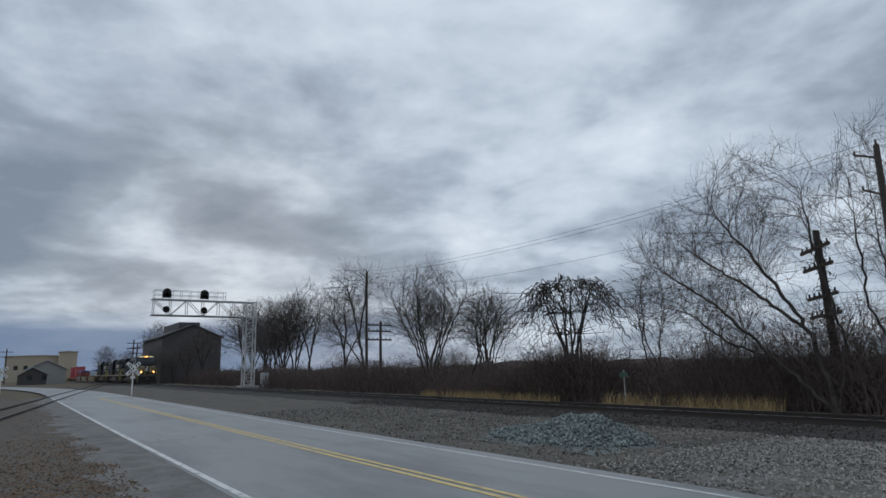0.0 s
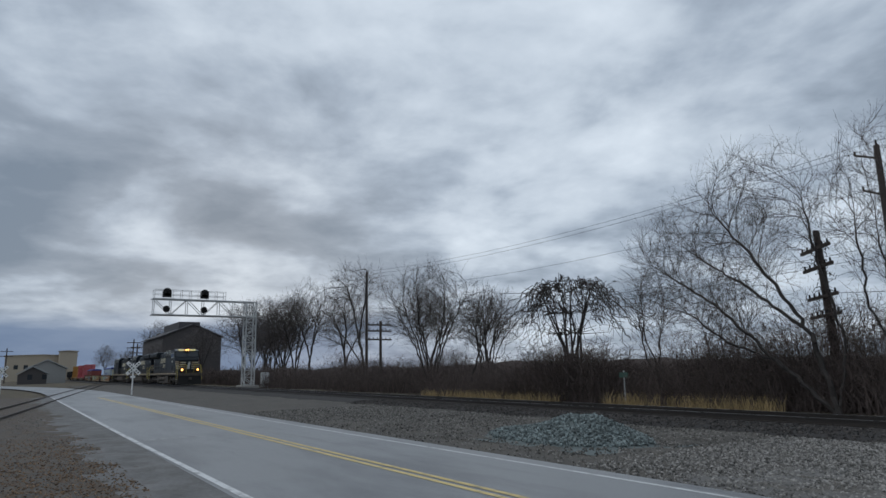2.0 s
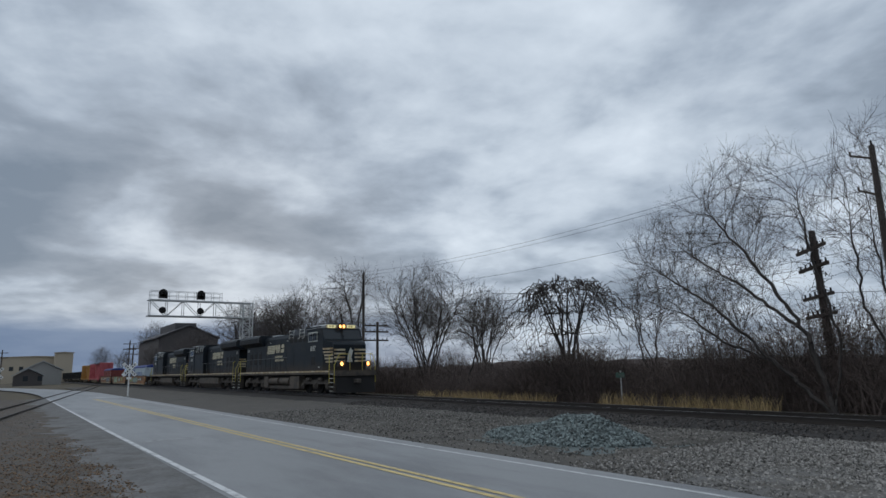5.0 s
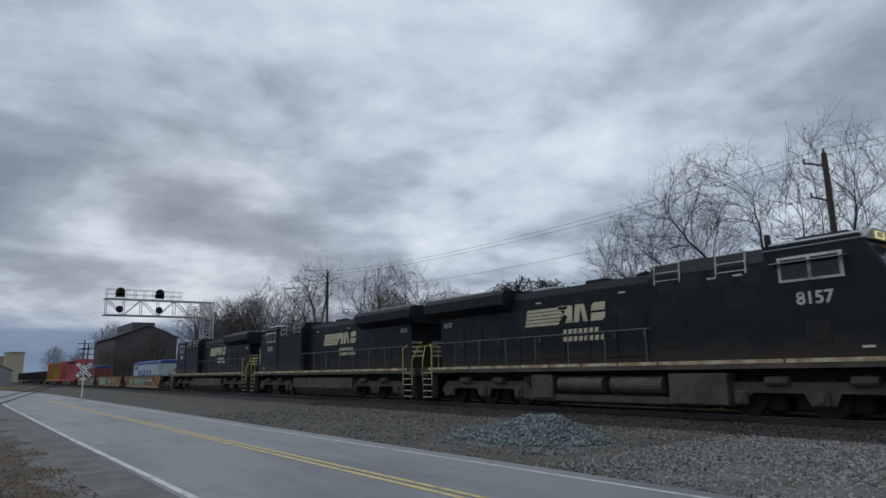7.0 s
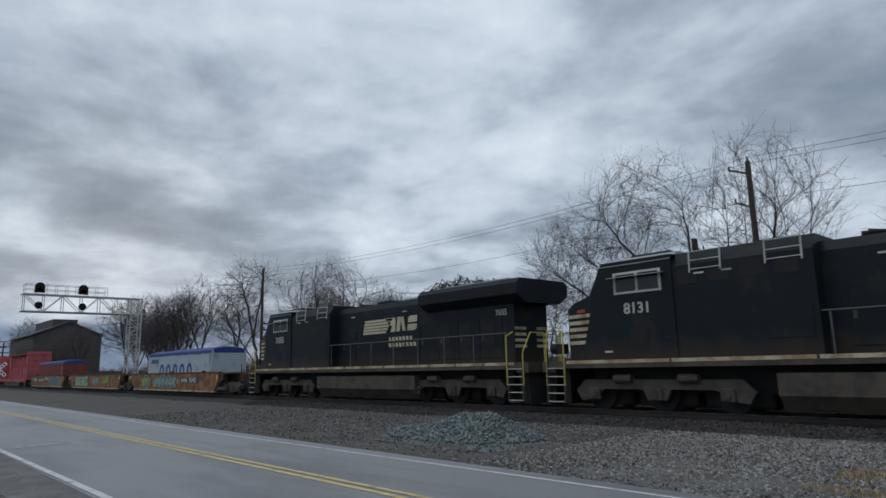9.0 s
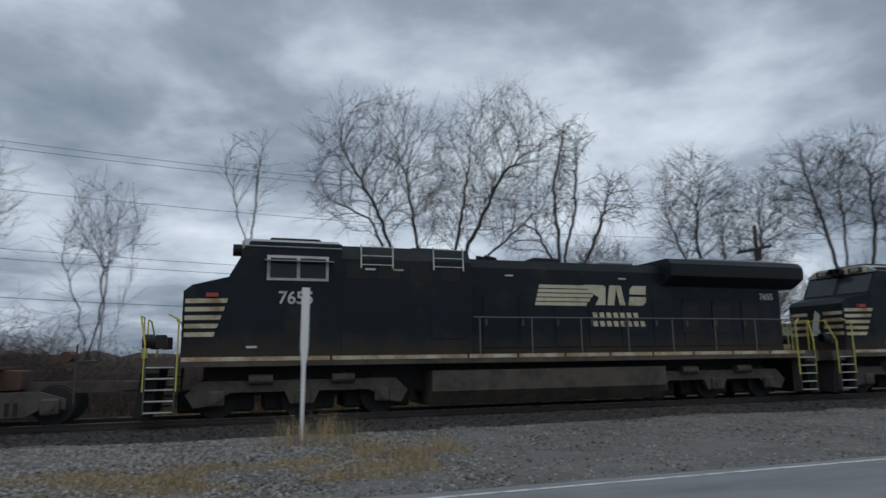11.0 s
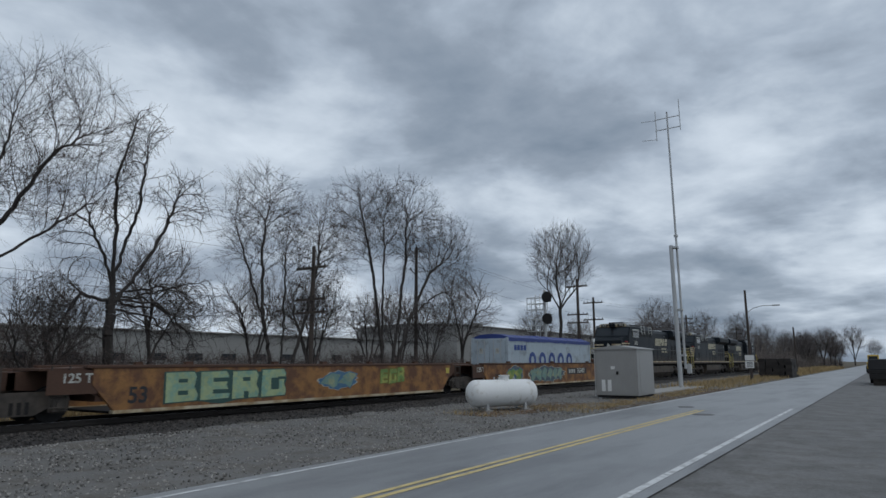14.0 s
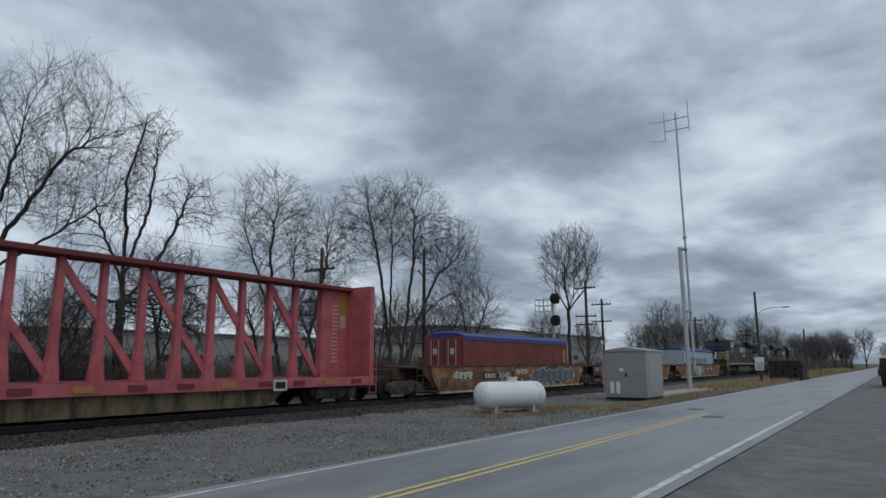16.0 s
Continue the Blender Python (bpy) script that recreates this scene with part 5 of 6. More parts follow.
tree(8.2, 26.0, 23, "large spreading leafless tree with several limbs from the base",
     [[(0, 0, 0), (-1.0, 0, 4.0), (-2.4, 0.2, 8.0), (-3.9, 0.2, 10.6)],
      [(0, 0.2, 0), (-0.4, 0.6, 6.0), (-1.0, 0.8, 10.0)],
      [(0.4, 0, 0), (1.5, 0, 6.3), (3.4, 0, 10.0), (5.4, 0, 11.6)],
      [(-1.0, 0, 4.0), (-2.8, -0.5, 7.4), (-4.8, -0.6, 8.2)],
      [(0.4, 0.3, 0), (1.1, 0.7, 5.0), (2.2, 0.9, 11.2)],
      [(1.1, 0, 5.0), (3.2, -0.5, 6.8), (5.0, -0.5, 8.4)]],
     [(-2.2, 0, 9.6, 3.2, 2.5, 3.2), (3.4, 0, 10.3, 3.1, 2.5, 3.4), (1.0, 0, 8.2, 4.2, 2.5, 1.8)], points=1500, step=0.32, tip=0.0075)
tree(14.5, 26.0, 25, "leafless tree hung with vines, broken boughs sagging from its trunk",
     [[(0, 0, 0), (-0.2, 0, 2.6), (-0.2, 0, 5.4), (-0.4, 0, 9.6), (0.3, 0, 12.2)],
      [(-0.2, 0, 5.4), (0.6, 0, 8.0), (0.9, 0, 11.4)],
      [(-0.1, 0, 4.2), (1.2, 0, 6.2), (2.0, 0, 7.8), (2.5, 0, 9.4)],
      [(-0.2, 0, 5.0), (-1.3, 0, 7.4), (-1.8, 0, 8.8)],
      [(0.6, 0.3, 0), (0.7, 0.3, 3.0), (0.2, 0.1, 4.4)],
      [(0.0, 0, 4.3), (2.0, -0.3, 5.0), (4.2, -0.3, 5.6)],
      [(0.0, 0, 4.2), (2.2, 0.3, 4.2), (3.9, 0.3, 2.9)],
      [(0.0, 0, 4.0), (1.8, 0, 3.7), (3.3, 0, 2.1)],
      [(-0.1, 0, 4.2), (-1.5, 0, 4.5), (-2.4, 0, 2.8)],
      [(0.0, 0, 4.5), (1.4, 0.5, 4.6), (2.9, 0.6, 4.0), (4.3, 0.6, 2.6)],
      [(0.0, 0, 4.4), (1.5, -0.5, 4.3), (3.0, -0.6, 3.2), (3.7, -0.6, 1.8)],
      [(0.0, 0, 4.1), (1.0, -0.4, 3.5), (2.1, -0.5, 2.0)],
      [(0.0, 0, 4.6), (1.8, 0.2, 5.1), (3.2, 0.2, 4.9)]],
     [(0.5, 0, 11.4, 0.9, 0.9, 1.5), (2.6, 0, 9.0, 1.2, 1.0, 1.6), (-0.1, 0, 8.4, 0.7, 0.7, 2.2), (-1.6, 0, 7.0, 1.0, 1.0, 1.8), (2.9, 0, 4.0, 2.1, 1.2, 1.5), (2.4, 0, 4.1, 1.6, 1.0, 0.9), (-1.8, 0, 3.6, 1.2, 1.0, 1.4)], points=900, step=0.27, tip=0.0115, hang=0.5, up=0.0, twig=0.4, power=2.0)
tree(0.6, 27.0, 27, "slender leafless sapling behind the railway", [[(0, 0, 0), (0.1, 0, 4.0), (0.2, 0, 7.0)], [(0.1, 0, 6.0), (-0.6, 0, 8.6), (-0.9, 0, 9.6)], [(0.2, 0, 7.0), (0.5, 0, 10.4)]], [(0.1, 0, 9.0, 1.15, 1.0, 1.9)], points=110, tip=0.009, twigs=1)
tree(-4.7, 27.5, 28, "small leafless tree behind the railway", fan(8, 4, 7.8, 1.3), [(0, 0, 6.6, 1.5, 1.4, 1.8)], points=160, tip=0.009)
tree(25.0, 28.0, 29, "tall leafless tree with three upright stems and fine twigs",
     [[(0, 0, 0), (-1.1, 0, 4.2), (-1.4, 0, 8.2), (-1.0, 0, 11.0)], [(0.2, 0, 0), (0.5, 0.2, 4.3), (0.6, 0.3, 8.6)], [(-1.1, 0, 4.2), (-2.2, 0, 6.6), (-3.2, 0, 9.0)], [(0.3, -0.2, 0), (2.0, 0, 4.4), (3.0, 0, 8.0), (2.9, 0, 10.0)]],
     [(-1.5, 0, 9.2, 2.5, 2.0, 3.1), (2.7, 0, 8.4, 2.3, 2.0, 3.0)], points=1000, step=0.32, tip=0.0085)
tree(34.6, 28.0, 31, "large leafless tree with a broad rounded crown of fine twigs",
     [[(0, 0, 0), (-0.8, 0, 4.0), (-1.6, 0, 8.0), (-2.9, 0, 12.0)], [(0.2, 0, 0), (1.2, 0, 4.2), (2.0, 0, 9.0), (2.2, 0, 13.0)], [(0.5, 0, 0), (2.6, 0, 5.0), (5.0, 0, 8.4), (7.6, 0, 10.0)], [(0, 0.3, 0), (0, 0.4, 4.0), (0.3, 0.6, 12.0)], [(2.6, 0, 5.0), (5.4, -0.3, 6.8), (7.6, -0.4, 7.4)]],
     [(-2.3, 0, 11.0, 2.9, 2.3, 3.1), (2.2, 0, 11.6, 3.0, 2.3, 3.3), (6.5, 0, 10.0, 3.4, 2.2, 2.9), (6.8, 0, 7.4, 2.0, 1.4, 1.3)], points=1500, step=0.36, tip=0.0095)
tree(61.0, 27.0, 33, SINGLE, fan(13, 4, 13.0, 2.4, 7.0, 0.03), [(1.0, 0, 12.0, 3.6, 3.0, 3.7)], points=620, step=0.4, tip=0.013, twig=0.8)
tree(-41.5, 26.0, 34, MULTI, fan(14, 9, 9.0, 4.0), [(0, 0, 6.2, 4.3, 3.8, 3.2)], points=800, step=0.36, tip=0.0085, twig=0.7, twigs=2)
tree(-36.2, 27.5, 36, MULTI, fan(16, 5, 6.8, 2.0), [(0, 0, 4.8, 2.6, 2.2, 2.1)], points=280, tip=0.0085, twigs=2)
tree(-33.6, 24.0, 37, "thin crooked leafless tree at the edge of the brush", [[(0, 0, 0), (0.3, 0, 1.6), (1.1, 0, 3.0), (2.2, 0, 4.6)], [(1.1, 0, 3.0), (1.0, 0, 4.8)]], [(2.0, 0, 4.6, 1.7, 1.2, 1.3)], points=150, tip=0.010)
tree(-61.0, 30.0, 38, SINGLE, [[(0, 0, 0), (0.2, 0, 2.6), (-1.0, 0, 5.0), (-2.6, 0, 8.6), (-4.0, 0, 11.0)], [(-1.0, 0, 5.0), (-0.6, 0.5, 9.0), (-0.6, 0.8, 11.6)], [(0.1, 0, 2.0), (-3.5, 0, 4.6), (-7.5, 0, 7.0), (-9.5, 0, 7.8)]], [(-4.0, 0, 10.6, 3.6, 2.2, 2.3), (-0.6, 0.6, 10.6, 2.0, 1.8, 2.0), (-7.5, 0, 7.2, 2.6, 1.2, 1.1)], points=480, step=0.4, tip=0.013, twig=0.8, twigs=1)
tree(-78.0, 31.0, 39, SINGLE, fan(19, 3, 11.6, 2.6, 3.0), [(0, 0, 9.2, 3.4, 3.0, 3.4)], points=360, step=0.45, tip=0.015, twig=0.9, twigs=1)
tree(-86.0, 32.0, 40, MULTI, fan(20, 5, 11.0, 3.4, 1.0), [(0, 0, 8.0, 4.0, 3.6, 3.8)], points=520, step=0.45, tip=0.015, twig=0.9)
tree(-20.6, 25.5, 41, "small leafless tree beside the vine mound", fan(21, 4, 5.8, 1.3), [(0, 0, 4.3, 1.5, 1.4, 1.7)], points=190, tip=0.009)
tree(-18.0, 27.5, 42, "small leafless tree beside the vine mound", fan(22, 4, 5.0, 1.4), [(0, 0, 3.8, 1.6, 1.4, 1.5)], points=170, tip=0.009)
tree(5.6, 25.6, 43, "low leafless shrub tree with tangled boughs", fan(23, 5, 5.6, 1.9), [(0, 0, 3.8, 2.3, 1.8, 2.0)], points=320, tip=0.009, hang=0.25)
tree(11.4, 25.4, 44, "low leafless shrub tree with tangled boughs", fan(24, 5, 4.6, 1.9), [(0, 0, 3.2, 2.2, 1.8, 1.7)], points=320, tip=0.009, hang=0.25)
tree(41.0, 29.0, 45, "low leafless tree behind the railway", fan(25, 5, 6.4, 2.2), [(0, 0, 4.6, 2.6, 2.0, 2.2)], points=320, tip=0.011)
tree(29.6, 30.0, 46, "low leafless tree behind the railway", fan(26, 5, 6.6, 2.2), [(0, 0, 4.6, 2.4, 2.0, 2.2)], points=300, tip=0.011)

# the mound of vines over a small tree
rg = random.Random(77)
th, fi = [], []
for k in range(330):
    a, e = rg.uniform(0, 6.283), rg.uniform(0.02, 1.0)
    rr = 2.55 * math.sqrt(1 - (1 - e) ** 2) * rg.uniform(0.7, 1.05)
    top = 6.0 - 1.7 * e * e * rg.uniform(0.6, 1.2) + 0.35 * noise.noise((math.cos(a) * rr, math.sin(a) * rr, 3.0))
    p = Vector((rr * math.cos(a), rr * 0.85 * math.sin(a), top))
    r = rg.uniform(0.010, 0.026)
    for i in range(rg.randint(3, 6 if e < 0.6 else 13)):
        q = p + Vector((rg.gauss(0, 0.15) + 0.13 * math.cos(a), rg.gauss(0, 0.15) + 0.10 * math.sin(a), rg.uniform(-0.40, 0.05) if i else rg.uniform(0.0, 0.3)))
        fi.append((*p, *q, r, r * 0.8))
        p = q
for k in range(11):
    a = 6.283 * k / 11 + rg.uniform(-0.2, 0.2)
    w = rg.uniform(0.6, 1.9)
    pts = [Vector((w * math.cos(a) * f ** 1.6 + rg.gauss(0, 0.1), w * 0.85 * math.sin(a) * f ** 1.6 + rg.gauss(0, 0.1), 5.6 * f)) for f in (0, 0.2, 0.4, 0.6, 0.8, 1.0)]
    for i, (p, q) in enumerate(zip(pts, pts[1:])):
        th.append((*p, *q, 0.085 - 0.012 * i, 0.073 - 0.012 * i))
        for _ in range(4 if i > 1 else 0):
            d = Vector((rg.gauss(0, 0.7), rg.gauss(0, 0.7), rg.uniform(0.0, 0.8)))
            th.append((*q, *(q + d), 0.022, 0.010))
vm = thing("tree", "small tree smothered under a dark mound of drooping bare vines", "tree", "bare trees", pose(-24.9, 24.3, 0))
for nm, segs, sides, material in (("trunk", th, 5, BARK), ("vines", fi, 3, BARK)):
    v, fc = tubes(segs, sides)
    ob = new(nm, from_arrays(nm, v, fc, material))
    ob.parent = vm

# a few shared far trees, their twigs paled for distance haze
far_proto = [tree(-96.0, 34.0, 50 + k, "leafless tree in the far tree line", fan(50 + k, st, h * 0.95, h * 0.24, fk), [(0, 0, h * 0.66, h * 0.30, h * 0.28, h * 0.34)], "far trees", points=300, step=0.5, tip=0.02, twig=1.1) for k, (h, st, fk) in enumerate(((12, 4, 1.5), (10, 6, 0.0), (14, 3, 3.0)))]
rg = random.Random(9)
far_proto[1].matrix_world = pose(-103, 36, 0)
far_proto[2].matrix_world = pose(-114, 37, 0)
spots = [(-128, 27, 0.7), (-133, 25.5, 0.62), (-121, 28, 0.7), (-138, 23.4, 0.6), (-92, 31, 0.9), (-100, 29, 0.85), (-108, 33, 0.9), (-122, 40, 1.0), (-74, 34, 0.8), (-53, 33, 0.75), (-48, 36, 0.8), (-176, 30, 1.0), (-185, 34, 0.9), (-230, 30, 0.9), (-250, 26, 0.8), (-215, 36, 0.9), (-150, -26, 0.8), (-135, -22, 0.8)]
for k in range(30):
    x = 80 + 7.2 * k + rg.uniform(-3, 3)
    spots.append((x, 31 + rg.uniform(-2, 14) - 0.03 * x, rg.uniform(0.55, 0.9)))
for k in range(16):
    spots.append((190 + 9 * k + rg.uniform(-3, 3), 17 + rg.uniform(-2, 5), rg.uniform(0.6, 0.95)))
spots += [(16, 34, 0.55), (36, 37, 0.6), (318, 11, 1.25), (330, 4, 1.0), (335, -6, 1.0), (300, -12, 1.0), (46, 36, 0.8), (52, 33, 0.7), (41, 35, 0.6), (70, 34, 0.75), (20.5, 33, 0.6), (30, 36, 0.65), (5, 35, 0.6)]
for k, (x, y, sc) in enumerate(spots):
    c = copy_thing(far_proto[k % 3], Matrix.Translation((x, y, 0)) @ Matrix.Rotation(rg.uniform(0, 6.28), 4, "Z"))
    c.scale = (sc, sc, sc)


def brush(name, x0, x1, y0, y1, n, h0, h1, seed, label, material=BRUSH, r=0.009, twigs=6):
    """A thicket of thin bare stems in one mesh."""
    q = random.Random(seed)
    segs = []
    for _ in range(n):
        x, y = q.uniform(x0, x1), q.uniform(y0, y1)
        swell = 0.5 + 0.9 * noise.noise((x * 0.22, y * 0.25, seed)) + 0.5 * noise.noise((x * 0.9, y * 0.6, seed))
        h = max(0.4, h0 + (h1 - h0) * min(1.1, max(0.0, swell))) * q.uniform(0.45, 1.05)
        lx, ly = q.gauss(0, 0.34), q.gauss(0, 0.34)
        p = Vector((x, y, -0.05))
        pts = [p]
        for f in (0.4, 0.75, 1.0):
            pts.append(Vector((x + lx * h * f * (0.5 + 0.5 * f) + q.gauss(0, 0.09), y + ly * h * f + q.gauss(0, 0.09), h * (f - 0.16 * f * f * abs(lx)))))
        for i, (a, b) in enumerate(zip(pts, pts[1:])):
            segs.append((*a, *b, r * (1.35 - 0.35 * i), r * (1.0 - 0.3 * i)))
        for _k in range(twigs):
            i = q.randrange(3)
            b = pts[i].lerp(pts[i + 1], q.random())
            e = b + Vector((q.gauss(0, 0.34), q.gauss(0, 0.3), q.uniform(-0.25, 0.5))) * (0.5 + 0.2 * h)
            segs.append((*b, *e, r * 0.65, r * 0.35))
    v, f = tubes(segs, 3)
    return tagged(new(name, from_arrays(name, v, f, material)), label, "brush", kind="stuff")


BR = "dense tangle of bare brown brush"
brush("brush", -75, -20, 23.4, 30, 5200, 1.3, 2.7, 1, BR, r=0.013)
brush("brush", -22, 2, 22.8, 29, 5200, 1.4, 2.6, 2, BR)
brush("brush", -19, -5.5, 23.4, 27, 1900, 2.2, 4.4, 12, BR, r=0.010, twigs=9)
brush("brush", 1, 40, 25.5, 32, 6200, 1.5, 2.9, 3, BR, r=0.011, twigs=7)
brush("brush", 3, 15, 25.0, 28, 1300, 1.8, 4.0, 11, BR, r=0.010, twigs=9)
brush("brush", 40, 110, 26, 34, 2600, 1.2, 3.0, 4, BR, r=0.018)
brush("brush", -125, -74, 25, 33, 2600, 1.5, 3.2, 5, BR, r=0.02)
# the two far thickets use the brush colour paled for haze
brush("brush", 110, 330, 16, 24, 3200, 1.6, 4.2, 6, BR, material=HAZE_BRUSH, r=0.036)
brush("brush", 105, 310, 20, 32, 3000, 3.0, 8.0, 10, BR, material=HAZE_BRUSH, r=0.030, twigs=9)
brush("brush", -37, -22, 22.6, 24, 900, 0.7, 1.8, 7, BR)
brush("brush", -28.5, -21.5, 23.0, 26, 1700, 1.6, 3.4, 8, BR, r=0.012, twigs=8)
brush("brush", -60, -34, 25, 29, 1300, 1.8, 3.8, 9, BR, r=0.012, twigs=8)

# low wooded rise behind the brush
rise = sheet("ground_rise", -140, 20, 29.5, 44, 170, 14, lambda x, y: (1.9 + 0.45 * noise.noise((x * 0.13, y * 0.2, 2)) + 0.45 * noise.noise((x * 0.9, y * 0.9, 5))) * min(1, max(0, (y - 29.5) / 1.6)) * min(1, max(0, (44 - y) / 3)) * min(1, max(0.0, (20 - x) / 14)) - 0.1, THICKET, "low bank overgrown with bare brown thicket")


def grass(name, x0, x1, y0, y1, n, h0, h1, seed, label, material=GRASS, w=0.006):
    q = random.Random(seed)
    v, f = [], []
    for _ in range(n):
        x, y = q.uniform(x0, x1), q.uniform(y0, y1)
        if noise.noise((x * 0.8, y * 0.9, seed)) < q.uniform(-0.35, 0.25):
            continue
        h = q.uniform(h0, h1)
        a = q.uniform(0, 6.28)
        dx, dy = math.cos(a) * w, math.sin(a) * w
        lx, ly = q.gauss(0, 0.35) * h, q.gauss(0, 0.35) * h
        b = len(v)
        v += [(x - dx, y - dy, -0.03), (x + dx, y + dy, -0.03), (x + lx * 0.4 + dx * 0.7, y + ly * 0.4 + dy * 0.7, h * 0.6), (x + lx * 0.4 - dx * 0.7, y + ly * 0.4 - dy * 0.7, h * 0.6), (x + lx, y + ly, h)]
        f += [(b, b + 1, b + 2, b + 3), (b + 3, b + 2, b + 4)]
    return tagged(new(name, from_arrays(name, v, f, material)), label, "grass", kind="stuff")


DG = "tufts of dry straw-coloured grass"
grass("dry_grass", -3.6, 3.4, 9.6, 12.0, 12000, 0.02, 0.11, 1, DG)
grass("dry_grass", 0.5, 2.8, 13.2, 15.0, 520, 0.15, 0.75, 2, "pale weeds round a marker post", w=0.005)
grass("dry_grass", 1.8, 4.4, 11.6, 13.2, 1500, 0.05, 0.28, 3, DG)
grass("dry_grass", -36, -24, 21.6, 22.9, 2800, 0.12, 0.6, 4, DG, w=0.010)
grass("dry_grass", -20.8, -13, 21.7, 22.9, 1700, 0.12, 0.7, 11, DG, w=0.010)
grass("dry_grass", -2, 20, 21.6, 24.0, 6000, 0.15, 0.55, 5, DG, w=0.012)
grass("dry_grass", 22, 44, 9.0, 10.6, 6000, 0.04, 0.16, 6, DG, w=0.008)
grass("dry_grass", 44, 92, 8.8, 13.5, 9000, 0.08, 0.4, 7, DG, w=0.016)
grass("dry_grass", 92, 190, 9.0, 14, 7000, 0.2, 0.9, 8, DG, w=0.04)
grass("dry_grass", 19, 25, 11.0, 13.2, 1500, 0.04, 0.14, 9, DG, w=0.006)

# ---- lineside and roadside things ----


def telegraph_pole(x, y, h, arms, label, lean=0.0, r=0.14, arm_turn=90):
    g = thing("telegraph_pole", label, "utility pole", "old telegraph poles", pose(x, y, 0, 0, lean, 0))
    part("pole", Rod((0, 0, -0.2), (0, 0, h), r, r * 0.7, n=10), WOODPOLE, g)
    for k, z in enumerate(arms):
        b = Box(-1.1, 1.1, 0.10, 0.20, z - 0.06, z + 0.06)
        a = part("crossarm", b, WOODPOLE, g, "weathered crossarm")
        a.matrix_local = Matrix.Rotation(radians(arm_turn), 4, "Z")
        for i in range(6):
            xx = -0.98 + i * 0.39
            ins = part("insulator", Rod((xx, 0.15, z + 0.06), (xx, 0.15, z + 0.2), 0.04, 0.03, n=8), UNDER, a)
    return g


telegraph_pole(-12.1, 25.0, 6.6, (3.4, 4.1, 5.2, 5.9), "old dark telegraph pole with four crossarms, leaning", lean=-2, r=0.17, arm_turn=142)
rg = random.Random(31)
pv = []
for k in range(90):
    a, z = rg.uniform(0, 6.283), rg.uniform(0.2, 6.3)
    p = Vector((0.2 * math.cos(a), 0.2 * math.sin(a), z))
    for i in range(rg.randint(2, 4)):
        q = p + Vector((rg.gauss(0, 0.13), rg.gauss(0, 0.13), rg.uniform(-0.25, 0.22)))
        pv.append((*p, *q, 0.016, 0.010))
        p = q
vv, vf = tubes(pv, 3)
vine = tagged(new("climbing_vine", from_arrays("climbing_vine", vv, vf, BARK)), "tangle of bare dark vine on an old pole", "vine", kind="stuff")
vine.matrix_world = pose(-12.1, 25.0, 0, 0, -2, 0)
telegraph_pole(-48.0, 25.2, 5.7, (4.2, 4.9, 5.4), "old dark telegraph pole with crossarms in the brush")
telegraph_pole(24.8, 25.2, 8.0, (4.4, 5.1, 6.8), "old dark telegraph pole with crossarms among trees")
telegraph_pole(61.0, 25.0, 10.0, (5.6, 6.4, 9.2), "tall dark telegraph pole with crossarms", r=0.18)
telegraph_pole(66.5, 25.5, 8.6, (6.2, 8.0), "dark utility pole with crossarms", r=0.16)
telegraph_pole(112.0, 27.0, 9.4, (8.0, 8.8), "far utility pole with crossarms", r=0.18)
telegraph_pole(150.0, 26.0, 9.0, (7.6, 8.5), "far utility pole with crossarms", r=0.18)


def power_pole(x, y, h, label, braces=True):
    g = thing("power_pole", label, "utility pole", "power poles", pose(x, y, 0))
    part("pole", Rod((0, 0, -0.2), (0, 0, h), 0.17, 0.12, n=10), WOODPOLE, g)
    for z, l in ((h - 0.35, 0.9), (h - 2.0, 0.75)):
        b = bmesh.new()
        rod(b, (0, 0, z - 0.25), (-l, 0, z + 0.12), 0.05, n=6)
        rod(b, (-l, 0, z + 0.12), (-l, 0, z + 0.3), 0.05, n=8)
        part("bracket_arm", b, WOODPOLE, g)
    part("insulator", Rod((0, 0, h), (0, 0, h + 0.25), 0.05, 0.03, n=8), UNDER, g)
    return g


power_pole(-12.2, 30.8, 11.0, "tall weathered wooden power pole with bracket arms")
power_pole(-62.2, 31.0, 12.1, "tall weathered wooden power pole with bracket arms")
power_pole(42.0, 31.0, 11.0, "tall weathered wooden power pole behind trees")
for x, y, h, lean in ((-190, 26, 11, 8), (-183, 26, 9.5, 6), (-230, -2, 10, 0)):
    g = thing("line_pole", "far dark wooden pole with short rungs", "utility pole", "far poles", pose(x, y, 0, 0, lean, 0))
    part("pole", Rod((0, 0, -0.2), (0, 0, h), 0.2, 0.15, n=8), WOODPOLE, g)
    for z in (h - 1, h - 2.4):
        part("rung", Box(-0.1, 0.1, -1.6, 1.6, z, z + 0.18), WOODPOLE, g)


def wire(p, q, sag, label="thin black overhead wire between poles"):
    pts = [Vector(p).lerp(Vector(q), k / 24) - Vector((0, 0, 4 * sag * (k / 24) * (1 - k / 24))) for k in range(25)]
    return solid("overhead_wire", sweep(pts, 0.010), WIRE, label, "wire", "overhead wires")


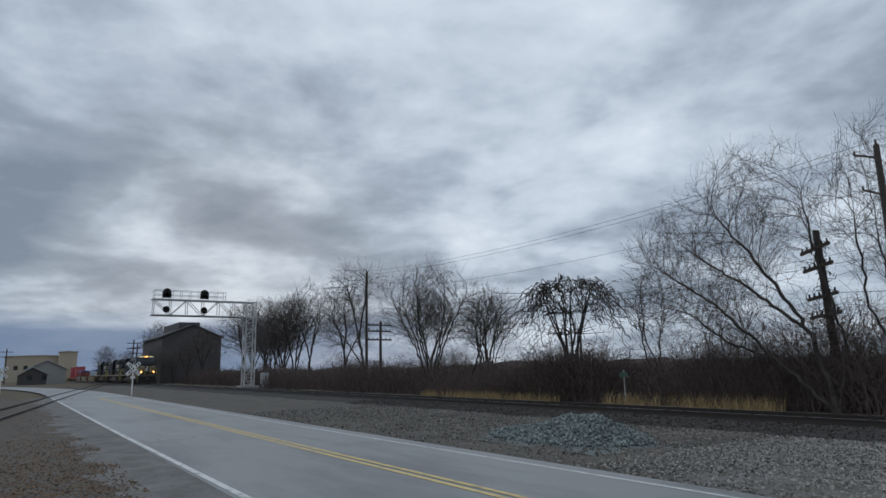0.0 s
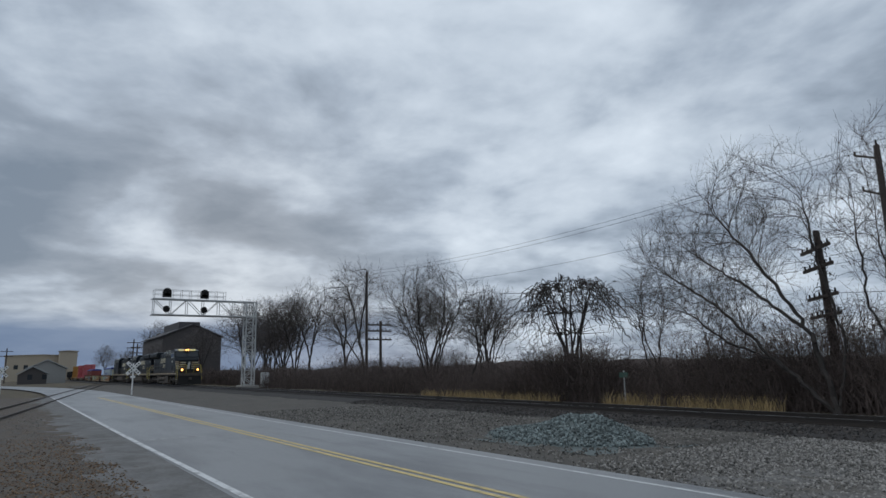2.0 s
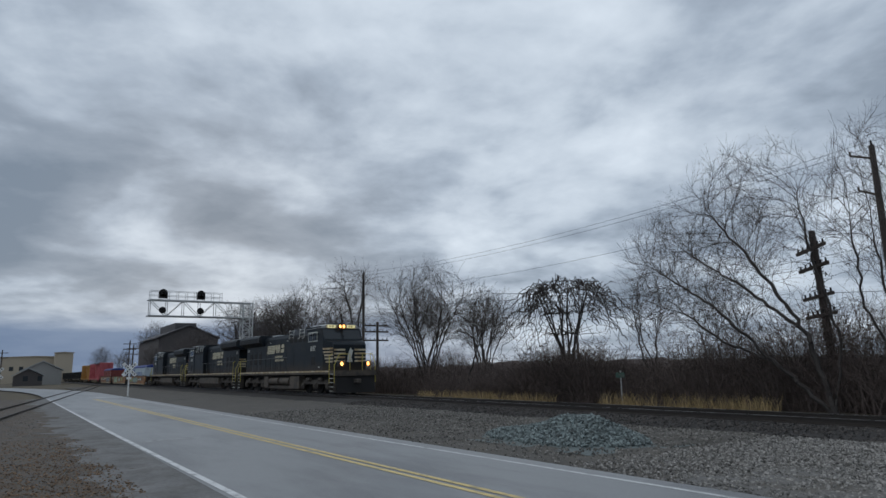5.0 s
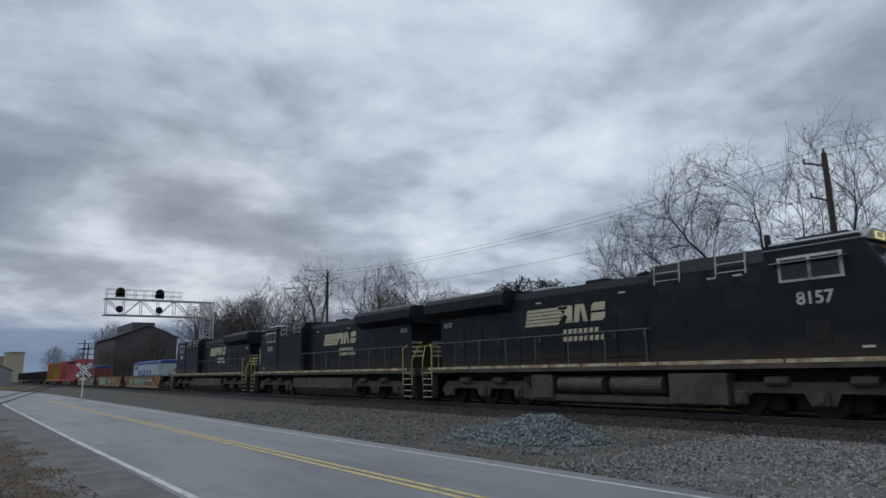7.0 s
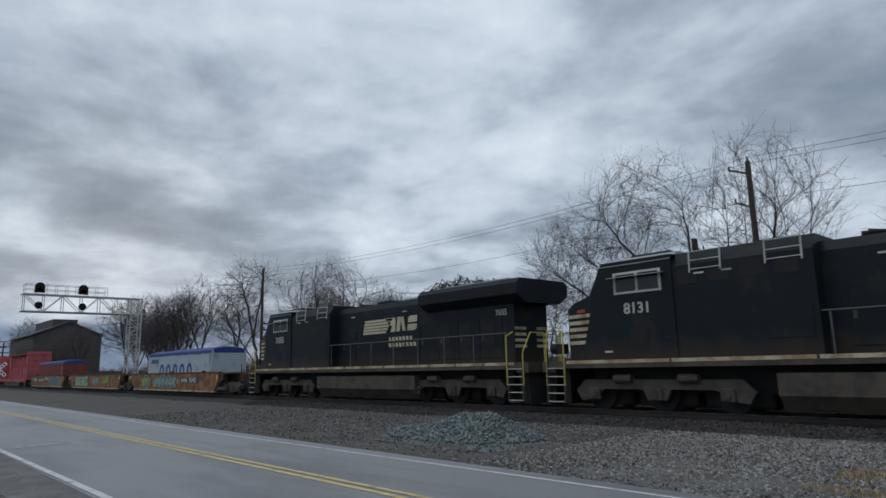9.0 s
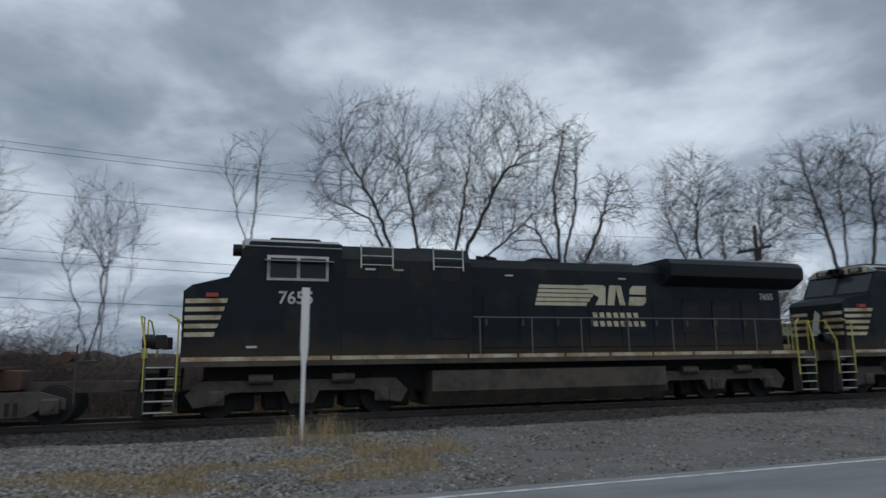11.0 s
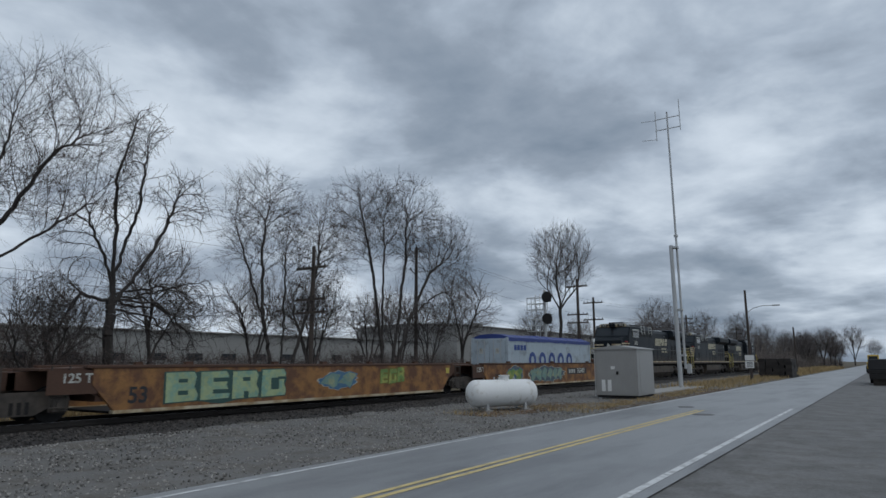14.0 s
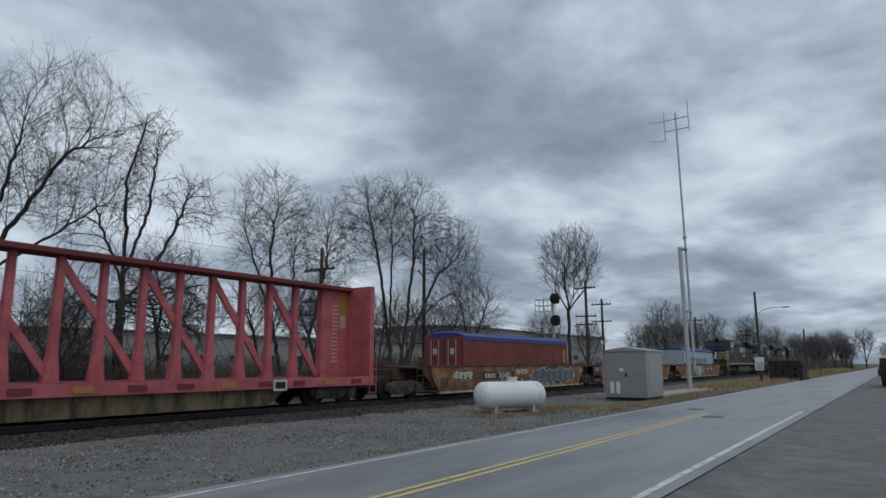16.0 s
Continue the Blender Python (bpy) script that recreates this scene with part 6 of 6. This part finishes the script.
for z1, z2, z3, dy in ((11.2, 12.2, 11.2, 0.0), (10.8, 11.8, 10.8, -0.4), (9.1, 10.2, 9.2, 0.0), (6.6, 7.4, 6.8, 0.0), (6.2, 7.0, 6.4, 0.1)):
    wire((-62.2, 31 + dy, z2), (-12.2, 30.8 + dy, z1), 0.9)
    wire((-12.2, 30.8 + dy, z1), (42, 31 + dy, z3), 0.9)
    wire((42, 31 + dy, z3), (100, 31 + dy, z3 - 1), 1.0)
wire((24.8, 25.2, 4.4), (61, 25, 5.6), 0.9)
wire((-12, 25.0, 4.2), (24.8, 25.2, 4.3), 0.7)

# signal gantry
g = thing("signal_gantry", "galvanised cantilever signal gantry over the railway with four dark signal heads", "signal gantry", m=pose(-75, 0, 0))
mast = bmesh.new()
ym = 22.4
for dx in (-0.55, 0.55):
    for dy in (-0.55, 0.55):
        rod(mast, (dx, ym + dy, 0.3), (dx, ym + dy, 9.7), 0.075, n=6)
for k in range(12):
    z = 0.4 + k * 0.78
    s = 1 if k % 2 else -1
    for dx in (-0.55, 0.55):
        rod(mast, (dx, ym - 0.55 * s, z), (dx, ym + 0.55 * s, z + 0.78), 0.04, n=5)
        rod(mast, (dx, ym - 0.55, z), (dx, ym + 0.55, z), 0.03, n=5)
    for dy in (-0.55, 0.55):
        rod(mast, (-0.55 * s, ym + dy, z), (0.55 * s, ym + dy, z + 0.78), 0.04, n=5)
part("mast", mast, GALV, g, "lattice mast")
part("base", Box(-1.0, 1.0, ym - 1.0, ym + 1.0, -0.1, 0.3, 0.03), CONCRETE, g, "concrete base")
arm = bmesh.new()
for dx in (-0.5, 0.5):
    for z in (8.0, 9.7):
        rod(arm, (dx, 11.8, z), (dx, ym + 0.6, z), 0.075, n=6)
    for k in range(6):
        y0 = 12.0 + k * 1.7
        rod(arm, (dx, y0, 8.0), (dx, y0, 9.7), 0.04, n=5)
        rod(arm, (dx, y0, 8.0 if k % 2 else 9.7), (dx, y0 + 1.7, 9.7 if k % 2 else 8.0), 0.04, n=5)
part("arm", arm, GALV, g, "lattice arm over the track")
part("walkway", Box(-0.45, 0.45, 12.0, 22, 8.02, 8.06), GALV, g)
hr = bmesh.new()
for dx in (-0.5, 0.5):
    for z in (10.2, 10.7):
        rod(hr, (dx, 12, z), (dx, 19.5, z), 0.025, n=5)
    for k in range(9):
        rod(hr, (dx, 12 + k * 0.93, 9.7), (dx, 12 + k * 0.93, 10.7), 0.025, n=5)
part("guard_rail", hr, GALV, g)
for y in (13.2, 17.1):
    for z, tall in ((10.45, True), (8.6, False)):
        b = bmesh.new()
        rod(b, (0.62, y, z), (0.70, y, z), 0.43 if tall else 0.36, n=20)
        if tall:
            box(b, 0.62, 0.70, y - 0.43, y + 0.43, z - 0.6, z)
        hd = part("signal_head", b, UNDER, g, "black signal head with round backing")
        for a in range(3):
            yy, zz = y + 0.22 * math.cos(1.57 + a * 2.09), z + 0.22 * math.sin(1.57 + a * 2.09)
            part("hood", Rod((0.7, yy, zz), (0.98, yy, zz), 0.12, n=10), UNDER, hd)
part("equipment_case", Box(-0.5, 0.5, 24.0, 24.7, 0, 1.7, 0.03), GALV, g, "grey equipment case")

# signal with platform beyond the road end of the train
g = thing("railway_signal", "galvanised signal mast with caged platforms and three dark heads", "signal", m=pose(49.5, 23.2, 0))
part("mast", Rod((0, 0, -0.1), (0, 0, 7.7), 0.11, n=10), GALV, g)
for k, z in enumerate((2.6, 4.8, 6.6)):
    hd = part("signal_head", Rod((-0.2, -0.25, z + 0.5), (-0.12, -0.25, z + 0.5), 0.45, n=18), UNDER, g, "black signal head")
    part("head_box", Box(-0.12, 0.12, -0.55, 0.05, z + 0.1, z + 0.9, 0.03), UNDER, hd)
    cage = bmesh.new()
    for a, b2 in (((-0.1, 0.1), (-0.1, 1.6)), ((-0.1, 1.6), (0.7, 1.6)), ((0.7, 1.6), (0.7, 0.1))):
        for zz in (z - 0.5, z, z + 0.5):
            rod(cage, (*a, zz), (*b2, zz), 0.03, n=5)
    for a in ((-0.1, 0.1), (-0.1, 1.6), (0.7, 1.6), (0.7, 0.1), (-0.1, 0.85)):
        rod(cage, (*a, z - 0.5), (*a, z + 0.55), 0.03, n=5)
    part("platform_cage", cage, GALV, g)
ld = bmesh.new()
for yy in (0.6, 1.0):
    rod(ld, (0.3, yy, 0), (0.3, yy, 7.4), 0.025, n=5)
for k in range(22):
    rod(ld, (0.3, 0.6, 0.3 + k * 0.33), (0.3, 1.0, 0.3 + k * 0.33), 0.016, n=5)
part("ladder", ld, GALV, g)

# propane tank
g = thing("propane_tank", "white horizontal propane tank on small feet in the gravel", "tank", m=pose(21.75, 12.05, 0, 0, 0, -26))
b = bmesh.new()
L, R, zc = 1.5, 0.49, 0.63
prof = [(-L - 0.02, 0.0)] + [(-L + 0.34 - 0.34 * math.cos(a), R * math.sin(a)) for a in np.linspace(0.15, math.pi / 2, 7)] + [(L - 0.34 + 0.34 * math.sin(a), R * math.cos(a)) for a in np.linspace(0, math.pi / 2 - 0.15, 7)] + [(L + 0.02, 0.0)]
rings = [[b.verts.new((x, r * math.cos(t), zc + r * math.sin(t))) for t in np.linspace(0, 2 * math.pi, 29)[:-1]] if r > 0 else [b.verts.new((x, 0, zc))] for x, r in prof]
for a, c in zip(rings, rings[1:]):
    for i in range(28):
        if len(a) == 1:
            b.faces.new((a[0], c[(i + 1) % 28], c[i]))
        elif len(c) == 1:
            b.faces.new((a[i], a[(i + 1) % 28], c[0]))
        else:
            b.faces.new((a[i], a[(i + 1) % 28], c[(i + 1) % 28], c[i]))
for fc in b.faces:
    fc.smooth = True
bmesh.ops.recalc_face_normals(b, faces=b.faces[:])
part("tank_body", b, TANKW, g, "white painted steel shell with faint stains")
part("weld_band", Rod((-0.02, 0, zc), (0.02, 0, zc), R + 0.006, n=28), TANKW, g)
part("valve_dome", Rod((0.1, 0, zc + R - 0.05), (0.1, 0, zc + R + 0.12), 0.2, 0.17, n=16), TANKW, g, "white valve dome")
part("dome_lid", Rod((0.1, 0, zc + R + 0.12), (0.1, 0, zc + R + 0.16), 0.21, n=16), TANKW, g)
for x in (-0.35, -0.15, 0.55):
    part("valve", Rod((x, 0, zc + R - 0.03), (x, 0, zc + R + 0.09), 0.03, n=8), GALV, g)
for x in (-0.85, 0.85):
    for y in (-0.28, 0.28):
        part("foot", Box(x - 0.05, x + 0.05, y - 0.05, y + 0.05, -0.02, 0.36), GALV, g)
    part("foot_plate", Box(x - 0.16, x + 0.16, -0.42, 0.42, -0.02, 0.05), CONCRETE, g)

# equipment cabinet
g = thing("equipment_cabinet", "grey sheet-aluminium trackside equipment cabinet on a low frame", "cabinet", m=pose(31.2, 9.9, 0))
part("body", Box(0, 2.55, 0, 2.1, 0.16, 2.35, 0.015), CABINET, g, "aluminium sheet walls")
part("roof", Prism([(-0.07, 2.35), (-0.07, 2.40), (1.05, 2.56), (2.17, 2.40), (2.17, 2.35)], -0.06, 2.62, "x"), CABINET, g, "shallow pitched roof")
part("frame", Box(0.05, 2.5, 0.05, 2.05, 0.06, 0.16), UNDER, g)
for x in (0.1, 2.35):
    for y in (0.1, 1.9):
        part("foot", Box(x, x + 0.12, y, y + 0.12, -0.02, 0.07), GALV, g)
part("door", Box(-0.012, 0.0, 0.12, 1.98, 0.3, 2.25), CABINET, g)
part("door", Box(0.3, 1.4, -0.012, 0.0, 0.3, 2.25), CABINET, g)
part("handle", Box(-0.05, -0.012, 0.95, 1.05, 1.15, 1.3), UNDER, g)
part("notice", Box(-0.018, -0.012, 1.12, 1.32, 1.4, 1.55), SIGNW, g, "small white notice")
for y in (1.32, 1.62):
    part("vent_cover", Box(-0.03, -0.012, y, y + 0.18, 0.35, 0.9), SIGNW, g, "pale louvred vent")
part("antenna", Rod((0.05, 2.15, 0.1), (0.05, 2.15, 2.75), 0.025, n=8), GALV, g, "short antenna pole")
part("antenna_knob", Rod((0.05, 2.15, 2.75), (0.05, 2.15, 2.9), 0.06, n=10), SIGNW, g)
slab = solid("concrete_slab", Box(34.2, 47.5, 10.5, 12.0, -0.05, 0.12, 0.03), CONCRETE, "long low concrete slab beside the cabinet", "slab")

# radio mast
g = thing("radio_mast", "tall slender galvanised radio mast with a dipole array", "radio mast", m=pose(44.4, 11.3, 0.1, -0.45, 0, 0))
part("pole", Rod((0, 0, 0), (0, 0, 9.4), 0.15, 0.13, n=12), GALV, g, "thick lower pole")
part("upper_pole", Rod((0.3, -0.3, 1.2), (0.3, -0.3, 18.9), 0.085, 0.06, n=10), GALV, g, "slender upper pole")
for z in (2, 5, 9.2):
    part("clamp", Box(-0.1, 0.4, -0.42, 0.1, z, z + 0.12), GALV, g)
part("joint", Rod((0.3, -0.3, 10.0), (0.3, -0.3, 10.15), 0.14, n=10), GALV, g)
part("junction_box", Box(0.4, 0.7, -0.6, -0.35, 0.9, 1.5, 0.02), GALV, g)
ar = bmesh.new()
for z in (17.75, 18.55):
    rod(ar, (0.3, -1.15, z), (0.3, 0.55, z), 0.035, n=6)
rod(ar, (0.3, -1.15, 17.5), (0.3, -1.15, 19.7), 0.03, n=6)
rod(ar, (0.3, 0.5, 17.0), (0.3, 0.5, 19.2), 0.03, n=6)
for z in (17.1, 18.5):
    rod(ar, (0.3, 0.5, z), (0.3, 1.5, z + 0.1), 0.02, n=5)
    rod(ar, (0.3, -0.3, 17.9), (0.3, -0.3, 19.0), 0.04, n=6)
part("dipole_array", ar, GALV, g, "thin dipole elements")

# street lamp with notices
g = thing("street_lamp", "wooden pole with a curved lamp arm and white notices", "street lamp", m=pose(67.6, 10.7, 0))
part("pole", Rod((0, 0, -0.1), (0, 0, 8.5), 0.14, 0.1, n=10), WOODPOLE, g)
b = bmesh.new()
path(b, [(0, 0, 6.3), (0, -0.6, 6.75), (0, -1.4, 6.95), (0, -2.3, 6.95)], 0.035)
part("lamp_arm", b, GALV, g)
part("lamp_head", Box(-0.12, 0.12, -2.9, -2.25, 6.88, 7.0, 0.03), GALV, g)
part("notice", Box(-0.19, -0.16, -0.35, 0.45, 1.85, 2.35), SIGNW, g, "white notice board")
part("notice", Box(-0.19, -0.16, -0.3, 0.45, 1.15, 1.78), SIGNW, g, "white notice board")
for k in range(4):
    part("writing_bar", Box(-0.194, -0.19, -0.2, 0.32, 1.28 + 0.12 * k, 1.33 + 0.12 * k), UNDER, g)
g = thing("far_pole", "far bare wooden pole by the road", "utility pole", m=pose(128, 13.0, 0, 0, -3, 0))
part("pole", Rod((0, 0, -0.1), (0, 0, 7.6), 0.16, 0.12, n=8), WOODPOLE, g)

# white marker post in front of the train
g = thing("marker_post", "plain white flat-topped marker post in the weeds", "post", m=pose(1.62, 14.7, 0, 0, 0.6, 0))
part("post", Prism([(-0.035, 0), (0.035, 0), (0.045, 1.6), (0.085, 2.0), (0.085, 3.32), (-0.085, 3.32), (-0.085, 2.0), (-0.045, 1.6)], -0.03, 0.03), SIGNW, g)


def crossbuck(x, y, turn):
    g = thing("crossbuck", "white railway crossing crossbuck sign on a pale post", "crossing sign", "crossing signs", pose(x, y, 0, 0, 0, turn))
    part("post", Rod((0, 0, -0.1), (0, 0, 2.75), 0.06, n=10), SIGNW, g)
    for a in (45, -45):
        b = Box(-0.02, 0.02, -0.75, 0.75, -0.14, 0.14)
        bl = part("blade", b, SIGNW, g, "white sign blade")
        bl.matrix_local = Matrix.Translation((0.08 if a > 0 else 0.125, 0, 2.3)) @ Matrix.Rotation(radians(a), 4, "X")
        for k in range(5):
            yy = -0.5 + k * 0.22 + (0.12 if k > 2 else 0)
            part("writing_bar", Box(0.021, 0.025, yy, yy + 0.12, -0.06, 0.06), UNDER, bl)
    part("plate", Box(0.06, 0.08, -0.2, 0.2, 1.45, 1.65), SIGNW, g)
    return g


crossbuck(-63.9, 8.9, 0)
crossbuck(-82, -1.0, 0)

# small green sign in the brush
g = thing("green_sign", "small green sign board on a post in the brush", "sign", m=pose(-20.4, 23.0, 0))
part("post", Rod((0, 0, -0.1), (0, 0, 1.5), 0.03, n=8), GALV, g)
part("board", Box(-0.25, 0.25, -0.04, -0.02, 1.2, 1.42), SIGNGREEN, g)

# stack of old ties by the road, and parked plant
rg = random.Random(4)
for k in range(60):
    lay, i = divmod(k, 10)
    g_ = solid("railway_tie", Box(-1.3, 1.3, -0.12, 0.12, 0, 0.19, 0.01), TIE, "old dark railway tie in a stack", "railway tie", "stacked ties", m=pose(82 + 2.75 * (i % 2), 9.0 + 0.66 * (i // 2) + rg.uniform(-0.05, 0.05) + (0.05 if lay % 2 else 0), -0.1 + lay * 0.36, 0, 0, rg.uniform(-3, 3)))
    g_.scale = (1.0, 2.6, 1.9)

g = thing("flatbed_trailer", "dark loaded flatbed trailer parked on the apron", "trailer", m=pose(58, 0.1, 0))
part("bed", Box(-1.0, 7, -1.2, 1.2, 0.85, 1.1, 0.02), UNDER, g)
for x in (-0.6, 2, 4.5, 6.8):
    part("load_block", Box(x - 0.35, x + 0.9, -1.1, 1.1, 1.1, 1.9, 0.05), GOND, g, "dark load on the bed")
for x in (4.6, 5.8):
    for y in (-1.05, 1.05):
        part("wheel", Rod((x, y - 0.13, 0.5), (x, y + 0.13, 0.5), 0.5, n=18), UNDER, g)
part("support_leg", Box(-0.4, -0.25, -0.9, 0.9, 0, 0.85), TRUCK, g)
part("tail_board", Box(-1.05, -1.0, -1.1, 1.1, 0.5, 0.85), UNDER, g)

g = thing("road_machine", "small yellow construction machine parked far down the road", "construction machine", m=pose(122, 1.8, 0))
part("body", Box(-1.6, 1.6, -0.9, 0.9, 0.6, 1.6, 0.08), MACHINE, g)
part("cab", Box(-0.5, 0.8, -0.75, 0.75, 1.6, 2.7, 0.08), MACHINE, g)
part("window", Box(-0.515, -0.5, -0.6, 0.6, 1.8, 2.5), GLASS, g)
for x in (-1.0, 1.0):
    for y in (-0.9, 0.9):
        part("wheel", Rod((x, y - 0.15, 0.5), (x, y + 0.15, 0.5), 0.5, n=16), UNDER, g)
part("counterweight", Box(-1.9, -1.6, -0.8, 0.8, 0.7, 1.4, 0.05), UNDER, g)


# ---- buildings ----


def building(name, x0, x1, y0, y1, eave, ridge, wall, roofm, label, along="x", windows=(), wall_th=0.3):
    g = thing(name, label, "building", "", pose(x0, y0, 0))
    w, d = x1 - x0, y1 - y0
    for a in ((0, w, 0, wall_th), (0, w, d - wall_th, d), (0, wall_th, wall_th, d - wall_th), (w - wall_th, w, wall_th, d - wall_th)):
        part("wall", Box(a[0], a[1], a[2], a[3], -0.2, eave), wall, g)
    o = 0.4
    if along == "x":
        r = Prism([(-o, eave), (d / 2, ridge), (d + o, eave), (d + o, eave + 0.2), (d / 2, ridge + 0.25), (-o, eave + 0.2)], -o, w + o, "x")
        gable = Prism([(0, eave), (d / 2, ridge), (d, eave)], w - wall_th, w, "x")
        part("gable", gable, wall, g)
        part("gable", Prism([(0, eave), (d / 2, ridge), (d, eave)], 0, wall_th, "x"), wall, g)
    else:
        r = Prism([(-o, eave), (w / 2, ridge), (w + o, eave), (w + o, eave + 0.2), (w / 2, ridge + 0.25), (-o, eave + 0.2)], -o, d + o)
    part("roof", r, roofm, g)
    for side, u, z, ww, hh in windows:
        if side == "s":
            q = Box(u, u + ww, -0.06, 0.02, z, z + hh)
        elif side == "e":
            q = Box(w - 0.02, w + 0.06, u, u + ww, z, z + hh)
        else:
            q = Box(-0.06, 0.02, u, u + ww, z, z + hh)
        part("window", q, GLASS, g)
    return g


b1 = building("brick_mill", -163.5, -140, 24.5, 36, 9.0, 11.6, BRICK, ROOFD, "large dark brick mill building with a gabled roof behind the railway")
part("roof_monitor", Box(4, 20, 3.6, 7.9, 10.8, 12.4, 0.05), ROOFD, b1, "raised roof monitor")
building("tan_warehouse", -330, -300, -3, 21, 9.6, 9.9, TAN, TAN, "long flat tan industrial building far along the railway", windows=[("e", 3 + 3.2 * k, 4.5, 1.4, 1.6) for k in range(6)])
building("tan_tower", -298, -292, 14.5, 20.5, 11.0, 11.2, TAN, TAN, "tan stair tower of the far industrial building")
building("yard_shed", -222, -205, 3, 12, 3.6, 6.0, SIDING, ROOFGREY, "low shed with a pale roof by the far crossing")
building("yard_house", -196, -188, 1, 7, 2.2, 4.0, BRICK, ROOFGREY, "small dark house by the far crossing", windows=[("e", 2, 1, 1, 1.2), ("e", 5, 1, 1, 1.2)])
building("warehouse", 18, 120, 84, 110, 6.2, 6.6, SIDING, SIDING, "long pale warehouse behind the trees", windows=[("s", 4 + 6 * k, 2.2, 2.6, 1.0) for k in range(16)])
building("warehouse", 124, 210, 80, 110, 10.2, 10.8, SIDING, SIDING, "tall pale warehouse behind the trees", windows=[("s", 6 + 9 * k, 3.0, 3.0, 1.4) for k in range(9)])
for x in (60, 90, 150):
    solid("roof_unit", Box(x, x + 2.5, 90, 92, 6.6 if x < 120 else 10.5, 8.0 if x < 120 else 12.2, 0.05), SIDING, "grey ventilation unit on a warehouse roof", "roof unit", "roof units")

# ---- sleepers of the track ----
tie_mesh = mesh_of(Box(-0.115, 0.115, -1.3, 1.3, -0.10, 0.085, 0.008), "tie", TIE)
rg = random.Random(3)
for k in range(290):
    ob = new("tie", tie_mesh)
    ob.parent = track
    ob.matrix_local = pose(-58 + k * 0.52 + rg.uniform(-0.04, 0.04), TRACK_Y + rg.uniform(-0.05, 0.05), rg.uniform(-0.01, 0.01), 0, 0, rg.uniform(-1, 1))

motions()
